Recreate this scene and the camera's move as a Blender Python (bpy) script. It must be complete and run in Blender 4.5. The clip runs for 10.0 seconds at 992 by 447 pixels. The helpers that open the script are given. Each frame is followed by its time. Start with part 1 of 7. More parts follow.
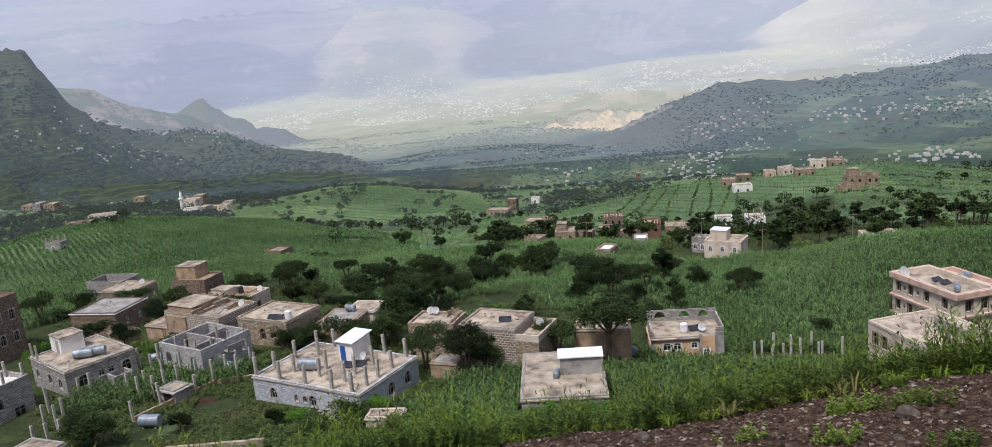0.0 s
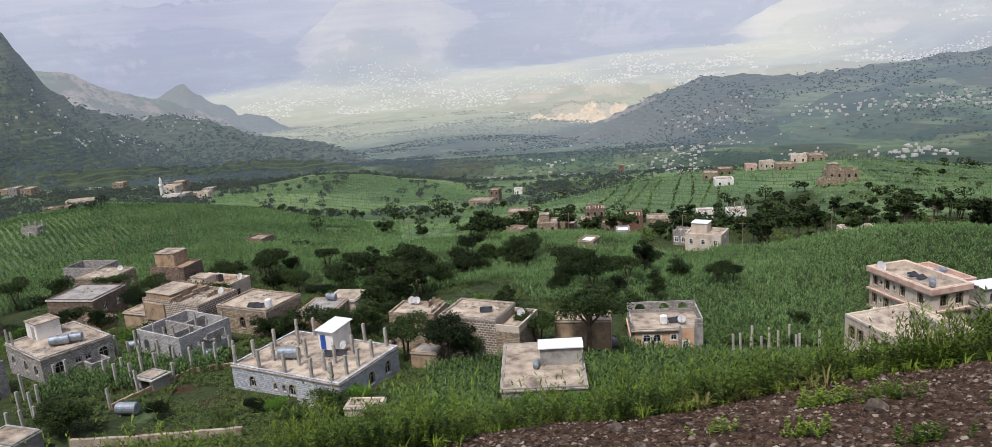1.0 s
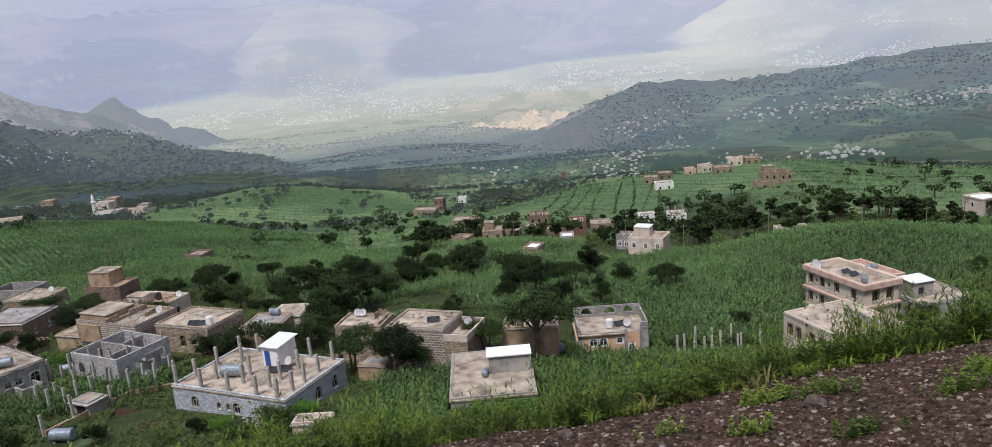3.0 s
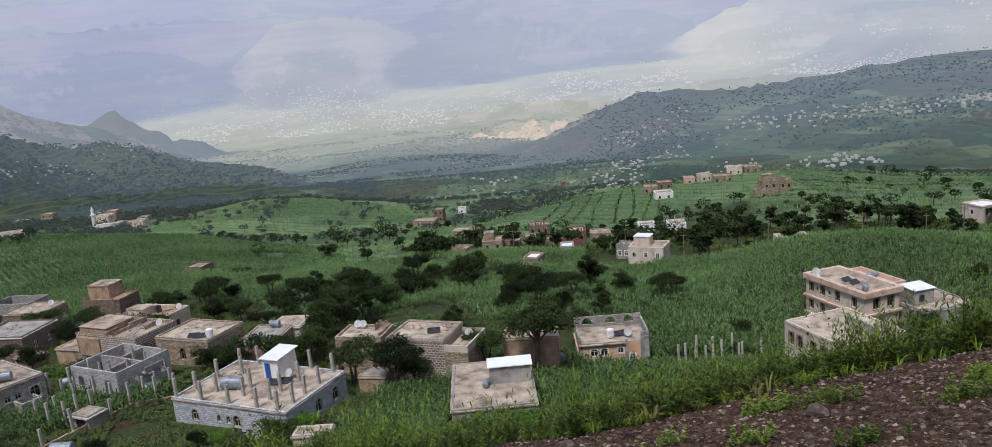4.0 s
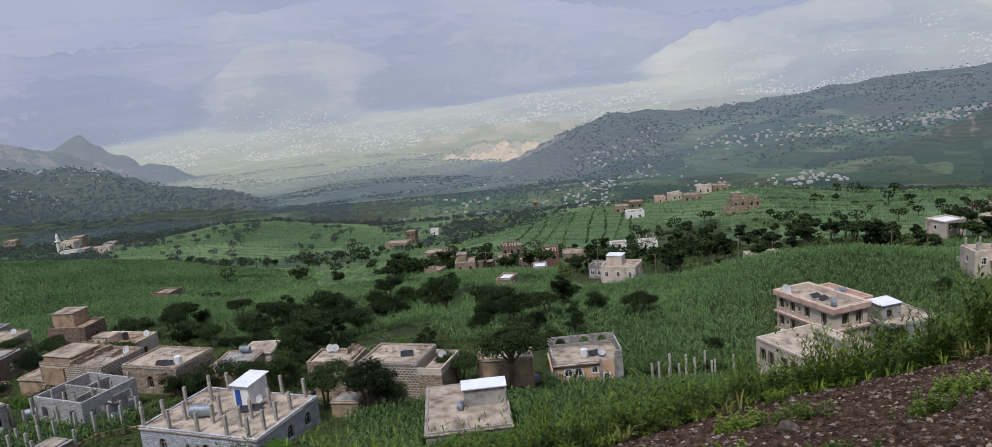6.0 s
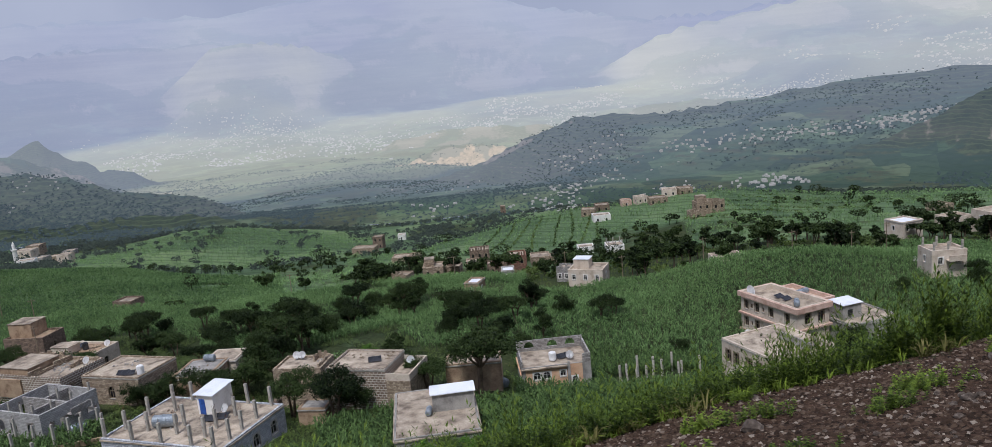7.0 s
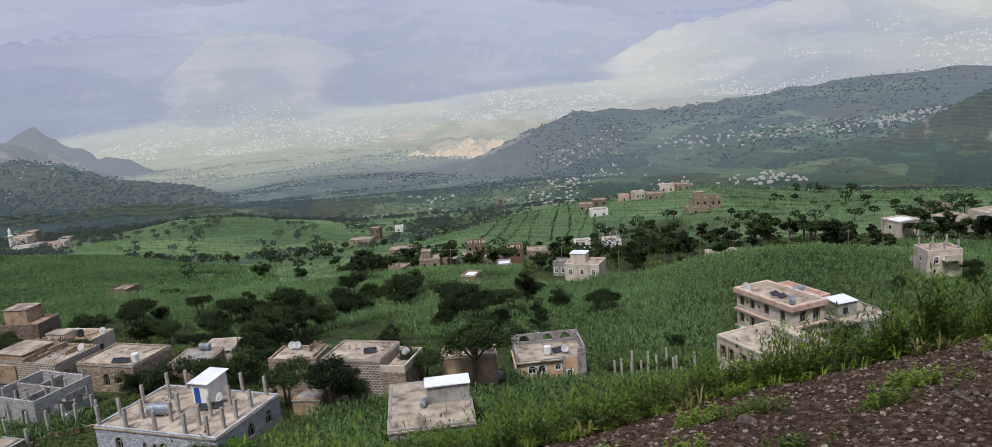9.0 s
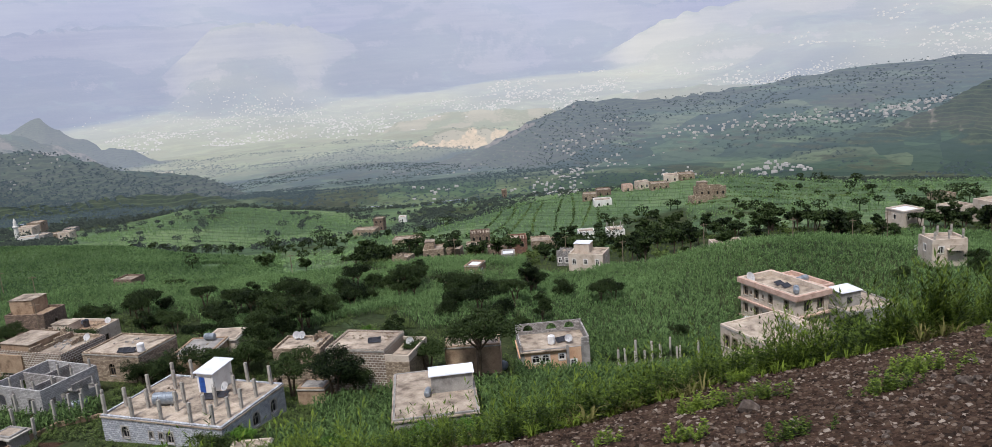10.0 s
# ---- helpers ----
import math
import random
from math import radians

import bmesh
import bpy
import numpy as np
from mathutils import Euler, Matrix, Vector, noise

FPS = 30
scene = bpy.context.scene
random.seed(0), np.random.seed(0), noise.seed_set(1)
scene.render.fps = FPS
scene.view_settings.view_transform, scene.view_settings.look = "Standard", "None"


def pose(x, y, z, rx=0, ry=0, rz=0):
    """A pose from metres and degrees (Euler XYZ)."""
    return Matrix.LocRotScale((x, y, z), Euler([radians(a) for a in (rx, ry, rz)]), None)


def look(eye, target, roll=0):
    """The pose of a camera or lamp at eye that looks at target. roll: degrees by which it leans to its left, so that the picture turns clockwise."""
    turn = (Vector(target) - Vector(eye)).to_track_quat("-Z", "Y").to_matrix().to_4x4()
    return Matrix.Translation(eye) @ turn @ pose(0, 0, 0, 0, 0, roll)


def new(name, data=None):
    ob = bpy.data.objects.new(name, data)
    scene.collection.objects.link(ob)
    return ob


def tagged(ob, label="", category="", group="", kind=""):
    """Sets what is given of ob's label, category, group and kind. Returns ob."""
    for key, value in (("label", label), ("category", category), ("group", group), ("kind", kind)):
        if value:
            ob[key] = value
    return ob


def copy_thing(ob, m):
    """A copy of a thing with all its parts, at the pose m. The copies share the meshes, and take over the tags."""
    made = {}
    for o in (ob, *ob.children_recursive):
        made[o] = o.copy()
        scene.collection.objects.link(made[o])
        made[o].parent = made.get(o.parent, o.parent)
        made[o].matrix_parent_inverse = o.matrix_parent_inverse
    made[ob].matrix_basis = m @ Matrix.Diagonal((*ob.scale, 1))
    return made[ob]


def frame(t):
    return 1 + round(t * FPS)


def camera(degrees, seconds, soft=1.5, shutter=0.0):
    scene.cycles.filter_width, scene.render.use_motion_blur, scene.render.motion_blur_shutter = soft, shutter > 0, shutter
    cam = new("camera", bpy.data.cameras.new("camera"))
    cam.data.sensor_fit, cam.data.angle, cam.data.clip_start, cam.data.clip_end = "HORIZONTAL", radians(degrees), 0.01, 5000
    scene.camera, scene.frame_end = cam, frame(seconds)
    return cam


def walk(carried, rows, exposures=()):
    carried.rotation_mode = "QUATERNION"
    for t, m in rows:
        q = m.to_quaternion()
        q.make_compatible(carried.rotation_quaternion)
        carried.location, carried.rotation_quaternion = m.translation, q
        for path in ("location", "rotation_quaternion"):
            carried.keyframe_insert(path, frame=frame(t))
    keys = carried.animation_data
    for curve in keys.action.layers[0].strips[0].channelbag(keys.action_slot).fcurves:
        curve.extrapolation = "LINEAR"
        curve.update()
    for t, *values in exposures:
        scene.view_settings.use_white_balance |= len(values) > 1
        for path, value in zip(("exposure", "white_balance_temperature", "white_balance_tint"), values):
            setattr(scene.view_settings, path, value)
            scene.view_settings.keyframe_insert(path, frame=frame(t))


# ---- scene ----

# ---------------------------------------------------------------- camera
cam = camera(64.6, 10.0, soft=0.6)
walk(cam, [
    (0.0, pose(-0.115, 0.005, 49.978, 76.97, 4.96, -1.15)),
    (0.5, pose(-0.091, 0.004, 49.976, 76.53, 4.47, -1.84)),
    (1.0, pose(-0.040, 0.015, 49.973, 76.19, 4.01, -2.23)),
    (1.5, pose(-0.025, 0.008, 49.984, 76.02, 3.85, -2.28)),
    (2.0, pose(-0.041, 0.026, 49.994, 76.05, 4.20, -3.10)),
    (2.5, pose(-0.066, -0.039, 50.026, 76.18, 4.87, -4.71)),
    (3.0, pose(-0.052, -0.030, 50.024, 76.48, 4.50, -6.50)),
    (4.5, pose(-0.050, -0.022, 50.023, 77.58, 4.99, -6.61)),
    (5.0, pose(-0.035, -0.012, 50.021, 77.95, 4.94, -6.98)),
    (5.5, pose(-0.019, -0.003, 50.019, 78.40, 5.05, -7.54)),
    (7.0, pose(0.018, 0.017, 49.997, 78.68, 5.14, -11.13)),
    (7.5, pose(0.026, 0.023, 49.993, 78.73, 5.07, -11.41)),
    (8.0, pose(0.029, 0.027, 49.989, 78.55, 4.84, -11.37)),
    (8.5, pose(0.029, 0.037, 49.984, 78.41, 4.53, -11.28)),
    (9.0, pose(0.024, 0.034, 49.969, 78.19, 4.26, -11.15)),
    (9.5, pose(0.021, 0.025, 49.939, 77.88, 4.28, -10.99)),
    (10.0, pose(0.023, 0.013, 49.920, 77.50, 4.39, -10.90)),
], exposures=[(0.0, 0.40, 6220, 14), (1.0, 0.48, 6370, 14), (2.5, 0.38, 6220, 14), (4.5, 0.15, 6090, 14), (5.5, 0.10, 6070, 14), (7.5, 0.08, 5920, 13), (9.0, 0.20, 6170, 13),
              (10.0, 0.36, 6220, 14)])

# ---------------------------------------------------------------- sky, sun
SUN_AZ, SUN_EL = -150.0, 62.0          # degrees clockwise from +y, and above the horizon
world = bpy.data.worlds.new("sky")
scene.world = world
world.use_nodes = True
wn, wl = world.node_tree.nodes, world.node_tree.links
wn.clear()
sky = wn.new("ShaderNodeTexSky")
sky.sky_type, sky.sun_disc = "NISHITA", False
sky.sun_elevation, sky.sun_rotation = radians(SUN_EL), radians(SUN_AZ)
sky.altitude, sky.air_density, sky.dust_density = 2000, 1.0, 4.0
# a cloud deck: pale grey-lilac cloud mixed over the clear sky
tcw = wn.new("ShaderNodeTexCoord")
cn = wn.new("ShaderNodeTexNoise")
cn.inputs["Scale"].default_value, cn.inputs["Detail"].default_value = 3.0, 6
cr = wn.new("ShaderNodeValToRGB")
cr.color_ramp.elements[0].color, cr.color_ramp.elements[1].color = (6.6, 7.1, 9.0, 1), (8.4, 8.8, 10.4, 1)
cr.color_ramp.elements[0].position, cr.color_ramp.elements[1].position = 0.35, 0.7
cm = wn.new("ShaderNodeMixRGB")
cm.inputs[0].default_value = 0.85
bg = wn.new("ShaderNodeBackground")
bg.inputs[1].default_value = 0.054
wo = wn.new("ShaderNodeOutputWorld")
wl.new(tcw.outputs["Generated"], cn.inputs["Vector"])
wl.new(cn.outputs["Fac"], cr.inputs[0])
wl.new(sky.outputs[0], cm.inputs[1])
wl.new(cr.outputs[0], cm.inputs[2])
wl.new(cm.outputs[0], bg.inputs[0])
wl.new(bg.outputs[0], wo.inputs[0])

sun_data = bpy.data.lights.new("sun", "SUN")
sun_data.energy, sun_data.angle, sun_data.color = 2.7, radians(10), (1.0, 0.96, 0.90)
sun = new("sun", sun_data)
sa, se = radians(SUN_AZ), radians(SUN_EL)
sun.matrix_world = look((math.sin(sa) * math.cos(se) * 300, math.cos(sa) * math.cos(se) * 300, math.sin(se) * 300), (0, 0, 0))

# ---------------------------------------------------------------- lie of the land
def _hash(i, j, s):
    v = np.sin(i * 127.1 + j * 311.7 + s * 74.7) * 43758.5453
    return v - np.floor(v)


def vnoise(x, y, s=0):
    """Value noise, -1 to 1, on arrays."""
    i, j = np.floor(x), np.floor(y)
    u, v = x - i, y - j
    u, v = u * u * (3 - 2 * u), v * v * (3 - 2 * v)
    a, b, c, d = _hash(i, j, s), _hash(i + 1, j, s), _hash(i, j + 1, s), _hash(i + 1, j + 1, s)
    return 2 * (a + (b - a) * u + (c - a) * v + (a - b - c + d) * u * v) - 1


def fbm(x, y, octaves=4, s=0):
    out, amp = 0, 0.5
    for k in range(octaves):
        out = out + amp * vnoise(x, y, s + k)
        x, y, amp = x * 2.03 + 3.1, y * 2.03 + 1.7, amp * 0.5
    return out


def smax(a, b, k):
    """Smooth maximum with a rounding of about k metres."""
    h = np.clip(0.5 + 0.5 * (a - b) / k, 0, 1)
    return b + (a - b) * h + k * h * (1 - h)


# valley floor: radius and height
FLOOR_R = [0, 60, 75, 95, 120, 150, 190, 230, 270, 310, 380, 450, 600, 800, 1000, 1400, 2000, 2600, 3200, 3800, 5000]
FLOOR_Z = [13, 12, 11, 9, 7, 4, 0, -7, -13, -18, -29, -42, -56, -76, -93, -125, -160, -168, -140, -90, -60]
# the rolling fields: azimuths, then for each distance the angle below the eye at which the ground lies
ROLL_AZ = [-36, -30, -25, -20, -16, -12, -8, -4, 0, 4, 8, 12, 16, 20, 24, 28, 33, 39, 46]
ROLL = [
    (168, [15.35, 15.35, 15.35, 15.35, 15.5, 15.9, 16.2, 16.3, 16.3, 16.3, 16.6, 17.0, 17.1, 16.7, 15.7, 14.85, 14.4, 14.6, 15.0]),
    (192, [13.9, 13.8, 13.9, 14.0, 14.3, 14.9, 15.1, 15.2, 15.2, 15.2, 15.6, 16.0, 16.1, 15.9, 15.1, 14.7, 14.5, 14.3, 14.2]),
    (240, [12.0, 11.7, 11.9, 12.4, 12.9, 13.5, 14.0, 14.3, 14.3, 14.3, 14.6, 14.8, 14.8, 14.3, 13.8, 13.4, 13.0, 12.6, 12.5]),
    (300, [10.2, 9.35, 9.5, 10.4, 11.1, 12.35, 13.3, 13.5, 13.3, 13.4, 13.0, 12.9, 12.7, 12.3, 11.8, 11.5, 11.5, 11.4, 11.3]),
    (350, [10.6, 10.0, 10.2, 11.0, 11.3, 12.2, 12.7, 12.6, 12.6, 12.8, 12.05, 11.35, 10.85, 10.6, 10.05, 9.97, 10.4, 10.4, 10.1]),
    (400, [10.2, 9.8, 10.0, 10.3, 10.8, 11.6, 12.0, 12.0, 12.2, 12.3, 12.2, 12.0, 11.8, 11.6, 11.4, 11.3, 11.3, 11.2, 11.0]),
    (520, [8.9, 8.6, 9.0, 9.6, 9.6, 9.15, 9.5, 10.2, 11.0, 11.1, 11.1, 11.1, 11.1, 11.0, 10.8, 10.7, 10.5, 10.5, 10.5]),
    (640, [8.0, 7.7, 8.2, 8.6, 8.9, 9.5, 9.8, 10.2, 10.4, 10.6, 10.6, 10.5, 10.4, 10.3, 10.2, 10.2, 10.2, 10.2, 10.2]),
]


def roll_height(r, az):
    """Height of the rolling fields, eased between the named distances."""
    rr = np.array([q[0] for q in ROLL], float)
    zs = np.stack([50 - q[0] * np.tan(np.radians(np.interp(az, ROLL_AZ, q[1]))) for q in ROLL])
    k = np.clip(np.searchsorted(rr, r) - 1, 0, len(rr) - 2)
    u = np.clip((r - rr[k]) / (rr[k + 1] - rr[k]), 0, 1)
    u = 0.5 * u + 0.5 * u * u * (3 - 2 * u)
    a, b = np.take_along_axis(zs, k[None], 0)[0], np.take_along_axis(zs, k[None] + 1, 0)[0]
    return a + (b - a) * u


# ridges: distance, slope in front, slope behind, roughness, then crest as (azimuth, angle below the eye)
RIDGES = [
    (930, 0.30, 0.35, 9, [(-60, -5), (-36, -3.2), (-30.5, -2.3), (-29.3, -2.15), (-28.8, -1.3), (-28.1, 0.0), (-27.6, 1.0), (-26.1, 2.5), (-24.4, 3.3),
                          (-22.3, 4.0), (-20.5, 4.0), (-18.2, 4.5), (-16.4, 5.3), (-14.7, 6.0), (-10.8, 6.8), (-9.3, 7.4), (-7.7, 8.3), (-6, 9.1), (-3, 11), (4, 18)]),
    (1750, 0.30, 0.35, 14, [(-60, -2), (-28, 0.4), (-25.9, 0.6), (-24.1, 1.7), (-22.3, 2.5), (-20.4, 2.9), (-18.1, 4.0), (-14, 6.4), (-11, 9)]),
    (2050, 0.42, 0.35, 8, [(-26, 5), (-23, 2.9), (-21.3, 2.75), (-20.6, 2.4), (-19.9, 2.05), (-19.4, 1.75), (-18.9, 2.4), (-18.2, 3.0), (-16.5, 3.75), (-16.2, 4.15), (-14.4, 4.3),
                           (-13, 5.3), (-11.9, 6.0), (-8, 7.2), (-3, 9)]),
    (1150, 0.115, 0.25, 7, [(-6, 11), (-1, 9.3), (3, 8.6), (6, 7.8), (9.5, 6.7), (12, 5.5), (13.9, 4.75), (16.3, 3.95), (19, 3.87), (22.6, 4.1), (27.7, 3.75), (31.4, 3.25), (34.6, 2.95),
                             (37.5, 2.72), (40.7, 2.5), (43, 2.65), (60, 2)]),
    (820, 0.55, 0.4, 30, [(25, 15), (29, 11.5), (31, 10.2), (33, 9.45), (33.8, 8.5), (36.5, 7.4), (38.7, 6.0), (40.8, 4.75), (43, 3.65), (55, 0)]),
    (1650, 0.45, 0.2, 9, [(-2, 9), (2, 7.8), (3.6, 6.9), (5.1, 5.85), (7, 5.36), (9.7, 5.4), (11.6, 5.7), (14, 9)]),
    (4000, 0.30, 0.4, 60, [(-24, 4), (-17.5, 2.3), (-12.7, 0.9), (-10.4, -1.4), (-8.2, -2.9), (-5.3, -3.2), (-2, -2.7), (0.5, -1.7), (2.1, -0.2), (4.5, 2.1), (8.3, 3.2), (12, 4)]),
    (4150, 0.27, 0.4, 50, [(-2, 4), (4, 2.6), (10.9, 2.3), (14.6, 1.9), (18.3, 0.9), (19.7, 0.1), (21, -0.6), (24, -1.6), (29.5, -2.4), (34, -2.9), (60, -4)]),
    (4700, 0.55, 0.4, 40, [(-60, -4), (-32, -4.6), (-19.8, -5.2), (-14.6, -5.35), (-7.7, -5.1), (-4.8, -5.5), (1, -5.9), (8, -5.6), (12.6, -4.6), (14.6, -4.0), (18, -3.3), (21.5, -2.4),
                           (23.7, -2.5), (26.2, -2.4), (29.5, -2.7), (36, -2.9), (60, -4)]),
    (690, 0.75, 0.16, 6, [(-60, 6), (-36, 6.4), (-28, 6.6), (-22, 7.0), (-18.7, 7.5), (-16.4, 7.5), (-11, 8.1), (-8.5, 8.8), (-6, 10), (-3, 12)]),
    (2350, 0.20, 0.2, 9, [(-2, 7.5), (1.9, 5.2), (3.4, 4.5), (7.1, 4.0), (11.7, 4.1), (14.4, 4.3), (17, 5.5)]),
    (2600, 0.25, 0.25, 9, [(17, 6), (20.8, 3.8), (23.4, 3.5), (27.7, 3.5), (32, 4), (36, 6)]),
    (4330, 0.50, 0.4, 40, [(-60, -2.2), (-20, -3.2), (-16.8, -3.45), (-11.3, -3.4), (-8.1, -3.5), (-5, -2.4), (-1, -0.5), (3, 1)]),
]


# open fields kept free of trees: x, y, half width, half depth
MEADOWS = [(-70, 450, 78, 84), (-120, 245, 90, 52), (-185, 270, 70, 60), (78, 318, 36, 34), (165, 305, 48, 22), (230, 268, 40, 30), (10, 200, 60, 16), (50, 560, 70, 40)]


def meadow(x, y):
    """1 in the middle of an open field, 0 outside."""
    m = 0.0
    for cx, cy, a, b in MEADOWS:
        q = ((x - cx) / a) ** 2 + ((y - cy) / b) ** 2 + 0.45 * vnoise(x / 25, y / 25, 71) + 0.3 * vnoise(x / 60, y / 60, 72)
        m = np.maximum(m, np.clip((1.15 - q) / 0.3, 0, 1))
    return m


def woods(x, y):
    """How thick the trees stand in the rolling fields, 0 to 1."""
    r, az = np.hypot(x, y), np.degrees(np.arctan2(x, y))

    def zone(a0, a1, r0, r1, soft_az=1.5, soft_r=10.0):
        return np.clip((az - a0) / soft_az, 0, 1) * np.clip((a1 - az) / soft_az, 0, 1) * np.clip((r - r0) / soft_r, 0, 1) * np.clip((r1 - r) / soft_r, 0, 1)
    w = 0.06 + 0.0 * r
    for a0, a1, r0, r1, d in ((18, 39, 176, 236, 0.5), (37, 47, 200, 290, 0.5), (17, 25, 190, 300, 0.5), (-1, 19, 190, 282, 0.62), (3, 12, 275, 345, 0.3), (-17, 0, 238, 300, 0.2), (-17, 0, 300, 385, 0.38),
                              (-36, -14, 400, 620, 0.5), (-20, 1, 535, 645, 0.5), (-2, 15, 345, 540, 0.38), (-2, 15, 520, 640, 0.28), (14, 47, 355, 640, 0.4), (24, 47, 236, 345, 0.2), (31, 47, 270, 320, 0.3),
                              (-36, -17, 285, 330, 0.2)):
        w = np.maximum(w, d * zone(a0, a1, r0, r1))
    return np.clip(w * (1 - 0.85 * meadow(x, y)) + 0.10 * vnoise(x / 14, y / 14, 17), 0, 1)


def ridge_height(k, x, y, r, az):
    """Height of one ridge: a crest line with a cliff band, gullied flanks in front and behind."""
    dist, front, back, rough, crest = RIDGES[k]
    a, dep = np.array(crest).T
    d = r - dist * (1 + 0.03 * vnoise(az / 7, az * 0, int(dist)))
    sharp = np.interp(az, a, dep)
    broad = sum(np.interp(az + s, a, dep) for s in (-7, -4.5, -2, 2, 4.5, 7)) / 6
    dep_here = sharp + (broad - sharp) * np.clip(np.abs(d) / (dist * 0.13) - 0.04, 0, 1)
    top = 50 - dist * np.tan(np.radians(dep_here))
    n = fbm(x / (dist * 0.09), y / (dist * 0.09), 5, int(dist))
    wx, wy = x + 0.05 * dist * vnoise(x / (dist * 0.06), y / (dist * 0.06), 5), y + 0.05 * dist * vnoise(x / (dist * 0.06), y / (dist * 0.06), 6)
    gully = 1 - np.abs(vnoise(wx / (dist * 0.07), wy / (dist * 0.2), 3 + int(dist)))
    side = np.where(d < 0, -d * front, d * back)
    cliff = rough * 1.6 * (1 - np.exp(-np.abs(d) / (rough * 0.9)))
    ridge = top - side - cliff * 0.7 + rough * (n * 0.9 - 1.0 * gully * np.clip(-d / 150, 0, 1)) * np.clip(np.abs(d) / (dist * 0.03), 0.08, 1)
    return np.where((az < a[0]) | (az > a[-1]), -400, ridge)


def height(x, y):
    """Height of the ground at x, y (arrays or numbers)."""
    x, y = np.asarray(x, float), np.asarray(y, float)
    r = np.hypot(x, y)
    az = np.degrees(np.arctan2(x, y))
    lr = np.log(r + 20)
    z = np.interp(lr, np.log(np.array(FLOOR_R) + 20), FLOOR_Z)
    far = np.clip((r - 90) / 200, 0, 1)
    z = z + far * 2.2 * fbm(x / 70, y / 70, 3, 5) * np.clip((200 - r) / 60, 0, 1)
    # swells of the near valley
    for cx, cy, h, sx, sy in ((120, 165, 4.0, 70, 40), (-60, 105, 2.0, 22, 30), (60, 106, -5, 30, 26), (27, 104, -1.3, 14, 14), (-12, 108, -2, 12, 12), (5, 69.5, 1.9, 10, 5)):
        z = z + h * np.exp(-((x - cx) / sx) ** 2 - ((y - cy) / sy) ** 2)
    # the rolling fields take over past the village, and run out into the valley floor
    t0 = np.clip((r - 132) / 36, 0, 1)
    t1 = np.clip((r - 620) / 240, 0, 1)
    w0, w1 = t0 * t0 * (3 - 2 * t0), t1 * t1 * (3 - 2 * t1)
    rolled = roll_height(r, az) + 1.3 * fbm(x / 45, y / 45, 3, 5) * np.clip((r - 150) / 60, 0, 1)
    z = z + (rolled - z) * w0 * (1 - w1)
    z = z + np.clip((r - 600) / 800, 0, 1) * 26 * fbm(x / 330, y / 330, 5, 9)
    for k in range(len(RIDGES)):
        z = smax(ridge_height(k, x, y, r, az), z, RIDGES[k][3] * 0.8 + 2)
    # the bank on which one stands, with its edge ten metres ahead
    edge = 10.3 + 0.5 * vnoise(x / 3.0, x * 0, 2) + 0.06 * np.clip(x - 4, -8, 10)
    plane = 47.8 - 0.34 * y + 0.07 * x + 0.10 * fbm(x / 1.7, y / 1.7, 4, 21)
    lip = np.maximum(y - edge, 0)
    bank = plane - 0.55 * lip * lip / (lip + 2.0)
    hill = np.where(y > -20, bank, 55.0)
    out = np.where(r < 160, smax(hill, z, 3.0), z)
    # behind the viewer the hillside rises
    return np.where(y < 0, np.maximum(out, 47.8 - 0.34 * y * 1.2 + 0.0 * x), out)


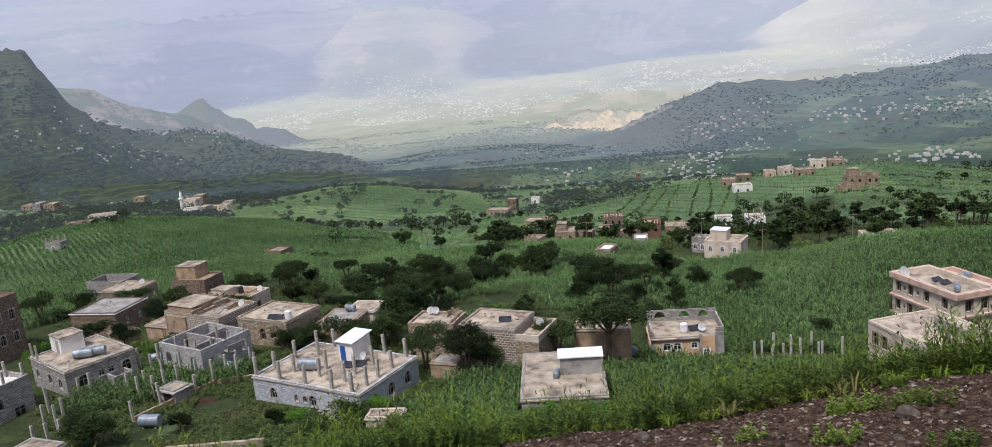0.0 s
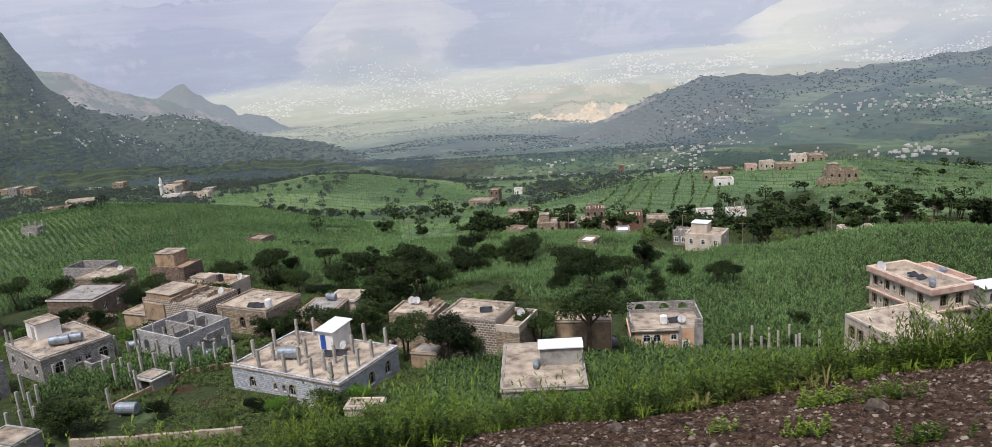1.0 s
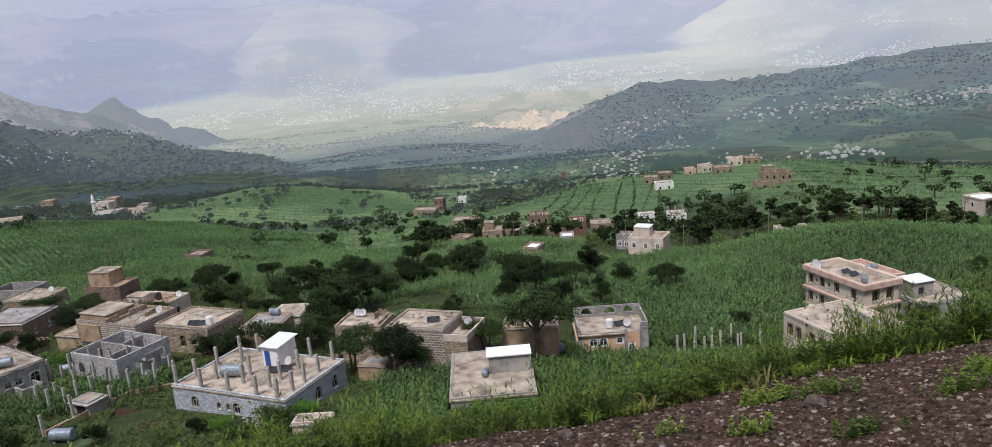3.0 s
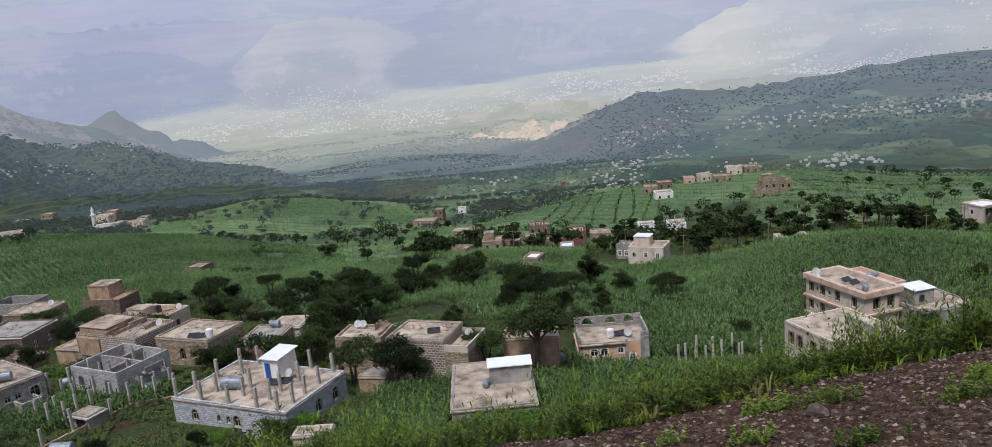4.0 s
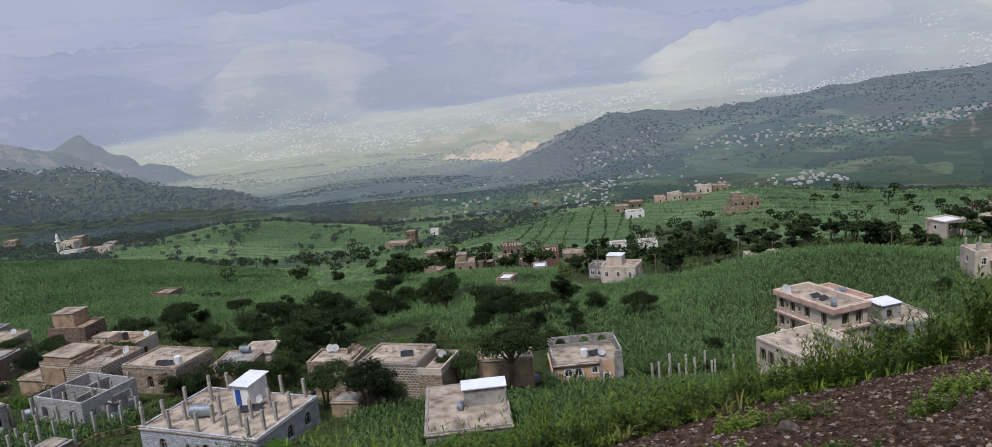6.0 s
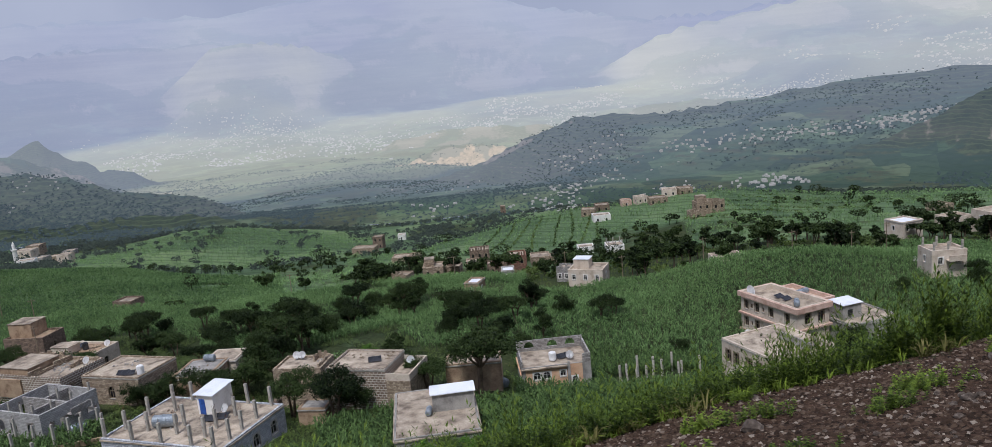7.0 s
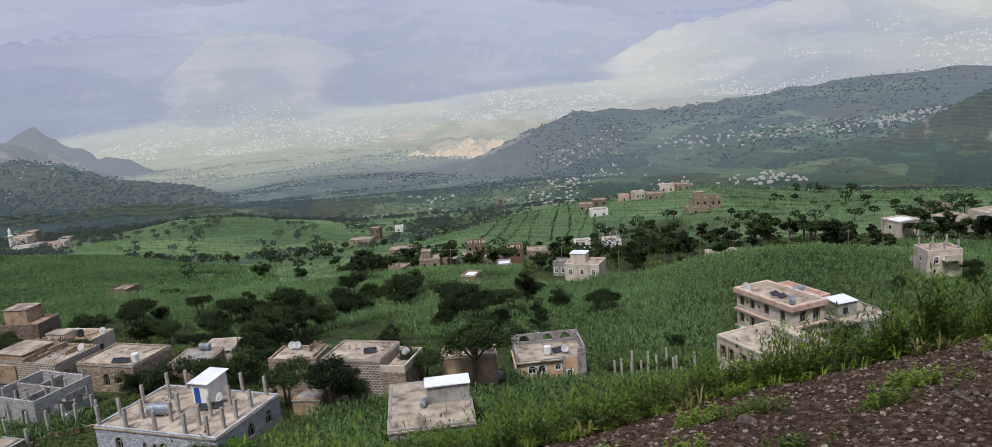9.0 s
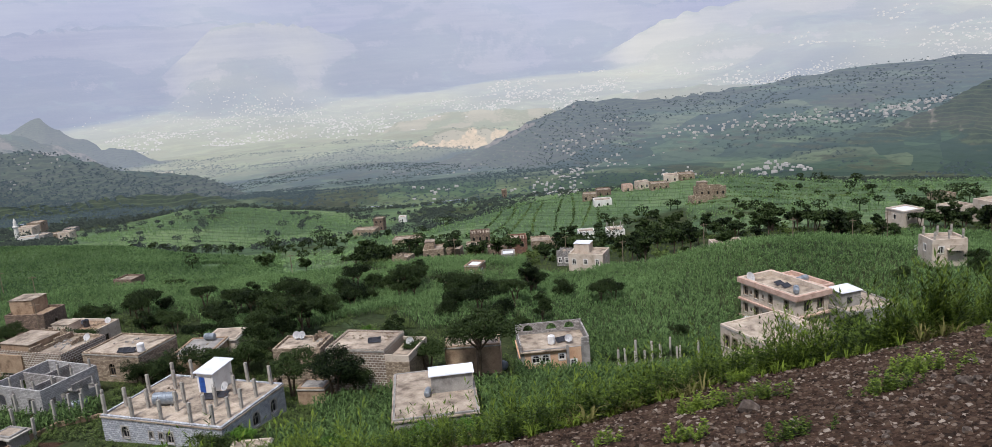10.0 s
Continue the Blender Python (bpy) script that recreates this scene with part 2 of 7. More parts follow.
# ---------------------------------------------------------------- materials
class Nodes:
    """A material's node tree with short calls."""

    def __init__(self, name):
        self.mat = bpy.data.materials.new(name)
        self.mat.use_nodes = True
        self.n, self.l = self.mat.node_tree.nodes, self.mat.node_tree.links
        self.n.clear()
        self.out = self.n.new("ShaderNodeOutputMaterial")
        self.bsdf = self.n.new("ShaderNodeBsdfPrincipled")
        self.l.new(self.bsdf.outputs[0], self.out.inputs[0])

    def add(self, kind, **inputs):
        node = self.n.new(kind)
        for key, value in inputs.items():
            self.put(node, key.replace("_", " "), value)
        return node

    def put(self, node, key, value):
        socket = node.inputs[int(key[1:])] if key[0] == "i" and key[1:].isdigit() else node.inputs[key]
        if isinstance(value, bpy.types.NodeSocket):
            self.l.new(value, socket)
        else:
            socket.default_value = value

    def coords(self, world=False):
        return self.add("ShaderNodeNewGeometry").outputs["Position"] if world else self.add("ShaderNodeTexCoord").outputs["Object"]

    def noise(self, vec, scale, detail=4, rough=0.55):
        return self.add("ShaderNodeTexNoise", Vector=vec, Scale=scale, Detail=detail, Roughness=rough).outputs["Fac"]

    def ramp(self, fac, stops):
        node = self.add("ShaderNodeValToRGB", Fac=fac)
        e = node.color_ramp.elements
        while len(e) < len(stops):
            e.new(0.5)
        for k, (p, c) in enumerate(stops):
            e[k].position, e[k].color = p, (*c, 1) if len(c) == 3 else c
        return node.outputs[0]

    def mix(self, fac, a, b, mode="MIX"):
        node = self.n.new("ShaderNodeMixRGB")
        node.blend_type = mode
        self.put(node, "i0", fac), self.put(node, "i1", a), self.put(node, "i2", b)
        return node.outputs[0]

    def math(self, op, a, b=0.0):
        node = self.n.new("ShaderNodeMath")
        node.operation = op
        self.put(node, "i0", a), self.put(node, "i1", b)
        return node.outputs[0]

    def bump(self, height_socket, strength=0.3, distance=0.05):
        self.l.new(self.add("ShaderNodeBump", Strength=strength, Distance=distance, Height=height_socket).outputs[0], self.bsdf.inputs["Normal"])

    def done(self, colour, rough=0.9, metal=0.0, spec=0.3):
        self.put(self.bsdf, "Base Color", colour if isinstance(colour, bpy.types.NodeSocket) else (*colour, 1))
        self.put(self.bsdf, "Roughness", rough), self.put(self.bsdf, "Metallic", metal)
        self.bsdf.inputs["Specular IOR Level"].default_value = spec
        return self.mat


def worn(name, dark, mid, light, big=0.4, fine=9.0, rough=0.9, bump=0.25, metal=0.0, world=False, spec=0.3, plates=False):
    """A weathered surface: broad stains and fine grain; plates: cast in fields of unlike tone."""
    m = Nodes(name)
    v = m.coords(world)
    a, b = m.noise(v, big, 5, 0.6), m.noise(v, fine, 4, 0.7)
    rnd = m.add("ShaderNodeObjectInfo").outputs["Random"]
    c = m.ramp(a, [(0.34, dark), (0.48, mid), (0.66, light)])
    c = m.mix(0.55, c, m.ramp(b, [(0.3, (0.35, 0.34, 0.33)), (0.7, (0.72, 0.72, 0.72))]), "OVERLAY")
    c = m.mix(m.math("MULTIPLY", rnd, 0.25), c, (*dark, 1))
    if plates:
        vor = m.add("ShaderNodeTexVoronoi", Vector=v, Scale=0.3)
        vor.distance = "CHEBYCHEV"
        tone = m.add("ShaderNodeSeparateColor", Color=vor.outputs["Color"]).outputs[0]
        c = m.mix(0.6, c, m.ramp(tone, [(0.0, (0.36, 0.355, 0.36)), (0.5, (0.5, 0.5, 0.5)), (1.0, (0.64, 0.63, 0.62))]), "OVERLAY")
        c = m.mix(m.ramp(m.noise(v, 1.3, 5, 0.7), [(0.56, (0, 0, 0)), (0.68, (0.55, 0.55, 0.55))]), c, (*dark, 1))
    m.bump(b, bump, 0.03)
    return m.done(c, rough, metal, spec)


def blocks(name, dark, light, mortar, bw=0.45, bh=0.22, stain=(0.12, 0.1, 0.08), joint=0.018):
    """Coursed block or cut-stone masonry on upright walls."""
    m = Nodes(name)
    v = m.coords()
    sep = m.add("ShaderNodeSeparateXYZ", Vector=v)
    u = m.math("ADD", sep.outputs[0], sep.outputs[1])
    vec = m.add("ShaderNodeCombineXYZ", X=u, Y=sep.outputs[2]).outputs[0]
    br = m.add("ShaderNodeTexBrick", Vector=vec, Color1=(*dark, 1), Color2=(*light, 1), Mortar=(*mortar, 1), Scale=1.0)
    br.inputs["Brick Width"].default_value, br.inputs["Row Height"].default_value = bw, bh
    br.inputs["Mortar Size"].default_value, br.inputs["Bias"].default_value = joint, -0.1
    a, b = m.noise(v, 0.5, 5), m.noise(v, 7, 4, 0.7)
    c = m.mix(0.5, br.outputs[0], m.ramp(b, [(0.3, (0.38, 0.37, 0.36)), (0.7, (0.68, 0.68, 0.68))]), "OVERLAY")
    c = m.mix(m.ramp(a, [(0.52, (0, 0, 0)), (0.75, (0.6, 0.6, 0.6))]), c, (*stain, 1))
    m.bump(m.math("SUBTRACT", b, br.outputs["Fac"]), 0.5, 0.03)
    return m.done(c, 0.93)


def leafy(name, dark, light, world_scale=0.35):
    """Foliage: every leaf its own tint, patches lighter and darker."""
    m = Nodes(name)
    g = m.add("ShaderNodeNewGeometry")
    rnd = m.add("ShaderNodeObjectInfo").outputs["Random"]
    isl = g.outputs["Random Per Island"]
    patch = m.noise(g.outputs["Position"], world_scale, 3)
    tuft = m.noise(g.outputs["Position"], 0.85, 2)
    f = m.math("ADD", m.math("MULTIPLY", isl, 0.34), m.math("ADD", m.math("MULTIPLY", patch, 0.33), m.math("MULTIPLY", tuft, 0.33)))
    f = m.math("ADD", f, m.math("MULTIPLY", m.math("SUBTRACT", rnd, 0.5), 0.35))
    c = m.ramp(f, [(0.27, dark), (0.76, light)])
    m.put(m.bsdf, "Base Color", c), m.put(m.bsdf, "Roughness", 0.6)
    m.bsdf.inputs["Specular IOR Level"].default_value = 0.1
    tr = m.add("ShaderNodeBsdfTranslucent", Color=c)
    mx = m.add("ShaderNodeMixShader", i0=0.14, i1=m.bsdf.outputs[0], i2=tr.outputs[0])
    m.l.new(mx.outputs[0], m.out.inputs[0])
    return m.mat


CONCRETE = worn("roof_concrete", (0.14, 0.11, 0.085), (0.37, 0.31, 0.24), (0.54, 0.46, 0.365), 0.5, 5, plates=True)
CONCRETE_GREY = worn("grey_concrete", (0.17, 0.16, 0.15), (0.30, 0.29, 0.27), (0.40, 0.38, 0.35), 0.6, 8)
COLUMN = worn("column_concrete", (0.25, 0.23, 0.20), (0.38, 0.36, 0.32), (0.48, 0.46, 0.41), 1.2, 9)
PLASTER = worn("cream_plaster", (0.40, 0.33, 0.26), (0.58, 0.49, 0.40), (0.66, 0.58, 0.49), 0.5, 8)
PEACH = worn("peach_plaster", (0.45, 0.27, 0.17), (0.60, 0.37, 0.23), (0.66, 0.44, 0.29), 0.5, 8)
PINK = worn("pink_trim_plaster", (0.42, 0.27, 0.21), (0.58, 0.40, 0.32), (0.66, 0.48, 0.40), 0.7, 8)
WHITE = worn("white_paint", (0.60, 0.58, 0.54), (0.76, 0.74, 0.70), (0.82, 0.81, 0.78), 0.6, 8, 0.7)
WHITE_SHEET = worn("white_sheet_metal", (0.62, 0.65, 0.70), (0.76, 0.79, 0.84), (0.84, 0.86, 0.90), 0.4, 6, 0.45)
BLOCK_GREY = blocks("grey_block", (0.25, 0.235, 0.22), (0.46, 0.44, 0.42), (0.13, 0.12, 0.11), 0.42, 0.21, (0.14, 0.13, 0.12))
BLOCK_PALE = blocks("pale_grey_block", (0.33, 0.325, 0.32), (0.54, 0.53, 0.515), (0.20, 0.195, 0.19), 0.42, 0.21, (0.19, 0.18, 0.17))
BLOCK_BLUE = blocks("pale_cut_stone", (0.34, 0.36, 0.40), (0.60, 0.62, 0.65), (0.17, 0.17, 0.18), 0.45, 0.25, (0.22, 0.22, 0.23))
STONE_TAN = blocks("tan_stone", (0.22, 0.165, 0.115), (0.50, 0.41, 0.30), (0.13, 0.10, 0.08), 0.4, 0.22, (0.16, 0.12, 0.09))
STONE_POINTED = blocks("white_pointed_stone", (0.16, 0.12, 0.09), (0.30, 0.23, 0.17), (0.60, 0.56, 0.49), 0.55, 0.34, (0.18, 0.13, 0.10), 0.045)
STONE_RED = blocks("red_brown_stone", (0.16, 0.085, 0.06), (0.30, 0.165, 0.115), (0.10, 0.06, 0.05), 0.4, 0.24)
STONE_BROWN = blocks("brown_stone", (0.15, 0.108, 0.082), (0.32, 0.235, 0.175), (0.08, 0.06, 0.05), 0.4, 0.24)
MUD = worn("mud_render", (0.20, 0.14, 0.09), (0.34, 0.24, 0.16), (0.44, 0.33, 0.22), 0.8, 7)
STEEL = worn("galvanised_steel", (0.18, 0.21, 0.24), (0.28, 0.32, 0.36), (0.38, 0.42, 0.46), 1.2, 12, 0.5, 0.1, 0.5)
PLASTIC_WHITE = worn("white_plastic", (0.66, 0.66, 0.66), (0.76, 0.76, 0.76), (0.82, 0.82, 0.82), 0.8, 8, 0.5)
BLUE_PAINT = worn("blue_door_paint", (0.02, 0.06, 0.25), (0.03, 0.10, 0.38), (0.05, 0.14, 0.45), 1.5, 8, 0.5)
WOOD = worn("grey_timber", (0.12, 0.09, 0.06), (0.22, 0.17, 0.12), (0.32, 0.26, 0.19), 2, 14)
BARK = worn("bark", (0.05, 0.035, 0.025), (0.12, 0.085, 0.06), (0.19, 0.14, 0.10), 2, 18, 0.95, 0.6)
# near-black colour standing in for the shade of unlit rooms
ROOM_SHADE = worn("dark_interior", (0.015, 0.013, 0.012), (0.03, 0.027, 0.024), (0.04, 0.036, 0.03), 1, 8)
REBAR = worn("rusty_rebar", (0.06, 0.03, 0.02), (0.12, 0.06, 0.035), (0.17, 0.09, 0.05), 3, 20, 0.8, 0.2, 0.3)
ROCK = worn("stone", (0.042, 0.032, 0.025), (0.090, 0.070, 0.056), (0.21, 0.175, 0.145), 1.5, 14, 0.95, 0.5)
m = Nodes("gravel")
isl = m.add("ShaderNodeNewGeometry").outputs["Random Per Island"]
grain = m.noise(m.coords(True), 40.0, 4, 0.7)
gc = m.ramp(isl, [(0.0, (0.014, 0.009, 0.006)), (0.45, (0.052, 0.033, 0.022)), (0.8, (0.095, 0.066, 0.046)), (0.93, (0.17, 0.135, 0.108)), (1.0, (0.29, 0.25, 0.205))])
m.bump(grain, 0.4, 0.01)
GRAVEL = m.done(m.mix(0.5, gc, m.ramp(grain, [(0.3, (0.4, 0.38, 0.37)), (0.7, (0.65, 0.65, 0.65))]), "OVERLAY"), 0.95, 0, 0.2)
m = Nodes("window_glass")
GLASS = m.done(m.ramp(m.noise(m.coords(), 0.9, 2), [(0.3, (0.012, 0.013, 0.015)), (0.8, (0.05, 0.05, 0.055))]), 0.12, 0, 0.6)
LEAF_TREE = leafy("acacia_leaves", (0.004, 0.009, 0.003), (0.050, 0.078, 0.023))
LEAF_BRIGHT = leafy("bright_leaves", (0.030, 0.075, 0.010), (0.11, 0.22, 0.030))
LEAF_BUSH = leafy("scrub_leaves", (0.024, 0.042, 0.012), (0.130, 0.180, 0.050))
LEAF_MAIZE = leafy("maize_leaves", (0.013, 0.031, 0.010), (0.158, 0.254, 0.080), 0.06)
LEAF_CROP = leafy("field_crop_leaves", (0.027, 0.063, 0.020), (0.232, 0.368, 0.132), 0.05)
LEAF_WEED = leafy("weed_leaves", (0.034, 0.060, 0.010), (0.215, 0.300, 0.040), 0.5)
GRASS_DRY = leafy("dry_grass", (0.10, 0.10, 0.03), (0.28, 0.25, 0.10), 0.6)


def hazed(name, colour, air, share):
    """A thing of the far backdrop: its own colour mixed with a glow painted as daylit haze."""
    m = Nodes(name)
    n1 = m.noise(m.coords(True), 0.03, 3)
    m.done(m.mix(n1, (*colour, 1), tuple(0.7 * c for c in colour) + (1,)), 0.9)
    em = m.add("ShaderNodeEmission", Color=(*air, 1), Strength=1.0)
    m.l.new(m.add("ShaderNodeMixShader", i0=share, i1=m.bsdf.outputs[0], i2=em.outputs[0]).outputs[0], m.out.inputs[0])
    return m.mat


# far plants and houses, haze put in as emission
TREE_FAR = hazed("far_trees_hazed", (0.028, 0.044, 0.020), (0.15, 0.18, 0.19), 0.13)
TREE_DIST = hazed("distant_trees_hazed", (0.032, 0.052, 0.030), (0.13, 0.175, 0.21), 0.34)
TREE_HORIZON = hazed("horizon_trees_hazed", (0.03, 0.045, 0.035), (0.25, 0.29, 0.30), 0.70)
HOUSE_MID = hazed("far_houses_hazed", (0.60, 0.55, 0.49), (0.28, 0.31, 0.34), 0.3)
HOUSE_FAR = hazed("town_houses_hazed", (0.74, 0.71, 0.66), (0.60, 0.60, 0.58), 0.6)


def land_material(name, air):
    """Ground cover from the land's own zones: field green, dark scrub, bare rock and bare dirt; far land also gets
    painted haze.
    """
    m = Nodes(name)
    pos = m.coords(True)
    z = m.add("ShaderNodeAttribute")
    z.attribute_name = "cover"
    sep = m.add("ShaderNodeSeparateColor", Color=z.outputs["Color"])
    fine, mid, big = m.noise(pos, 1.6, 5, 0.7), m.noise(pos, 0.11, 5, 0.65), m.noise(pos, 0.012, 5, 0.6)
    cell = m.add("ShaderNodeTexVoronoi", Vector=pos, Scale=0.022)
    plot = m.add("ShaderNodeSeparateColor", Color=cell.outputs["Color"]).outputs[0]
    green = m.ramp(m.math("ADD", m.math("MULTIPLY", plot, 0.5), m.math("MULTIPLY", mid, 0.5)),
                   [(0.2, (0.066, 0.108, 0.058)), (0.5, (0.115, 0.175, 0.086)), (0.8, (0.175, 0.240, 0.115))])
    sz = m.add("ShaderNodeSeparateXYZ", Vector=pos)
    if air:
        green = m.ramp(m.math("ADD", m.math("MULTIPLY", plot, 0.5), m.math("MULTIPLY", mid, 0.5)),
                       [(0.2, (0.030, 0.052, 0.030)), (0.5, (0.062, 0.102, 0.050)), (0.8, (0.125, 0.175, 0.080))])
        wide_plot = m.add("ShaderNodeSeparateColor", Color=m.add("ShaderNodeTexVoronoi", Vector=pos, Scale=0.016).outputs["Color"]).outputs[1]
        green = m.mix(m.ramp(wide_plot, [(0.55, (0, 0, 0)), (0.7, (0.6, 0.6, 0.6))]), green, (0.024, 0.042, 0.026, 1))
        green = m.mix(m.ramp(wide_plot, [(0.12, (0.35, 0.35, 0.35)), (0.22, (0, 0, 0))]), green, (0.16, 0.17, 0.09, 1))
        ph = m.math("ADD", m.math("MULTIPLY", sz.outputs[2], 1.7), m.math("MULTIPLY", big, 40.0))
    else:
        ph = m.math("ADD", m.math("ADD", m.math("MULTIPLY", sz.outputs[0], 0.55), m.math("MULTIPLY", sz.outputs[1], 0.8)), m.math("ADD", m.math("MULTIPLY", sz.outputs[2], 2.4), m.math("MULTIPLY", big, 22.0)))
    rows = m.math("SINE", ph)
    green = m.mix(m.ramp(rows, [(0.55, (0, 0, 0)), (0.95, (0.45, 0.45, 0.45))]), green, (0.022, 0.042, 0.014, 1))
    if not air:
        strips = m.math("SINE", m.math("MULTIPLY", ph, 0.3))
        green = m.mix(m.ramp(strips, [(0.90, (0, 0, 0)), (0.99, (0.35, 0.35, 0.35))]), green, (0.020, 0.034, 0.012, 1))
    scrub = m.ramp(m.math("ADD", m.math("MULTIPLY", fine, 0.5), m.math("MULTIPLY", mid, 0.5)),
                   [(0.34, (0.012, 0.017, 0.008)), (0.5, (0.036, 0.050, 0.020)), (0.6, (0.062, 0.072, 0.030)), (0.7, (0.10, 0.085, 0.055))])
    rock = m.ramp(m.math("ADD", m.math("MULTIPLY", big, 0.5), m.math("MULTIPLY", mid, 0.5)),
                  [(0.3, (0.08, 0.068, 0.055)), (0.5, (0.15, 0.125, 0.09)), (0.7, (0.25, 0.20, 0.14))])
    dirt_or_sunlit = m.ramp(m.math("ADD", m.math("MULTIPLY", m.noise(pos, 11.0, 5, 0.75), 0.75), m.math("MULTIPLY", fine, 0.25)),
                  [(0.34, (0.011, 0.006, 0.004)), (0.5, (0.048, 0.028, 0.018)), (0.70, (0.145, 0.092, 0.060))])
    # far off this channel is a pale ochre cliff, sunlight put into its colour
    if air:
        dirt_or_sunlit = m.ramp(mid, [(0.3, (0.24, 0.17, 0.10)), (0.7, (0.62, 0.44, 0.28))])
    edge = m.math("MULTIPLY", m.math("SUBTRACT", mid, 0.5), 0.9)
    if air:
        # beds of harder rock run level round the mountains
        lay = m.add("ShaderNodeCombineXYZ", X=m.math("MULTIPLY", sz.outputs[0], 0.0016), Y=m.math("MULTIPLY", sz.outputs[1], 0.0016), Z=m.math("MULTIPLY", sz.outputs[2], 0.035)).outputs[0]
        beds = m.noise(lay, 1.0, 4, 0.6)
        rock = m.mix(m.ramp(beds, [(0.42, (0, 0, 0)), (0.6, (0.8, 0.8, 0.8))]), rock, (0.24, 0.205, 0.15, 1))
        scrub = m.mix(m.ramp(beds, [(0.5, (0, 0, 0)), (0.62, (0.3, 0.3, 0.3))]), scrub, (0.12, 0.105, 0.07, 1))
        scrub = m.mix(m.ramp(rows, [(0.5, (0, 0, 0)), (0.95, (0.6, 0.6, 0.6))]), scrub, (0.085, 0.11, 0.045, 1))
        # on the highest ranges bare beds alternate with dark growth
        a0 = m.add("ShaderNodeAttribute")
        a0.attribute_name = "air"
        lay2 = m.add("ShaderNodeCombineXYZ", X=m.math("MULTIPLY", sz.outputs[0], 0.004), Y=m.math("MULTIPLY", sz.outputs[1], 0.004), Z=m.math("MULTIPLY", sz.outputs[2], 0.055)).outputs[0]
        beds2 = m.ramp(m.noise(lay2, 1.0, 6, 0.7), [(0.36, (0.02, 0.03, 0.02)), (0.5, (0.10, 0.11, 0.07)), (0.6, (0.50, 0.45, 0.36))])
        high = m.ramp(a0.outputs["Fac"], [(0.60, (0, 0, 0)), (0.70, (0.10, 0.10, 0.10))])
        scrub, rock, green = m.mix(high, scrub, beds2), m.mix(high, rock, beds2), m.mix(high, green, beds2)
    c = m.mix(m.ramp(m.math("ADD", sep.outputs[1], edge), [(0.40, (0, 0, 0)), (0.60, (1, 1, 1))]), green, scrub)
    c = m.mix(m.ramp(m.math("ADD", sep.outputs[0], edge), [(0.40, (0, 0, 0)), (0.60, (1, 1, 1))]), c, rock)
    c = m.mix(m.ramp(m.math("ADD", sep.outputs[2], m.math("MULTIPLY", edge, 0.6)), [(0.45, (0, 0, 0)), (0.55, (1, 1, 1))]), c, dirt_or_sunlit)
    m.bump(fine, 0.5, 0.08)
    m.done(c, 0.95, 0, 0.1)
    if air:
        # haze painted as emission over the far backdrop, stronger with distance
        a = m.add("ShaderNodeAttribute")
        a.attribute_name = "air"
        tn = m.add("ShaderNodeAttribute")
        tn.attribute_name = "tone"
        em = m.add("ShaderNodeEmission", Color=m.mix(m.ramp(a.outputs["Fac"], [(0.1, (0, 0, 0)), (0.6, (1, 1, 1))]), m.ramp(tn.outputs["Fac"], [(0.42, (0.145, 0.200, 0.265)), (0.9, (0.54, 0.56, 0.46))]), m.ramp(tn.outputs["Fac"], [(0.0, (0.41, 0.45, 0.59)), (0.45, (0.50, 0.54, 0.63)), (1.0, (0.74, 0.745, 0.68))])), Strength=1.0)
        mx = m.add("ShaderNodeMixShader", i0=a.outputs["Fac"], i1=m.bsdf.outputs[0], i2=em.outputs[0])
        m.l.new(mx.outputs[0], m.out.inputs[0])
    return m.mat


# ---------------------------------------------------------------- mesh helpers
def mesh_np(name, verts, faces, material, smooth=False):
    """A mesh from arrays: verts (n, 3), faces (m, 3 or 4)."""
    verts, faces = np.asarray(verts, np.float32), np.asarray(faces, np.int32)
    me = bpy.data.meshes.new(name)
    me.vertices.add(len(verts))
    me.vertices.foreach_set("co", verts.ravel())
    k = faces.shape[1]
    me.loops.add(faces.size)
    me.loops.foreach_set("vertex_index", faces.ravel())
    me.polygons.add(len(faces))
    me.polygons.foreach_set("loop_start", np.arange(len(faces), dtype=np.int32) * k)
    me.polygons.foreach_set("use_smooth", np.full(len(faces), smooth))
    me.update(calc_edges=True)
    me.materials.append(material)
    return me


def part(name, bm, material, parent=None, label="", loc=None):
    """Links a bmesh (freed) or a mesh as one object, under a thing or a part."""
    if isinstance(bm, bmesh.types.BMesh):
        me = bpy.data.meshes.new(name)
        bm.to_mesh(me)
        bm.free()
        me.materials.append(material)
    else:
        me = bm
    ob = new(name, me)
    if parent is not None:
        ob.parent = parent
    if loc is not None:
        ob.matrix_basis = loc
    if label:
        ob["label"] = label
    return ob


def thing(name, m4, label, category, group="", kind=""):
    ob = tagged(new(name), label, category, group, kind)
    ob.empty_display_size = 0.3
    ob.matrix_basis = m4
    return ob


def box(bm, x0, y0, z0, x1, y1, z1, m4=None):
    v = [bm.verts.new(p if m4 is None else m4 @ Vector(p)) for p in
         ((x0, y0, z0), (x1, y0, z0), (x1, y1, z0), (x0, y1, z0), (x0, y0, z1), (x1, y0, z1), (x1, y1, z1), (x0, y1, z1))]
    for f in ((0, 3, 2, 1), (4, 5, 6, 7), (0, 1, 5, 4), (1, 2, 6, 5), (2, 3, 7, 6), (3, 0, 4, 7)):
        bm.faces.new([v[k] for k in f])
    return v


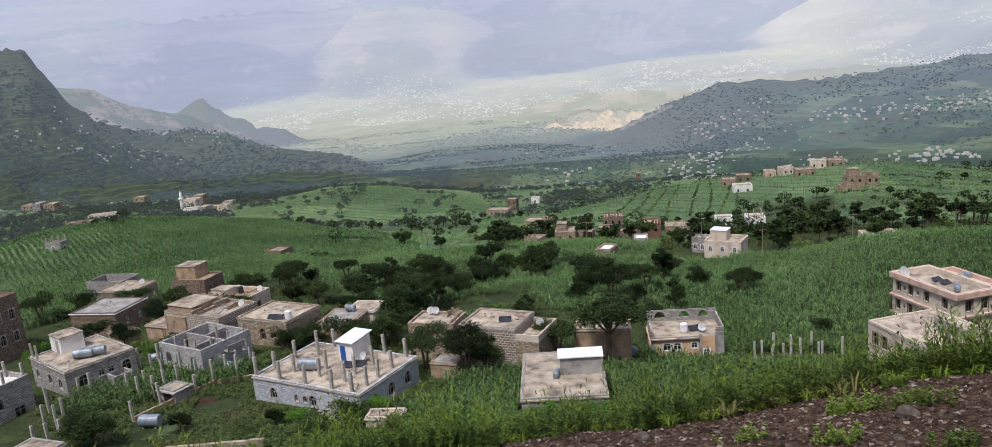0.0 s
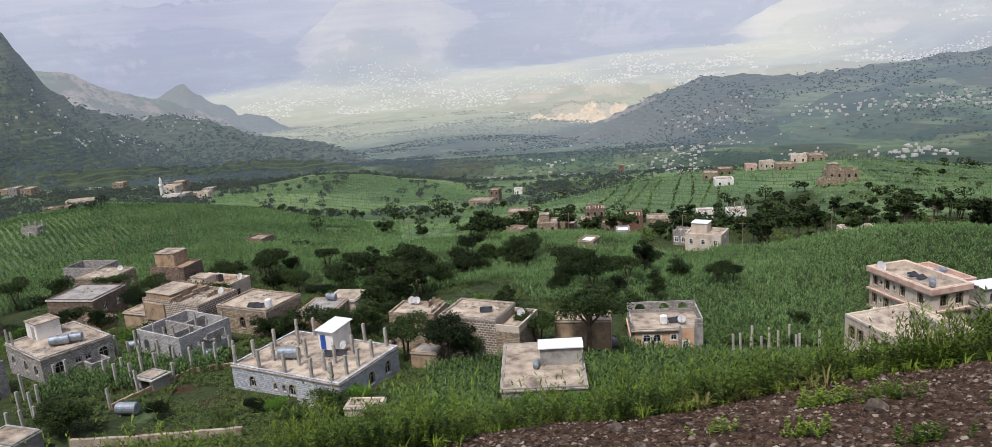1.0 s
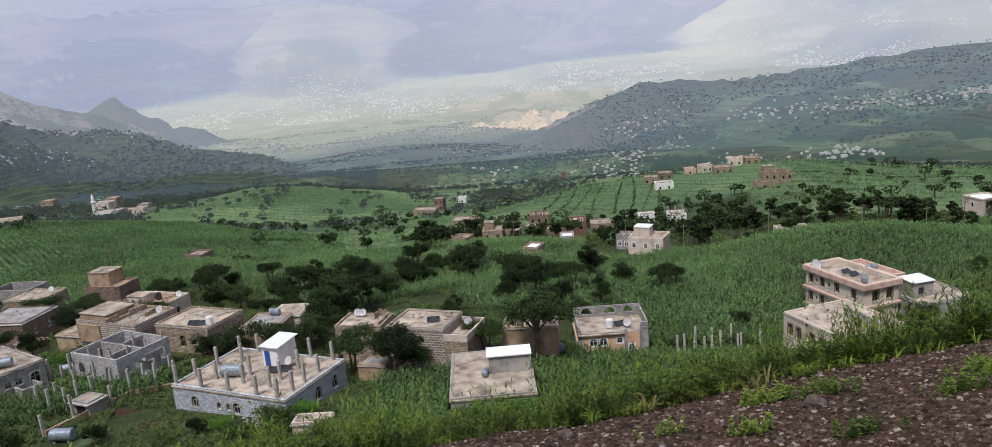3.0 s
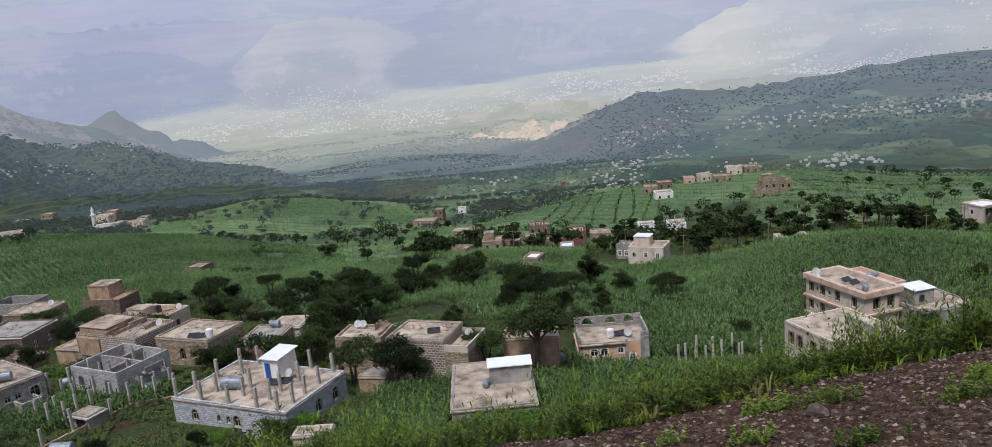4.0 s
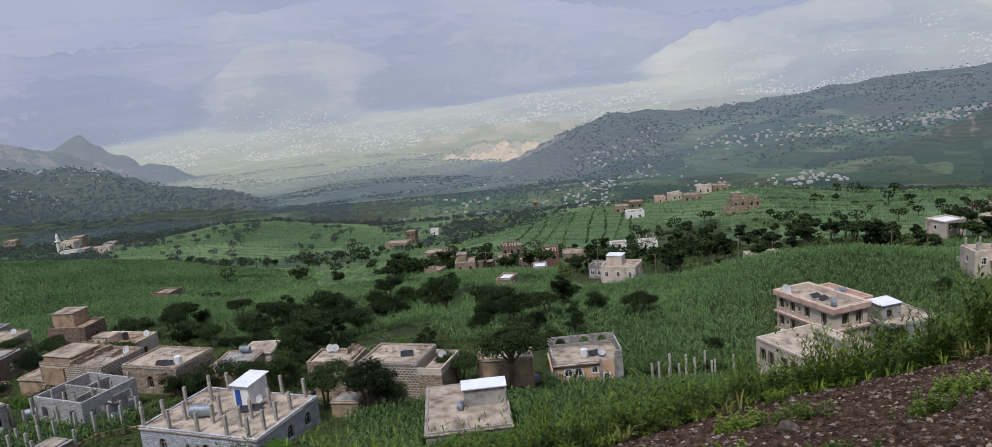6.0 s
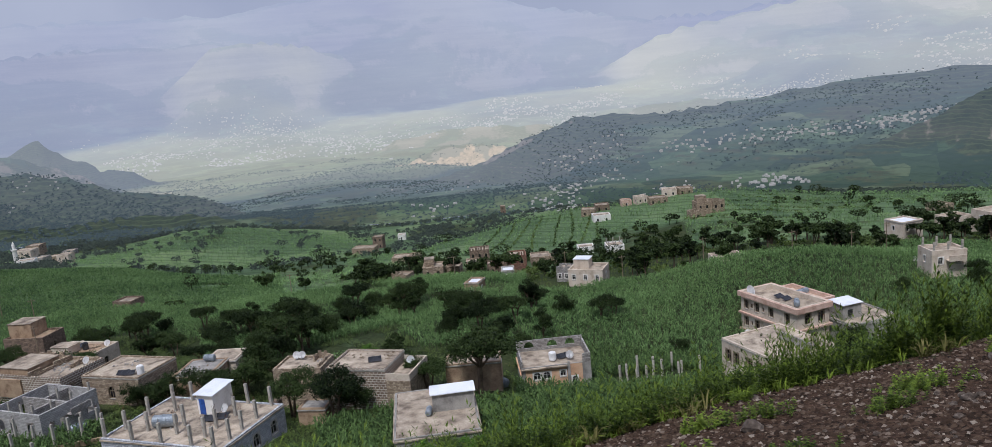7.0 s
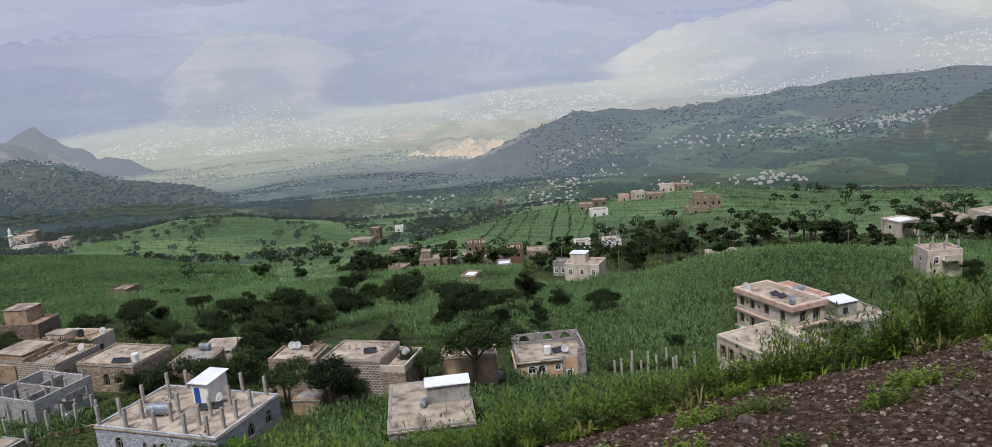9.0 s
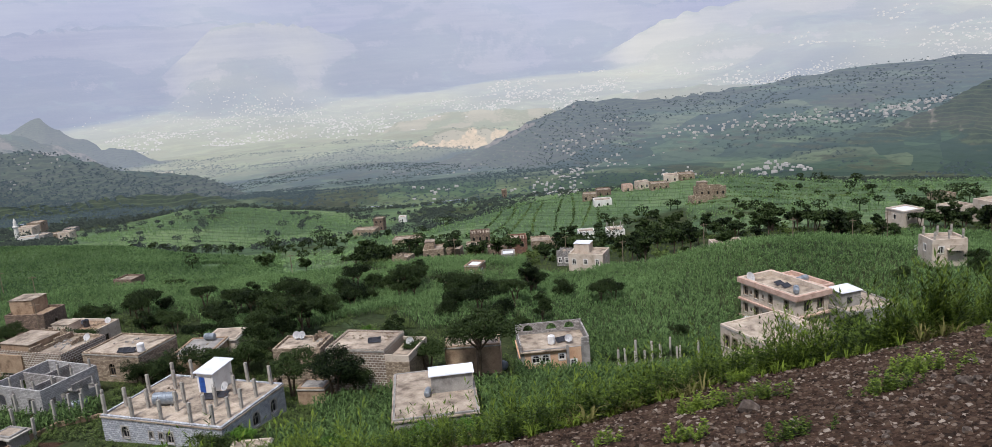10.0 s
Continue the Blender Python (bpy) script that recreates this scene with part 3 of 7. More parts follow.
def tube(bm, p0, p1, r0, r1, n=8, caps=True):
    p0, p1 = Vector(p0), Vector(p1)
    q = (p1 - p0).to_track_quat("Z", "Y")
    rings = []
    for p, r in ((p0, r0), (p1, r1)):
        rings.append([bm.verts.new(p + q @ Vector((r * math.cos(a), r * math.sin(a), 0))) for a in (2 * math.pi * k / n for k in range(n))])
    for k in range(n):
        bm.faces.new((rings[0][k], rings[0][(k + 1) % n], rings[1][(k + 1) % n], rings[1][k]))
    if caps:
        bm.faces.new(rings[0][::-1]), bm.faces.new(rings[1])


def lathe(bm, profile, axis="Z", n=16, m4=None):
    """Turns a profile of (radius, height) round an axis."""
    rings = []
    for r, h in profile:
        ring = []
        for k in range(n):
            a = 2 * math.pi * k / n
            p = Vector((r * math.cos(a), r * math.sin(a), h))
            if axis == "X":
                p = Vector((h, p.x, p.y))
            ring.append(bm.verts.new(m4 @ p if m4 else p))
        rings.append(ring)
    for a, b in zip(rings, rings[1:]):
        for k in range(n):
            bm.faces.new((a[k], a[(k + 1) % n], b[(k + 1) % n], b[k]))
    bm.faces.new(rings[0][::-1]), bm.faces.new(rings[-1])


def ground_at(x, y):
    return float(height(x, y))


# ---------------------------------------------------------------- the land
def land():
    az = np.radians(np.concatenate([np.arange(-40, 50.01, 0.24), np.arange(53, 319, 3.5)]))
    az = np.append(az, az[0] + 2 * math.pi)
    az[-1] = az[0] + 2 * math.pi
    sets = (("ground", np.concatenate([[0.002, 0.6], np.geomspace(1.5, 640, 300)]), None), ("backdrop_hills", np.geomspace(640, 4900, 310), True))
    for name, rad, air in sets:
        A, Rr = np.meshgrid(az, rad)
        X, Y = Rr * np.sin(A), Rr * np.cos(A)
        Z = height(X, Y)
        deg = np.degrees(A)
        deg = np.where(deg > 180, deg - 360, deg)
        if air:
            # terraces cut into the slopes
            step = np.interp(Rr, [640, 2000, 4900], [4.0, 7.0, 16.0])
            k = Z / step + 0.6 * fbm(X / 120, Y / 120, 3, 31)
            fr = k - np.floor(k)
            Z = Z + step * (np.clip((fr - 0.5) * 1.6 + 0.5, 0, 1) - fr) * 0.8
        nr, na = A.shape
        idx = np.arange(nr * na).reshape(nr, na)
        faces = np.stack([idx[:-1, :-1], idx[:-1, 1:], idx[1:, 1:], idx[1:, :-1]], -1).reshape(-1, 4)[:, ::-1]
        # zones of cover
        which_hill = np.argmax(np.stack([Z * 0 - 170] + [ridge_height(k, X, Y, Rr, deg) for k in range(len(RIDGES))]), 0) if air else None
        gx, gy = np.gradient(Z, axis=1) / np.maximum(np.gradient(A, axis=1) * Rr, 0.01), np.gradient(Z, axis=0) / np.gradient(Rr, axis=0)
        slope = np.hypot(gx, gy)
        n1, n2 = fbm(X / 60, Y / 60, 4, 51), fbm(X / 240, Y / 240, 4, 61)
        scrub = np.clip(0.30 + 0.9 * n1 + 0.5 * n2 + np.interp(slope, [0.1, 0.45], [-0.1, 0.55]), 0, 1)
        rock = np.clip(np.interp(slope, [0.45, 0.85], [0, 0.9]) + 0.3 * n2, 0, 1)
        dirt_or_sunlit = np.zeros_like(Z)
        if air is None:
            near = Y < 10.55 + 0.5 * vnoise(X / 2.1, Y / 2.1, 4)
            dirt_or_sunlit = np.where(near, 0.9, 0.0)
            rock = np.where(Rr < 400, 0, rock)
            scrub = scrub * (1 - meadow(X, Y))
            scrub = np.where(Rr > 200, np.clip(0.15 + 0.7 * woods(X, Y) + 0.5 * n1, 0, 1), scrub)
            scrub = np.where(Rr < 225, np.clip(scrub, 0.68, 1), scrub)
            for cx, cy, rx, ry in ((-37, 78, 7, 3.5), (-40, 92, 5, 2), (-33, 87, 4, 2), (-2, 74, 7, 2), (58, 96, 8, 3), (13, 88, 4, 3), (24, 100, 9, 2), (-44, 207, 9, 5), (72, 268, 5, 3)):
                dirt_or_sunlit = np.maximum(dirt_or_sunlit, 0.8 * np.exp(-((X - cx) / rx) ** 2 - ((Y - cy) / ry) ** 2))
        else:
            dry = (Rr > 1450) & (Rr < 1800) & (deg < -12)
            rock = np.where(dry, np.clip(0.62 + n1, 0, 1), rock)
            rock = np.where((Rr < 1300) & (deg < 5), np.clip(rock - 0.75, 0, 1), rock)
            mesa = (Rr < 1100) & (deg > 29)
            rock = np.where(mesa, np.clip(np.interp(slope, [0.5, 1.1], [-0.15, 0.5]) + 0.35 * n1 + 0.25 * fbm(X / 12, Z / 40, 3, 58), 0, 1), rock)
            scrub = np.where(mesa, np.clip(scrub + 0.1, 0, 1), scrub)
            # sunlit cliff: ochre rock brightened in its colour
            dirt_or_sunlit = np.where((Rr > 1480) & (Rr < 1720) & (deg > 3) & (deg < 12.5), np.clip(0.05 + 1.1 * fbm(X / 28, Y / 28, 4, 57) + 0.5 * np.exp(-((Rr - 1640) / 40.0) ** 2), 0, 0.62), 0)
            scrub = np.where((Rr < 1200) & (deg < 0), np.clip(scrub + 0.08 + np.interp(deg, [-16, -6], [0, 0.2]), 0, 1), scrub)
            scrub = np.where((Rr > 640) & (Rr < 1300) & (deg > 0), np.clip(scrub - 0.18 + np.interp(Rr, [960, 1130], [0, 0.5]), 0, 1), scrub)
            brown = which_hill == 11
            steep = (which_hill == 5) & (Rr > 690)
            scrub = np.where(steep, np.clip(0.8 + 0.4 * n1, 0, 1), scrub)
            rock = np.where(steep, np.clip(0.12 + 0.5 * n1 + np.interp(Z, [-75, -25], [0.45, 0]) + 0.5 * vnoise(deg * 1.7, Z / 30, 88), 0, 1), rock)
            rock, scrub = np.where(which_hill == 3, rock * 0.3, rock), np.where(which_hill == 3, np.clip(scrub + 0.35, 0, 1), scrub)
            # dry brown hill, its paler rock cover also standing in for sunlight
            rock = np.where(brown, np.clip(0.55 + n1, 0, 1), rock)
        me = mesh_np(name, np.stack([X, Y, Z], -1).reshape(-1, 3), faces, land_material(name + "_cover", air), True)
        col = np.stack([rock, scrub, dirt_or_sunlit, np.ones_like(Z)], -1).reshape(-1)
        at = me.attributes.new("cover", "FLOAT_COLOR", "POINT")
        at.data.foreach_set("color", col.astype(np.float32))
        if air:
            # share of painted haze, rising with distance
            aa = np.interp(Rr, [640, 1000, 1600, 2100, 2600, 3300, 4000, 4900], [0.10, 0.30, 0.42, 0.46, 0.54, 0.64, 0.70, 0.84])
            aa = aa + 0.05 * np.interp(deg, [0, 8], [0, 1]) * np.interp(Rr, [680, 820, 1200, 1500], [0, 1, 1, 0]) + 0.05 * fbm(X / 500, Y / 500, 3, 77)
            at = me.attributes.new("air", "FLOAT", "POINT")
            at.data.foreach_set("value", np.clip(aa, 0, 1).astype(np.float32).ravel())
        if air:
            # sunlight and cloud shade painted into the haze glow of each far range
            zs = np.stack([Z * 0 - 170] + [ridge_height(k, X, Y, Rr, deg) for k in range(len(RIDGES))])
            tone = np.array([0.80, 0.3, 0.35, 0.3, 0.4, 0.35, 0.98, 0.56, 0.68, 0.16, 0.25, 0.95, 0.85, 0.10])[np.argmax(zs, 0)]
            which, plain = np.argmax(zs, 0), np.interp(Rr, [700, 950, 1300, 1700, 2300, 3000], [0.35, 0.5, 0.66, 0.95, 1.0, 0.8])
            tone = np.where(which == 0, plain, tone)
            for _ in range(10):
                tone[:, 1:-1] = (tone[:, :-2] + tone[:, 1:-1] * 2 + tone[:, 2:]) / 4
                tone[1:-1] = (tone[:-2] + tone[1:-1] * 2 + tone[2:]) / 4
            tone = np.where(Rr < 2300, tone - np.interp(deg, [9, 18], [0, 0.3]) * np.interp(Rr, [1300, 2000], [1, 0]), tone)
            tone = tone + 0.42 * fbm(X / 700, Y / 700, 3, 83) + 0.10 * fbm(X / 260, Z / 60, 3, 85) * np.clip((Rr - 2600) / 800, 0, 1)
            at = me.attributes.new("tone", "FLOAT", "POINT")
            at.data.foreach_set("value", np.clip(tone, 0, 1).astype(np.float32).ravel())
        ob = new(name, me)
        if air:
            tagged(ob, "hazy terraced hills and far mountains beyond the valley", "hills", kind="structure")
        else:
            tagged(ob, "green valley ground with a reddish-brown gravel bank in front", "ground", kind="structure")


land()


# ---------------------------------------------------------------- buildings
FOOT = []                              # footprints: x, y, half width, half depth, yaw; plants keep off them


def wall_shell(w, d, h, t, openings, roof_at, floor_at=0.1, ragged=0, rng=None):
    """Four walls with their openings cut through, seen from outside; inside faces down to roof_at."""
    bm = bmesh.new()
    sides = {"S": ((-w / 2, -d / 2), (1, 0), w), "E": ((w / 2, -d / 2), (0, 1), d), "N": ((w / 2, d / 2), (-1, 0), w), "W": ((-w / 2, d / 2), (0, -1), d)}
    for key, (o, u, length) in sides.items():
        n_in = (-u[1], u[0])
        ops = [q for q in openings if q[0] == key]
        us = sorted({0, length, *[q[1] - q[3] / 2 for q in ops], *[q[1] + q[3] / 2 for q in ops]})
        zs = sorted({-1.2, h, *[q[2] for q in ops], *[q[2] + q[4] for q in ops]})

        def p(a, z, inn=0.0):
            return bm.verts.new((o[0] + u[0] * a + n_in[0] * inn, o[1] + u[1] * a + n_in[1] * inn, z))
        for a0, a1 in zip(us, us[1:]):
            for z0, z1 in zip(zs, zs[1:]):
                ca, cz = (a0 + a1) / 2, (z0 + z1) / 2
                hole = any(abs(ca - q[1]) < q[3] / 2 and q[2] < cz < q[2] + q[4] for q in ops)
                if not hole:
                    bm.faces.new((p(a0, z0), p(a1, z0), p(a1, z1), p(a0, z1)))
                    if roof_at < 0.5 and cz > floor_at:
                        bm.faces.new((p(a1, max(z0, 0), t), p(a0, max(z0, 0), t), p(a0, z1, t), p(a1, z1, t)))
        for q in ops:
            a0, a1, z0, z1 = q[1] - q[3] / 2, q[1] + q[3] / 2, q[2], q[2] + q[4]
            for (b0, y0), (b1, y1) in (((a0, z0), (a1, z0)), ((a1, z0), (a1, z1)), ((a1, z1), (a0, z1)), ((a0, z1), (a0, z0))):
                bm.faces.new((p(b0, y0), p(b1, y1), p(b1, y1, t), p(b0, y0, t))[::-1])
        # coping and inner face of the parapet
        bm.faces.new((p(0, h), p(length, h), p(length - t, h, t), p(t, h, t)))
        if roof_at >= 0.5 and h - roof_at > 0.02:
            bm.faces.new((p(length - t, roof_at - 0.05, t), p(t, roof_at - 0.05, t), p(t, h, t), p(length - t, h, t)))
    bmesh.ops.remove_doubles(bm, verts=bm.verts, dist=0.0005)
    return bm


WINDOW_MESHES = {}


def window_mesh(key, make, mat):
    """Alike pieces of windows share one mesh."""
    key = (key, mat.name)
    if key not in WINDOW_MESHES:
        bm = bmesh.new()
        make(bm)
        bmesh.ops.remove_doubles(bm, verts=bm.verts, dist=0.0005)
        me = bpy.data.meshes.new(key[0][0])
        bm.to_mesh(me)
        bm.free()
        me.materials.append(mat)
        WINDOW_MESHES[key] = me
    return WINDOW_MESHES[key]


def window_parts(house, key, w, d, a, z, ww, wh, arch, frame_mat, open_hole=False, depth=0.2, plain=False):
    """A window: frame, glazing bars, arched surround, sill, and the glass behind."""
    o, turn = {"S": ((-w / 2 + a, -d / 2), 0), "E": ((w / 2, -d / 2 + a), 90), "N": ((w / 2 - a, d / 2), 180), "W": ((-w / 2, d / 2 - a), -90)}[key]
    at = pose(o[0], o[1], z, 0, 0, turn)
    f, y0, y1 = 0.09, depth - 0.06, depth

    def ring(bm):
        quad = [(-ww / 2, 0), (ww / 2, 0), (ww / 2, wh), (-ww / 2, wh)]
        inner = [(-ww / 2 + f, f), (ww / 2 - f, f), (ww / 2 - f, wh - f), (-ww / 2 + f, wh - f)]
        for k in range(4):
            a0, a1, b0, b1 = quad[k], quad[(k + 1) % 4], inner[k], inner[(k + 1) % 4]
            bm.faces.new([bm.verts.new(c) for c in ((a0[0], y0, a0[1]), (a1[0], y0, a1[1]), (b1[0], y0, b1[1]), (b0[0], y0, b0[1]))])
            bm.faces.new([bm.verts.new(c) for c in ((b0[0], y0, b0[1]), (b1[0], y0, b1[1]), (b1[0], y1, b1[1]), (b0[0], y1, b0[1]))])

    def surround(bm):
        r, n = ww / 2, 8
        cols = [(-r - 0.12, 0.0), (-r, 0.0)] + [(-r * math.cos(math.pi * k / n), wh - r + r * math.sin(math.pi * k / n)) for k in range(n + 1)] + [(r, 0.0), (r + 0.12, 0.0)]
        top = wh + 0.14
        for (x0, z0), (x1, z1) in zip(cols, cols[1:]):
            if abs(x1 - x0) > 1e-4:
                bm.faces.new([bm.verts.new(c) for c in ((x0, -0.04, z0), (x1, -0.04, z1), (x1, -0.04, top), (x0, -0.04, top))])
                bm.faces.new([bm.verts.new(c) for c in ((x0, -0.04, top), (x1, -0.04, top), (x1, 0.02, top), (x0, 0.02, top))])
            bm.faces.new([bm.verts.new(c) for c in ((x0, -0.04, z0), (x0, 0.06, z0), (x1, 0.06, z1), (x1, -0.04, z1))])
    if open_hole:
        if arch:
            part("window_surround", window_mesh(("surround", ww, wh), surround, frame_mat), frame_mat, house, loc=at)
        return
    win = part("window", window_mesh(("frame", ww, wh), ring, frame_mat), frame_mat, house, loc=at)
    part("pane", window_mesh(("pane", ww, wh), lambda bm: box(bm, -ww / 2, depth + 0.01, 0, ww / 2, depth + 0.03, wh), GLASS), GLASS, win)
    if arch:
        part("surround", window_mesh(("surround", ww, wh), surround, frame_mat), frame_mat, win)
    if plain:
        return
    part("sill", window_mesh(("sill", ww), lambda bm: box(bm, -ww / 2 - 0.08, -0.07, -0.12, ww / 2 + 0.08, 0.12, -0.004), COLUMN), COLUMN, win)
    part("glazing_bar", window_mesh(("bar", wh), lambda bm: box(bm, -0.035, y0 + 0.004, f, 0.035, y1 - 0.004, wh - f), frame_mat), frame_mat, win)
    part("glazing_bar", window_mesh(("cross_bar", ww, wh), lambda bm: box(bm, -ww / 2 + f, y0 + 0.008, wh * 0.6, ww / 2 - f, y1 - 0.008, wh * 0.6 + 0.07), frame_mat), frame_mat, win)


def house(name, x, y, z, yaw, w, d, h, wall, label, roof=None, parapet=0.35, t=0.28, windows=(), doors=(), frame=None, slab=0.0, slab_mat=None, group="", open_top=False, dark_in=True):
    """A flat-roofed house. windows: (side, along, sill, width, height, arched); doors likewise."""
    roof, frame = roof or CONCRETE, frame or WHITE
    hs = thing(name, pose(x, y, z, 0, 0, yaw), label, "house", group)
    FOOT.append((x, y, w / 2 + 0.6, d / 2 + 0.6, yaw))
    ops = [(k, a, s, ww, wh) for k, a, s, ww, wh, _ in windows] + [(k, a, 0.0, ww, wh) for k, a, ww, wh, _ in doors]
    top = 0.1 if open_top else h - parapet
    part("wall", wall_shell(w, d, h, t, ops, top), wall, hs)
    bm = bmesh.new()
    nx, ny = max(2, int(w / 1.2)), max(2, int(d / 1.2))
    hw, hd, zt = w / 2 - t + 0.01, d / 2 - t + 0.01, (0.12 if open_top else h - parapet)
    rng = random.Random(name + str(round(x)))
    grid = [[bm.verts.new((-hw + 2 * hw * i / nx, -hd + 2 * hd * j / ny, zt + rng.uniform(-0.02, 0.02))) for i in range(nx + 1)] for j in range(ny + 1)]
    for j in range(ny):
        for i in range(nx):
            bm.faces.new((grid[j][i], grid[j][i + 1], grid[j + 1][i + 1], grid[j + 1][i]))
    part("floor" if open_top else "roof", bm, roof, hs, "tan concrete roof slab with stains" if not open_top else "")
    # shade of the rooms, put in as a near-black box behind the openings
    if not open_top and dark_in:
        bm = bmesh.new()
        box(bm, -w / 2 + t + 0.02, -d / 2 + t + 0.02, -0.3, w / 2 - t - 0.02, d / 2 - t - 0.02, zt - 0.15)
        part("interior", bm, ROOM_SHADE, hs)
    if slab:
        bm = bmesh.new()
        s, q = slab, 0.16
        for x0, y0, x1, y1 in ((-w / 2 - s, -d / 2 - s, w / 2 + s, -d / 2 - 0.003), (-w / 2 - s, d / 2 + 0.003, w / 2 + s, d / 2 + s),
                               (-w / 2 - s, -d / 2 - 0.003, -w / 2 - 0.003, d / 2 + 0.003), (w / 2 + 0.003, -d / 2 - 0.003, w / 2 + s, d / 2 + 0.003)):
            box(bm, x0, y0, h - 0.35, x1, y1, h - 0.35 + q)
        part("cornice", bm, slab_mat or COLUMN, hs)
    for k, a, s, ww, wh, arch in windows:
        window_parts(hs, k, w, d, a, s, ww, wh, arch, frame, open_top, plain=math.hypot(x, y) > 225)
    for k, a, ww, wh, mat in doors:
        o, turn = {"S": ((-w / 2 + a, -d / 2), 0), "E": ((w / 2, -d / 2 + a), 90), "N": ((w / 2 - a, d / 2), 180), "W": ((-w / 2, d / 2 - a), -90)}[k]
        bm = bmesh.new()
        box(bm, -ww / 2, 0.12, 0.02, ww / 2, 0.17, wh - 0.01)
        for zz in (0.25, wh * 0.55):
            box(bm, -ww / 2 + 0.12, 0.10, zz, ww / 2 - 0.12, 0.121, zz + wh * 0.32)
        part("door", bm, mat, hs, loc=pose(o[0], o[1], 0, 0, 0, turn))
    return hs


def roof_box(hs, name, x, y, z, w, d, h, mat, label="", roof_mat=None, yaw=0, lip=0.12, tilt=0.0):
    """A stair house or room standing on a roof: body with its own roof."""
    bm = bmesh.new()
    v = box(bm, -w / 2, -d / 2, 0, w / 2, d / 2, h)
    for k in (6, 7):
        v[k].co.z += tilt
    b = part(name, bm, mat, hs, label, pose(x, y, z, 0, 0, yaw))
    bm = bmesh.new()
    v = box(bm, -w / 2 - lip, -d / 2 - lip, h + 0.004, w / 2 + lip, d / 2 + lip, h + 0.1)
    for k in (2, 3, 6, 7):
        v[k].co.z += tilt
    part("roof", bm, roof_mat or CONCRETE, b)
    return b


def columns(hs, spots, z, size=0.28, hgt=2.6, seed=1):
    """Bare concrete columns of a storey not yet built."""
    rng = random.Random(seed)
    for x, y in spots:
        bm = bmesh.new()
        q = hgt * rng.uniform(0.92, 1.06)
        box(bm, -size / 2, -size / 2, 0, size / 2, size / 2, q)
        bmesh.ops.bevel(bm, geom=bm.edges[:], offset=0.02, segments=1, affect="EDGES")
        c = part("column", bm, COLUMN, hs, loc=pose(x, y, z, rng.uniform(-1, 1), rng.uniform(-1, 1), rng.uniform(-4, 4)))
        bm = bmesh.new()
        for a, b in ((-1, -1), (1, -1), (1, 1), (-1, 1)):
            tube(bm, (a * 0.09, b * 0.09, q - 0.1), (a * 0.09 + rng.uniform(-.05, .05), b * 0.09 + rng.uniform(-.05, .05), q + rng.uniform(0.25, 0.6)), 0.012, 0.012, 5)
        tagged(part("rebar", bm, REBAR, c), kind="stuff")


def water_tank(x, y, z, yaw, r=0.5, length=1.6, mat=None, label="silver-blue galvanised steel water tank lying on blocks", upright=False, pitch=0):
    mat = mat or STEEL
    tk = thing("water_tank", pose(x, y, z, 0, 0, yaw), label, "water tank", "water tanks")
    bm = bmesh.new()
    prof = [(0.02, 0), (r * 0.7, 0.02), (r * 0.95, 0.08), (r, 0.16)]
    for k in range(1, 6):
        zz = 0.16 + (length - 0.32) * k / 6
        prof += [(r, zz - 0.03), (r * 1.03, zz), (r, zz + 0.03)]
    prof += [(r, length - 0.16), (r * 0.95, length - 0.08), (r * 0.7, length - 0.02), (0.02, length)]
    if upright:
        lathe(bm, prof, "Z", 18)
        part("tank_body", bm, mat, tk)
        bm = bmesh.new()
        lathe(bm, [(0.2, 0), (0.2, 0.06), (0.05, 0.09)], "Z", 12, pose(0, 0, length - 0.01))
        part("lid", bm, mat, tk)
    else:
        lathe(bm, prof, "X", 18, pose(-length / 2, 0, r + 0.12))
        part("tank_body", bm, mat, tk)
        for s in (-0.3, 0.3):
            bm = bmesh.new()
            box(bm, s * length - 0.1, -r * 0.7, 0, s * length + 0.1, r * 0.7, 0.2)
            part("block", bm, CONCRETE_GREY, tk)
        bm = bmesh.new()
        lathe(bm, [(0.14, 0), (0.14, 0.08), (0.03, 0.1)], "Z", 10, pose(0, 0, 2 * r + 0.1))
        part("filler_cap", bm, mat, tk)
    return tk


def dish(x, y, z, yaw, r=0.55):
    ds = thing("satellite_dish", pose(x, y, z, 0, 0, yaw), "grey-white satellite dish on a short steel post", "satellite dish", "satellite dishes")
    bm = bmesh.new()
    tube(bm, (0, 0, 0), (0, 0, 0.6), 0.035, 0.035, 8)
    part("post", bm, STEEL, ds)
    bm = bmesh.new()
    n, rings = 18, []
    at = pose(0, -0.1, 0.75, 60, 0, 0)
    for k in range(5):
        q = k / 4
        rings.append([bm.verts.new(at @ Vector((r * q * math.cos(a) + 1e-4 * math.cos(a), r * q * math.sin(a) + 1e-4 * math.sin(a), 0.22 * r * q * q)))
                      for a in (2 * math.pi * j / n for j in range(n))])
    for a, b in zip(rings, rings[1:]):
        for j in range(n):
            bm.faces.new((a[j], a[(j + 1) % n], b[(j + 1) % n], b[j]))
    bmesh.ops.solidify(bm, geom=bm.faces[:], thickness=0.015)
    part("reflector", bm, PLASTIC_WHITE, ds)
    bm = bmesh.new()
    tube(bm, at @ Vector((0, -r, 0.2 * r)), at @ Vector((0, 0, 0.8 * r)), 0.015, 0.015, 6)
    part("arm", bm, STEEL, ds)


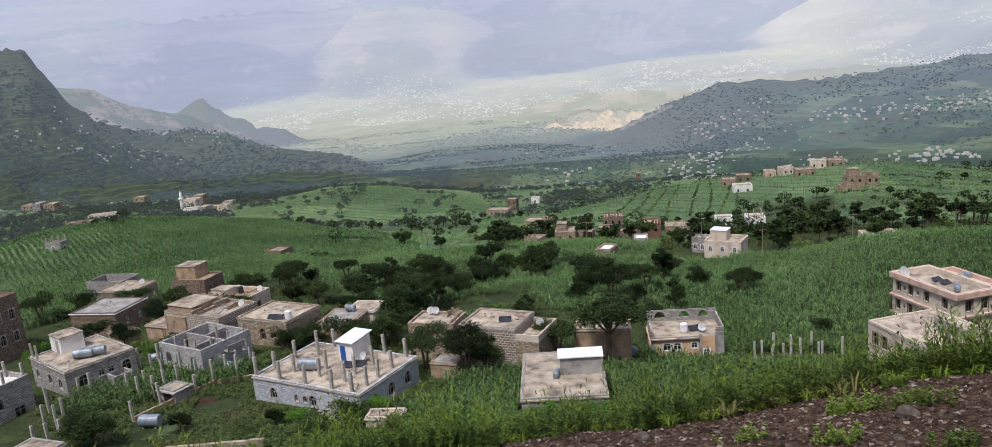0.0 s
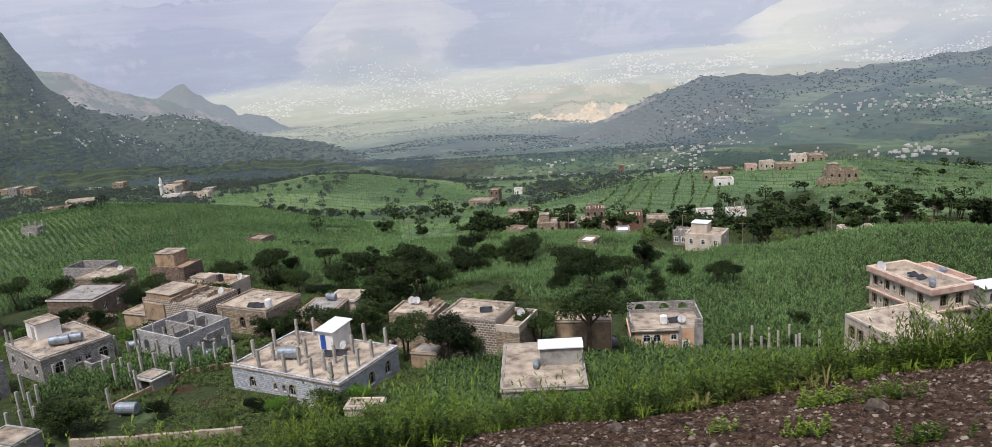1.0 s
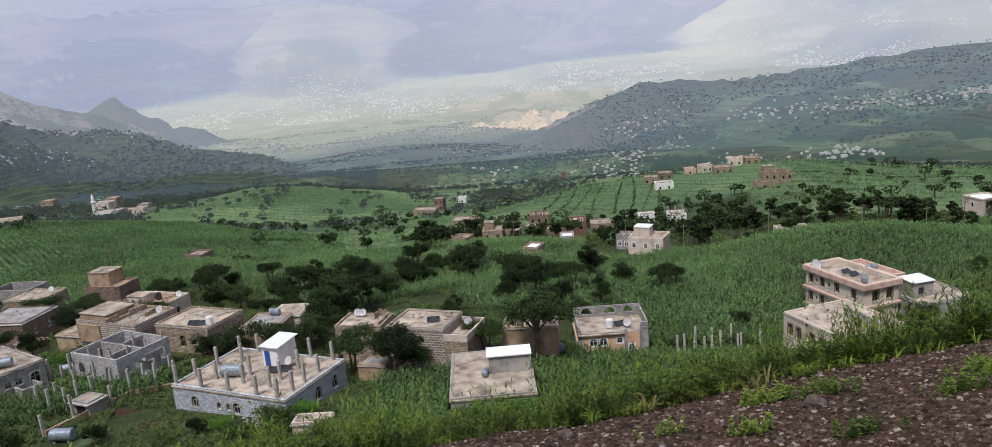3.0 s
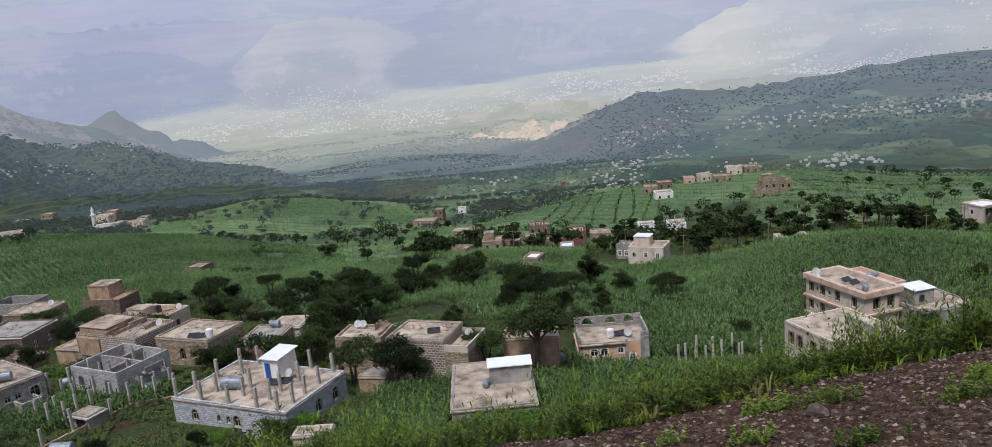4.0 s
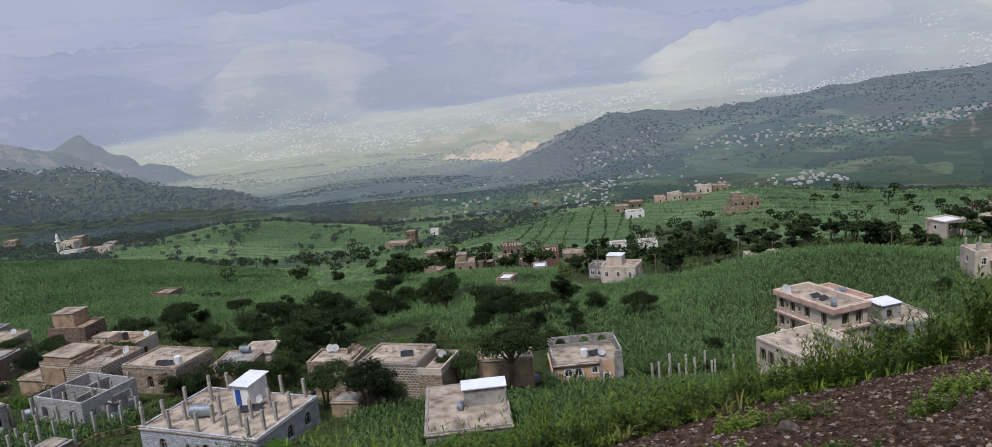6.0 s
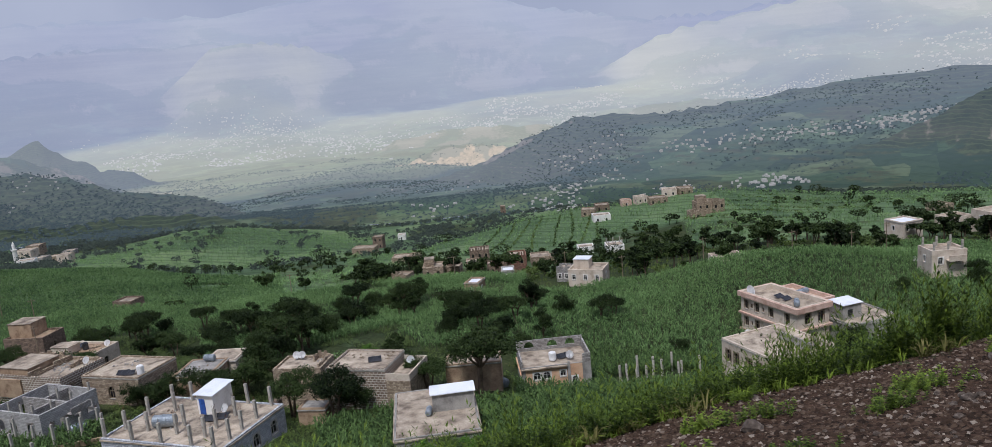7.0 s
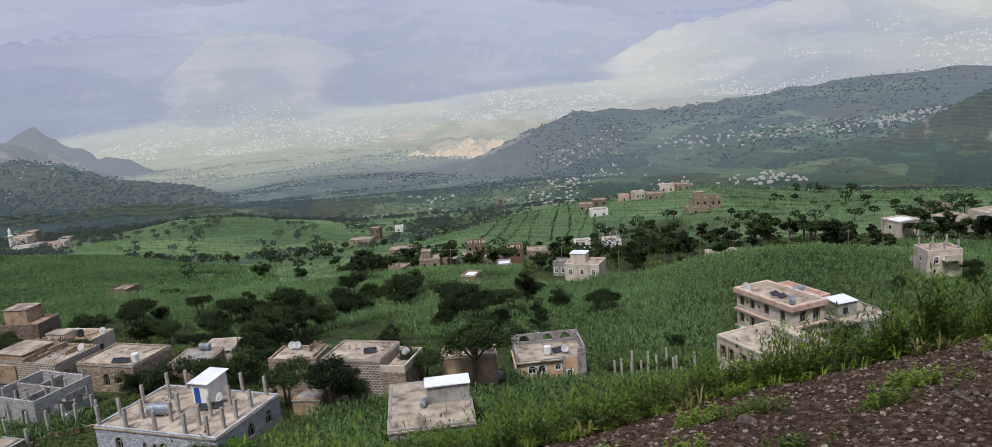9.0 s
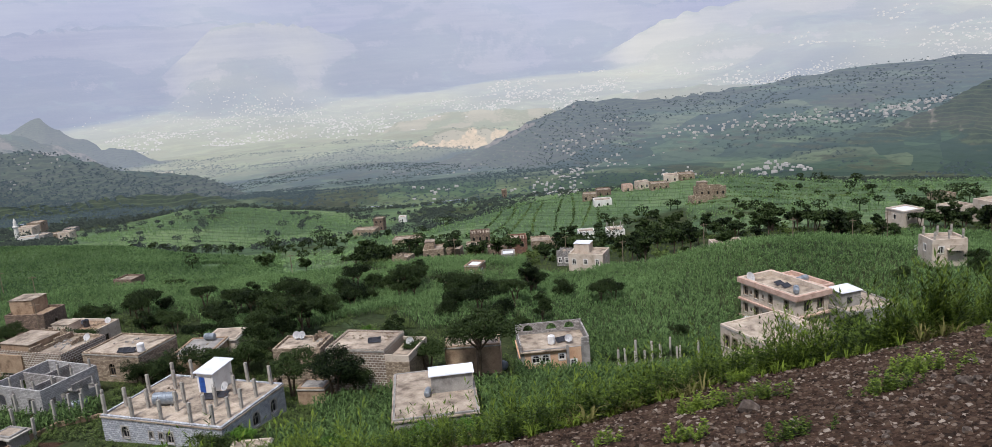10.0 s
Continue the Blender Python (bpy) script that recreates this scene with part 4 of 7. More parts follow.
def solar_panel(x, y, z, yaw):
    sp = thing("solar_panel", pose(x, y, z, 0, 0, yaw), "dark blue solar panel on a low tilted frame", "solar panel", "solar panels")
    bm = bmesh.new()
    box(bm, -0.85, -0.5, 0.0, 0.85, 0.5, 0.04, pose(0, 0, 0.35, 22, 0, 0))
    part("panel", bm, GLASS, sp)
    for s in (-0.7, 0.7):
        for ly, top in ((0.4, 0.48), (-0.4, 0.18)):
            bm = bmesh.new()
            tube(bm, (s, ly, 0), (s, ly, top), 0.025, 0.025, 6)
            part("leg", bm, STEEL, sp)


def on(x, y, yaw, lx, ly):
    a = radians(yaw)
    return x + lx * math.cos(a) - ly * math.sin(a), y + lx * math.sin(a) + ly * math.cos(a)


def pile(x, y, z, n, spread, seed, label, mat=ROCK, name="rubble_heap", size=0.3):
    """Loose rubble lying together, one heap."""
    rng = random.Random(seed)
    bm = bmesh.new()
    for _ in range(n):
        m4 = pose(rng.gauss(0, spread), rng.gauss(0, spread), rng.uniform(0, size * 0.5), rng.uniform(0, 40), rng.uniform(0, 40), rng.uniform(0, 360))
        s = size * rng.uniform(0.3, 1)
        box(bm, -s, -s * 0.6, -s * 0.4, s, s * 0.6, s * 0.4, m4)
    tagged(part(name, bm, mat, None, label, pose(x, y, z)), category="rubble", kind="stuff")


# grey-block bungalow with the white stair house
B = (-59.1, 103.5, ground_at(-59.1, 103.5) - 0.1, -40.0)
bung = house("house", *B, 11.1, 9.4, 4.1, BLOCK_GREY, "one-storey grey block house with tan roof and white stair room", parapet=0.12, slab=0.12, slab_mat=CONCRETE, frame=COLUMN,
             windows=[("S", 2.0, 1.4, 1.0, 1.2, True), ("S", 6.0, 1.3, 1.1, 1.4, True), ("S", 9.2, 1.3, 1.1, 1.4, True), ("E", 2.2, 1.2, 1.3, 1.6, True),
                      ("E", 4.6, 1.8, 0.8, 0.8, False), ("E", 5.9, 1.8, 0.8, 0.8, False), ("E", 8.0, 1.2, 1.3, 1.6, True)])
sb = roof_box(bung, "stair_room", -3.6, -0.2, 3.98, 3.4, 3.2, 2.3, WHITE, "white painted stair room")
bm = bmesh.new()
box(bm, 0.1, -1.66, 0.05, 1.0, -1.6, 1.9)
part("door", bm, CONCRETE_GREY, sb)
for lx, ly, q in ((2.6, -0.8, 52), (3.3, 0.6, 52)):
    water_tank(*on(B[0], B[1], B[3], lx, ly), B[2] + 3.98, B[3] + q, 0.62, 2.6)
columns(bung, [(-5.3, -4.4), (-3.2, -4.5)], 3.98, 0.25, 2.1, 3)

# the pale stone house with unbuilt storey columns
C = (-21.7, 92.0, ground_at(-21.7, 92.0) - 0.1, -30.0)
colh = house("house", *C, 16.9, 11.6, 3.6, BLOCK_BLUE, "long pale cut-stone house with bare roof columns and tan roof", parapet=0.14, slab=0.1, slab_mat=CONCRETE, frame=COLUMN,
             windows=[("S", 3.3, 1.0, 1.0, 1.4, True), ("S", 7.0, 1.2, 0.6, 0.9, True), ("S", 8.4, 1.2, 0.6, 0.9, True), ("S", 9.6, 0.9, 1.0, 1.4, True), ("S", 14.2, 0.9, 1.1, 1.5, True),
                      ("E", 2.6, 0.9, 1.2, 1.6, True), ("E", 5.8, 0.9, 1.2, 1.6, True), ("E", 9.2, 0.9, 1.2, 1.6, True)])
columns(colh, [(-8.1, -5.4), (-4.0, -5.5), (0.1, -5.5), (4.2, -5.5), (7.1, -5.4), (-7.2, -3.1), (-4.0, -3.0), (0.2, -3.1), (4.3, -3.3), (7.6, -3.3), (-0.5, -1.0), (4.1, -1.1),
               (7.5, -1.0), (-7.2, 0.6), (-4.6, 2.2), (4.2, 2.2), (7.4, 1.9), (-6.6, 4.2), (-4.7, 5.4), (3.6, 5.5), (7.1, 5.3), (-1.2, 5.5)], 3.46, 0.34, 2.5, 7)
rb = roof_box(colh, "roof_room", 0.3, 3.7, 3.46, 2.3, 3.6, 2.5, WHITE, "white painted roof room", WHITE_SHEET, tilt=0.35, lip=0.3)
bm = bmesh.new()
box(bm, -0.85, -1.85, 0.02, -0.05, -1.802, 1.95)
for k in range(2):
    box(bm, -0.8 + 0.4 * k, -1.87, 0.1, -0.46 + 0.4 * k, -1.851, 1.85)
part("door", bm, BLUE_PAINT, rb, "bright blue metal door")
water_tank(*on(C[0], C[1], C[3], -2.5, -1.9), C[2] + 3.46, C[3] + 18, 0.72, 2.7)
for lx, ly in ((1.9, 0.5), (3.0, 1.2)):
    solar_panel(*on(C[0], C[1], C[3], lx, ly), C[2] + 3.46, C[3] + 15)
dish(*on(C[0], C[1], C[3], 2.6, 2.6), C[2] + 3.46, C[3] - 10)
pile(*on(C[0], C[1], C[3], 4.5, -7.0), ground_at(*on(C[0], C[1], C[3], 4.5, -7.0)), 60, 1.3, 4, "grey heap of broken blocks and boards", CONCRETE_GREY)

# unfinished grey shell without a roof
U = (-43.7, 108.1, ground_at(-43.7, 108.1) - 0.1, -33.0)
unf = house("house", *U, 9.3, 8.6, 3.9, BLOCK_PALE, "roofless unfinished grey block house with arched openings", frame=CONCRETE_GREY, t=0.25, roof=CONCRETE_GREY, open_top=True,
            windows=[("S", 1.9, 1.1, 1.1, 1.6, True), ("S", 4.2, 1.1, 1.1, 1.6, True), ("S", 7.4, 0.1, 1.2, 2.5, True), ("E", 1.6, 1.4, 0.7, 0.9, False), ("E", 3.0, 1.4, 0.7, 0.9, False),
                     ("E", 5.1, 1.6, 0.9, 0.9, True), ("E", 7.3, 1.1, 1.1, 1.8, True), ("N", 2.5, 1.1, 1.1, 1.6, True), ("N", 6.2, 1.1, 1.1, 1.6, True), ("W", 4.2, 1.1, 1.1, 1.6, True)])
for x0, y0, x1, y1 in ((-4.4, 0.2, 4.4, 0.45), (-0.6, 0.46, -0.35, 4.0), (1.6, -4.0, 1.85, 0.19)):
    bm = bmesh.new()
    box(bm, x0, y0, 0.12, x1, y1, 3.7)
    part("inner_wall", bm, BLOCK_GREY, unf)
columns(unf, [(-1.2, -3.9), (1.0, -3.9), (3.0, -3.8), (4.1, -2.0), (4.2, 0.8), (4.2, 3.6), (1.0, 1.4)], 3.3, 0.26, 1.7, 9)
bm = bmesh.new()
box(bm, 4.66, -0.6, 2.3, 5.6, 2.4, 2.45)
box(bm, 5.48, -0.6, 2.45, 5.6, 2.4, 3.2)
part("balcony", bm, BLOCK_GREY, unf)

# stone house with mud-rendered front, and its neighbours
S4 = (-47.4, 121.8, ground_at(-47.4, 121.8) - 0.2, -30.0)
st = house("house", *S4, 12.6, 8.0, 5.6, STONE_POINTED, "old tan stone house with a patched mud roof", parapet=0.5, frame=WOOD,
           windows=[("S", 2.0, 3.0, 0.6, 0.9, True), ("S", 9.4, 2.6, 0.9, 1.4, True), ("E", 1.6, 2.6, 0.8, 1.4, True), ("E", 3.9, 2.6, 0.8, 1.4, True), ("E", 6.2, 2.6, 0.8, 1.4, True)])
roof_box(st, "upper_room", -3.0, -0.8, 5.12, 5.6, 5.4, 1.3, MUD, "mud-rendered upper room", CONCRETE)
bm = bmesh.new()
box(bm, -5.9, -4.25, 2.2, -1.2, -4.003, 5.0)
part("render_patch", bm, MUD, st, "worn ochre render")
for x0, y0, x1, y1, q in ((-6.3, 3.7, -0.5, 4.0, 1.1), (0.2, -4.0, 0.5, 3.6, 0.9), (0.51, 3.7, 6.3, 4.0, 0.5), (3.4, 0.4, 3.65, 3.69, 0.7)):
    rng = random.Random(int(x0 * 10))
    n = 7
    for k in range(n):
        bm = bmesh.new()
        a, b = k / n, (k + 1) / n
        along = abs(x1 - x0) > abs(y1 - y0)
        box(bm, x0 + (x1 - x0) * a if along else x0, y0 if along else y0 + (y1 - y0) * a, 5.13, x0 + (x1 - x0) * b - 0.004 if along else x1, y1 if along else y0 + (y1 - y0) * b - 0.004, 5.13 + q * rng.uniform(0.5, 1.15))
        part("broken_parapet", bm, STONE_TAN, st)
dish(*on(S4[0], S4[1], S4[3], 4.9, 2.2), S4[2] + 5.1, -20)
pile(*on(S4[0], S4[1], S4[3], 2.5, 0.5), S4[2] + 5.1, 40, 1.1, 11, "loose stones and scraps lying on the roof", CONCRETE_GREY, "roof_rubble", 0.22)
F5 = (-35.3, 117.6, ground_at(-35.3, 117.6) - 0.2, -28.0)
f5 = house("house", *F5, 9.9, 8.0, 4.9, STONE_TAN, "tan stone house with flat brown roof and white tank", parapet=0.2, frame=WOOD, slab=0.06,
           windows=[("S", 5.0, 1.6, 1.0, 1.8, True), ("E", 5.4, 1.8, 0.9, 1.6, True)])
water_tank(*on(F5[0], F5[1], F5[3], 4.1, -2.3), F5[2] + 4.7, 0, 0.5, 1.35, PLASTIC_WHITE, "white plastic upright water tank", True)
for q in (1.4, 2.4):
    solar_panel(*on(F5[0], F5[1], F5[3], q, -2.7), F5[2] + 4.7, F5[3] + 20)
S6 = (-49.3, 140.6, ground_at(-49.3, 140.6) - 0.2, -25.0)
s6 = house("house", *S6, 9.8, 6.6, 5.0, PLASTER, "weathered plaster house with cluttered reddish roof", parapet=0.4, frame=WOOD,
           windows=[("S", 2.0, 2.2, 0.9, 1.2, False), ("S", 6.0, 2.2, 0.9, 1.2, False), ("E", 3.3, 2.2, 0.9, 1.3, False)], roof=MUD)
roof_box(s6, "roof_room", -2.0, -1.2, 4.62, 3.6, 2.6, 1.3, PLASTER)
water_tank(*on(S6[0], S6[1], S6[3], 0.8, 0.2), S6[2] + 4.62, 0, 0.5, 1.3, GLASS, "black plastic upright water tank", True)
for q in (-3.4, -1.6):
    solar_panel(*on(S6[0], S6[1], S6[3], q + 0.6, 1.4), S6[2] + 4.62, -40)
dish(*on(S6[0], S6[1], S6[3], 4.2, 1.6), S6[2] + 4.62, -10)
B17 = (-25.5, 116.6, ground_at(-25.5, 116.6) - 0.1, -15.0)
b17 = house("house", *B17, 5.6, 7.4, 3.6, MUD, "low brown mud house with a rough slab roof", parapet=0.12, slab=0.2, roof=CONCRETE_GREY, doors=[("E", 2.6, 1.0, 2.0, WOOD)])
house("shed", -22.5, 122.0, ground_at(-22.5, 122.0), -15.0, 5.0, 5.0, 3.6, PLASTER, "small plastered shed with a stained concrete roof", parapet=0.1, slab=0.2,
      doors=[("S", 1.8, 1.0, 2.0, BLUE_PAINT)])
water_tank(*on(B17[0], B17[1], B17[3], 0.5, 2.6), B17[2] + 3.5, -20, 0.5, 1.7)
W8 = (-73.9, 141.6, ground_at(-73.9, 141.6) - 0.2, -14.0)
house("house", *W8, 9.6, 9.0, 4.8, STONE_BROWN, "brown stone house with a whitewashed roof edge", parapet=0.2, slab=0.15, roof=CONCRETE_GREY, slab_mat=WHITE,
      windows=[("E", 3.0, 1.8, 0.9, 1.3, False), ("E", 6.5, 1.8, 0.9, 1.3, False)])
T7 = (-62.1, 155.5, ground_at(-62.1, 155.5) - 0.2, -18.0)
t7 = house("house", *T7, 8.0, 6.0, 5.2, STONE_BROWN, "brown stone tower house of two heights", parapet=0.4, windows=[("S", 2.0, 2.4, 0.8, 1.2, True), ("E", 3.0, 2.4, 0.8, 1.2, True)], frame=WOOD, roof=MUD)
roof_box(t7, "upper_storey", -1.6, 0.8, 4.82, 4.6, 4.2, 2.6, MUD, "mud-rendered upper storey")
R9 = (-84.2, 165.4, ground_at(-84.2, 165.4) - 0.2, -15.0)
house("house", *R9, 9.0, 6.0, 5.0, BLOCK_GREY, "half-built grey block house with broken parapets", frame=CONCRETE_GREY, open_top=True, roof=CONCRETE_GREY,
      windows=[("S", 2.4, 1.4, 1.0, 1.4, False), ("S", 6.0, 1.4, 1.0, 1.4, False), ("E", 3.0, 1.4, 1.0, 1.4, False)])
R9b = (-78.0, 158.5, ground_at(-78.0, 158.5) - 0.2, -15.0)
house("house", *R9b, 8.5, 7.5, 4.2, STONE_TAN, "low tan stone house with bare concrete roof", parapet=0.15, slab=0.1, windows=[("S", 3.0, 1.6, 0.9, 1.2, False), ("E", 3.6, 1.6, 0.9, 1.2, False)])
dish(*on(R9b[0], R9b[1], R9b[3], 3.0, 1.0), R9b[2] + 4.1, 0)
# tall brown house and grey ruin at the village's near corner
L18 = (-91.5, 128.5, ground_at(-91.5, 128.5) - 0.2, -20.0)
house("house", *L18, 11.5, 11.0, 11.5, STONE_BROWN, "tall brown stone house with arched windows", parapet=0.8, frame=COLUMN,
      windows=[(s, a, z0, 1.0, 1.8, True) for s in "SE" for a in (1.6, 4.2, 6.8, 9.4) for z0 in (3.2, 7.2)])
L19 = (-66.5, 93.0, ground_at(-66.5, 93.0) - 0.2, -25.0)
l19 = house("house", *L19, 8.6, 7.0, 5.2, BLOCK_GREY, "unfinished grey block house with whitewashed roof", parapet=0.6, frame=CONCRETE_GREY, roof=WHITE,
            windows=[("S", 2.4, 2.0, 1.2, 1.4, True), ("S", 5.8, 0.4, 1.8, 1.4, False), ("E", 2.4, 2.2, 1.3, 1.6, True), ("E", 5.0, 0.4, 1.4, 1.3, False)])
columns(l19, [(-3.8, -3.0), (-0.6, -3.0), (3.9, -3.0), (3.9, 0.4), (3.9, 3.0), (0.4, 3.0)], 4.6, 0.3, 2.3, 21)
house("shed", -65.5, 128.5, ground_at(-65.5, 128.5), -25.0, 4.0, 3.0, 2.4, MUD, "small brown mud hut with a flat roof", parapet=0.1, slab=0.15)
house("shed", -56.5, 125.5, ground_at(-56.5, 125.5), -25.0, 5.5, 4.0, 3.0, MUD, "low mud shed with a tan roof", parapet=0.1, slab=0.15)

# peach house in the maize
P = (24.5, 101.9, ground_at(24.5, 101.9) - 0.64, -7.0)
pe = house("house", *P, 9.6, 6.8, 4.25, CONCRETE_GREY, "peach-fronted concrete house with open arched roof parapet", parapet=0.12, t=0.22, slab=0.0, frame=WHITE,
           windows=[("S", 2.1, 2.3, 1.05, 1.1, True), ("S", 3.45, 2.3, 1.05, 1.1, True), ("S", 5.7, 2.5, 0.8, 0.9, True), ("S", 7.3, 1.3, 0.8, 1.1, True)])


def parapet_wall(hs, at, length, h, holes, mat):
    """A parapet with openings through it, each under a round head."""
    bm = bmesh.new()
    us = sorted({0.0, length, *[q + s * 0.75 for q in holes for s in (-1, 1)]})
    for a0, a1 in zip(us, us[1:]):
        hole = any(abs((a0 + a1) / 2 - q) < 0.7 for q in holes)
        for z0, z1 in (((0, 0.35), (h - 0.2, h)) if hole else ((0, h),)):
            box(bm, a0, -0.11, z0, a1, 0.11, z1)
    bmesh.ops.remove_doubles(bm, verts=bm.verts, dist=0.0005)
    w = part("parapet", bm, mat, hs, "bare block roof parapet", at)
    for q in holes:
        bm = bmesh.new()
        n = 8
        pts = [(q - 0.75 * math.cos(math.pi * k / n), 0.35 + (h - 0.56) * math.sin(math.pi * k / n)) for k in range(n + 1)]
        for (x0, z0), (x1, z1) in zip(pts, pts[1:]):
            for yy in (-0.1, 0.1):
                bm.faces.new([bm.verts.new(c) for c in ((x0, yy, z0), (x1, yy, z1), (x1, yy, h - 0.2), (x0, yy, h - 0.2))])
            bm.faces.new([bm.verts.new(c) for c in ((x0, -0.1, z0), (x1, -0.1, z1), (x1, 0.1, z1), (x0, 0.1, z0))])
        bmesh.ops.remove_doubles(bm, verts=bm.verts, dist=0.0005)
        part("arch", bm, mat, w)


parapet_wall(pe, pose(-4.8, 3.28, 4.254), 9.6, 1.5, (1.8, 5.2, 7.8), BLOCK_GREY)
parapet_wall(pe, pose(-4.68, -3.3, 4.254, 0, 0, 90), 6.4, 1.0, (), BLOCK_GREY)
parapet_wall(pe, pose(4.68, -3.3, 4.254, 0, 0, 90), 6.4, 1.3, (), BLOCK_GREY)
parapet_wall(pe, pose(3.7, -3.28, 4.254), 0.98, 1.2, (), BLOCK_GREY)
for n, x0, x1, z0, z1, mt in (("render_panel", -4.25, 1.5, 0.2, 3.95, PEACH), ("render_panel", 1.95, 3.6, 0.2, 4.2, PEACH)):
    bm = bmesh.new()
    cuts = [(-4.8 + a, s, ww, wh) for _, a, s, ww, wh, _ in [("S", 2.1, 2.3, 1.3, 1.25, 1), ("S", 3.45, 2.3, 1.3, 1.25, 1), ("S", 5.7, 2.5, 1.05, 1.05, 1), ("S", 7.3, 1.3, 1.05, 1.25, 1)]]
    us = sorted({x0, x1, *[min(max(c[0] + s * c[2] / 2, x0), x1) for c in cuts for s in (-1, 1)]})
    zs = sorted({z0, z1, *[min(max(q, z0), z1) for c in cuts for q in (c[1], c[1] + c[3])]})
    for a0, a1 in zip(us, us[1:]):
        for b0, b1 in zip(zs, zs[1:]):
            if not any(abs((a0 + a1) / 2 - c[0]) < c[2] / 2 and c[1] < (b0 + b1) / 2 < c[1] + c[3] for c in cuts):
                box(bm, a0, -3.43, b0, a1, -3.403, b1)
    bmesh.ops.remove_doubles(bm, verts=bm.verts, dist=0.0005)
    part(n, bm, mt, pe, "peach rendered panel")
for a in (-4.45, 1.72, 3.8):
    bm = bmesh.new()
    box(bm, a - 0.16, -3.5, 0, a + 0.16, -3.404, 4.6 if a > 0 else 4.3)
    part("pilaster", bm, CONCRETE_GREY, pe)
bm = bmesh.new()
box(bm, -4.9, -3.75, 4.0, 1.5, -3.404, 4.14)
box(bm, -4.9, -3.6, 0.95, 1.5, -3.404, 1.1)
part("ledge", bm, CONCRETE, pe)
bm = bmesh.new()
box(bm, -5.0, -3.4, 3.2, -4.81, 3.4, 3.4)
box(bm, -5.2, -3.4, 0.4, -4.81, 3.4, 0.6)
part("side_ledge", bm, PEACH, pe)
water_tank(*on(P[0], P[1], P[3], -0.2, -1.4), P[2] + 4.15, 0, 0.5, 1.3, PLASTIC_WHITE, "white plastic upright water tank", True)
solar_panel(*on(P[0], P[1], P[3], 1.3, -0.8), P[2] + 4.15, 10)
dish(*on(P[0], P[1], P[3], 2.2, -1.6), P[2] + 4.15, -15)
water_tank(16.6, 99.0, ground_at(16.6, 99.0), -60, 0.6, 1.7)

# low concrete house just below the bank, with its stair room
D = (5.7, 79.4, ground_at(5.7, 79.4) - 0.1, -4.5)
sh = house("house", *D, 8.8, 11.9, 4.1, CONCRETE_GREY, "low concrete house with wide tan roof and stair room", parapet=0.05, slab=0.14, slab_mat=CONCRETE, t=0.2, windows=[("S", 2.0, 1.4, 1.0, 1.2, False), ("S", 5.4, 1.4, 1.0, 1.2, False)])
sr = roof_box(sh, "stair_room", 2.0, 0.4, 4.0, 4.5, 2.0, 2.0, CONCRETE_GREY, "bare concrete stair room", WHITE_SHEET, lip=0.2, tilt=0.12)
water_tank(*on(D[0], D[1], D[3], -0.7, -0.9), D[2] + 4.0, 78, 0.34, 1.5)
water_tank(*on(D[0], D[1], D[3], 0.5, 1.9), D[2] + 4.0, 0, 0.42, 1.2, STEEL, "small grey steel upright water tank", True)
bm = bmesh.new()
for k in range(6):
    tube(bm, (-4.1, -5 + 1.9 * k, 4.0), (-4.1, -5 + 1.9 * k, 4.45), 0.02, 0.02, 5)
    tube(bm, (-3.8 + 1.5 * k, -5.6, 4.0), (-3.8 + 1.5 * k, -5.6, 4.4), 0.02, 0.02, 5)
tagged(part("rebar", bm, REBAR, sh), kind="stuff")

# tan stone houses behind it
T14 = (-1.2, 100.1, ground_at(-1.2, 100.1) - 0.2, -26.0)
ta = house("house", *T14, 8.2, 6.8, 6.2, STONE_POINTED, "tan stone house with pale roof and lower terrace", parapet=0.25, slab=0.06, frame=WOOD,
           windows=[("S", 3.6, 3.4, 0.6, 0.8, False), ("E", 2.0, 3.0, 0.6, 0.8, False)])
bm = bmesh.new()
box(bm, 4.105, -3.4, -0.5, 7.4, 3.2, 4.6)
te = part("terrace", bm, STONE_TAN, ta, "lower stone terrace")
bm = bmesh.new()
for x0, y0, x1, y1 in ((4.11, -3.4, 7.4, -3.2), (7.2, -3.19, 7.4, 3.2), (4.11, 3.0, 7.19, 3.2)):
    box(bm, x0, y0, 4.605, x1, y1, 5.5)
part("parapet", bm, PLASTER, te)
bm = bmesh.new()
box(bm, 4.2, -3.15, 4.604, 7.15, 2.95, 4.64)
part("terrace_floor", bm, CONCRETE, te)
dish(*on(T14[0], T14[1], T14[3], 5.6, 1.8), T14[2] + 4.64, -15)
solar_panel(*on(T14[0], T14[1], T14[3], 1.5, -0.4), T14[2] + 5.95, -5)
H15 = (-9.9, 108.6, ground_at(-9.9, 108.6) - 0.2, -20.0)
ho = house("house", *H15, 7.0, 5.2, 6.0, STONE_TAN, "small tan stone house with ruined yard walls", parapet=0.3, frame=WOOD, windows=[("S", 2.2, 3.6, 0.8, 1.2, True), ("S", 1.0, 2.2, 0.4, 0.6, False), ("E", 2.5, 3.4, 0.7, 1.0, False)])
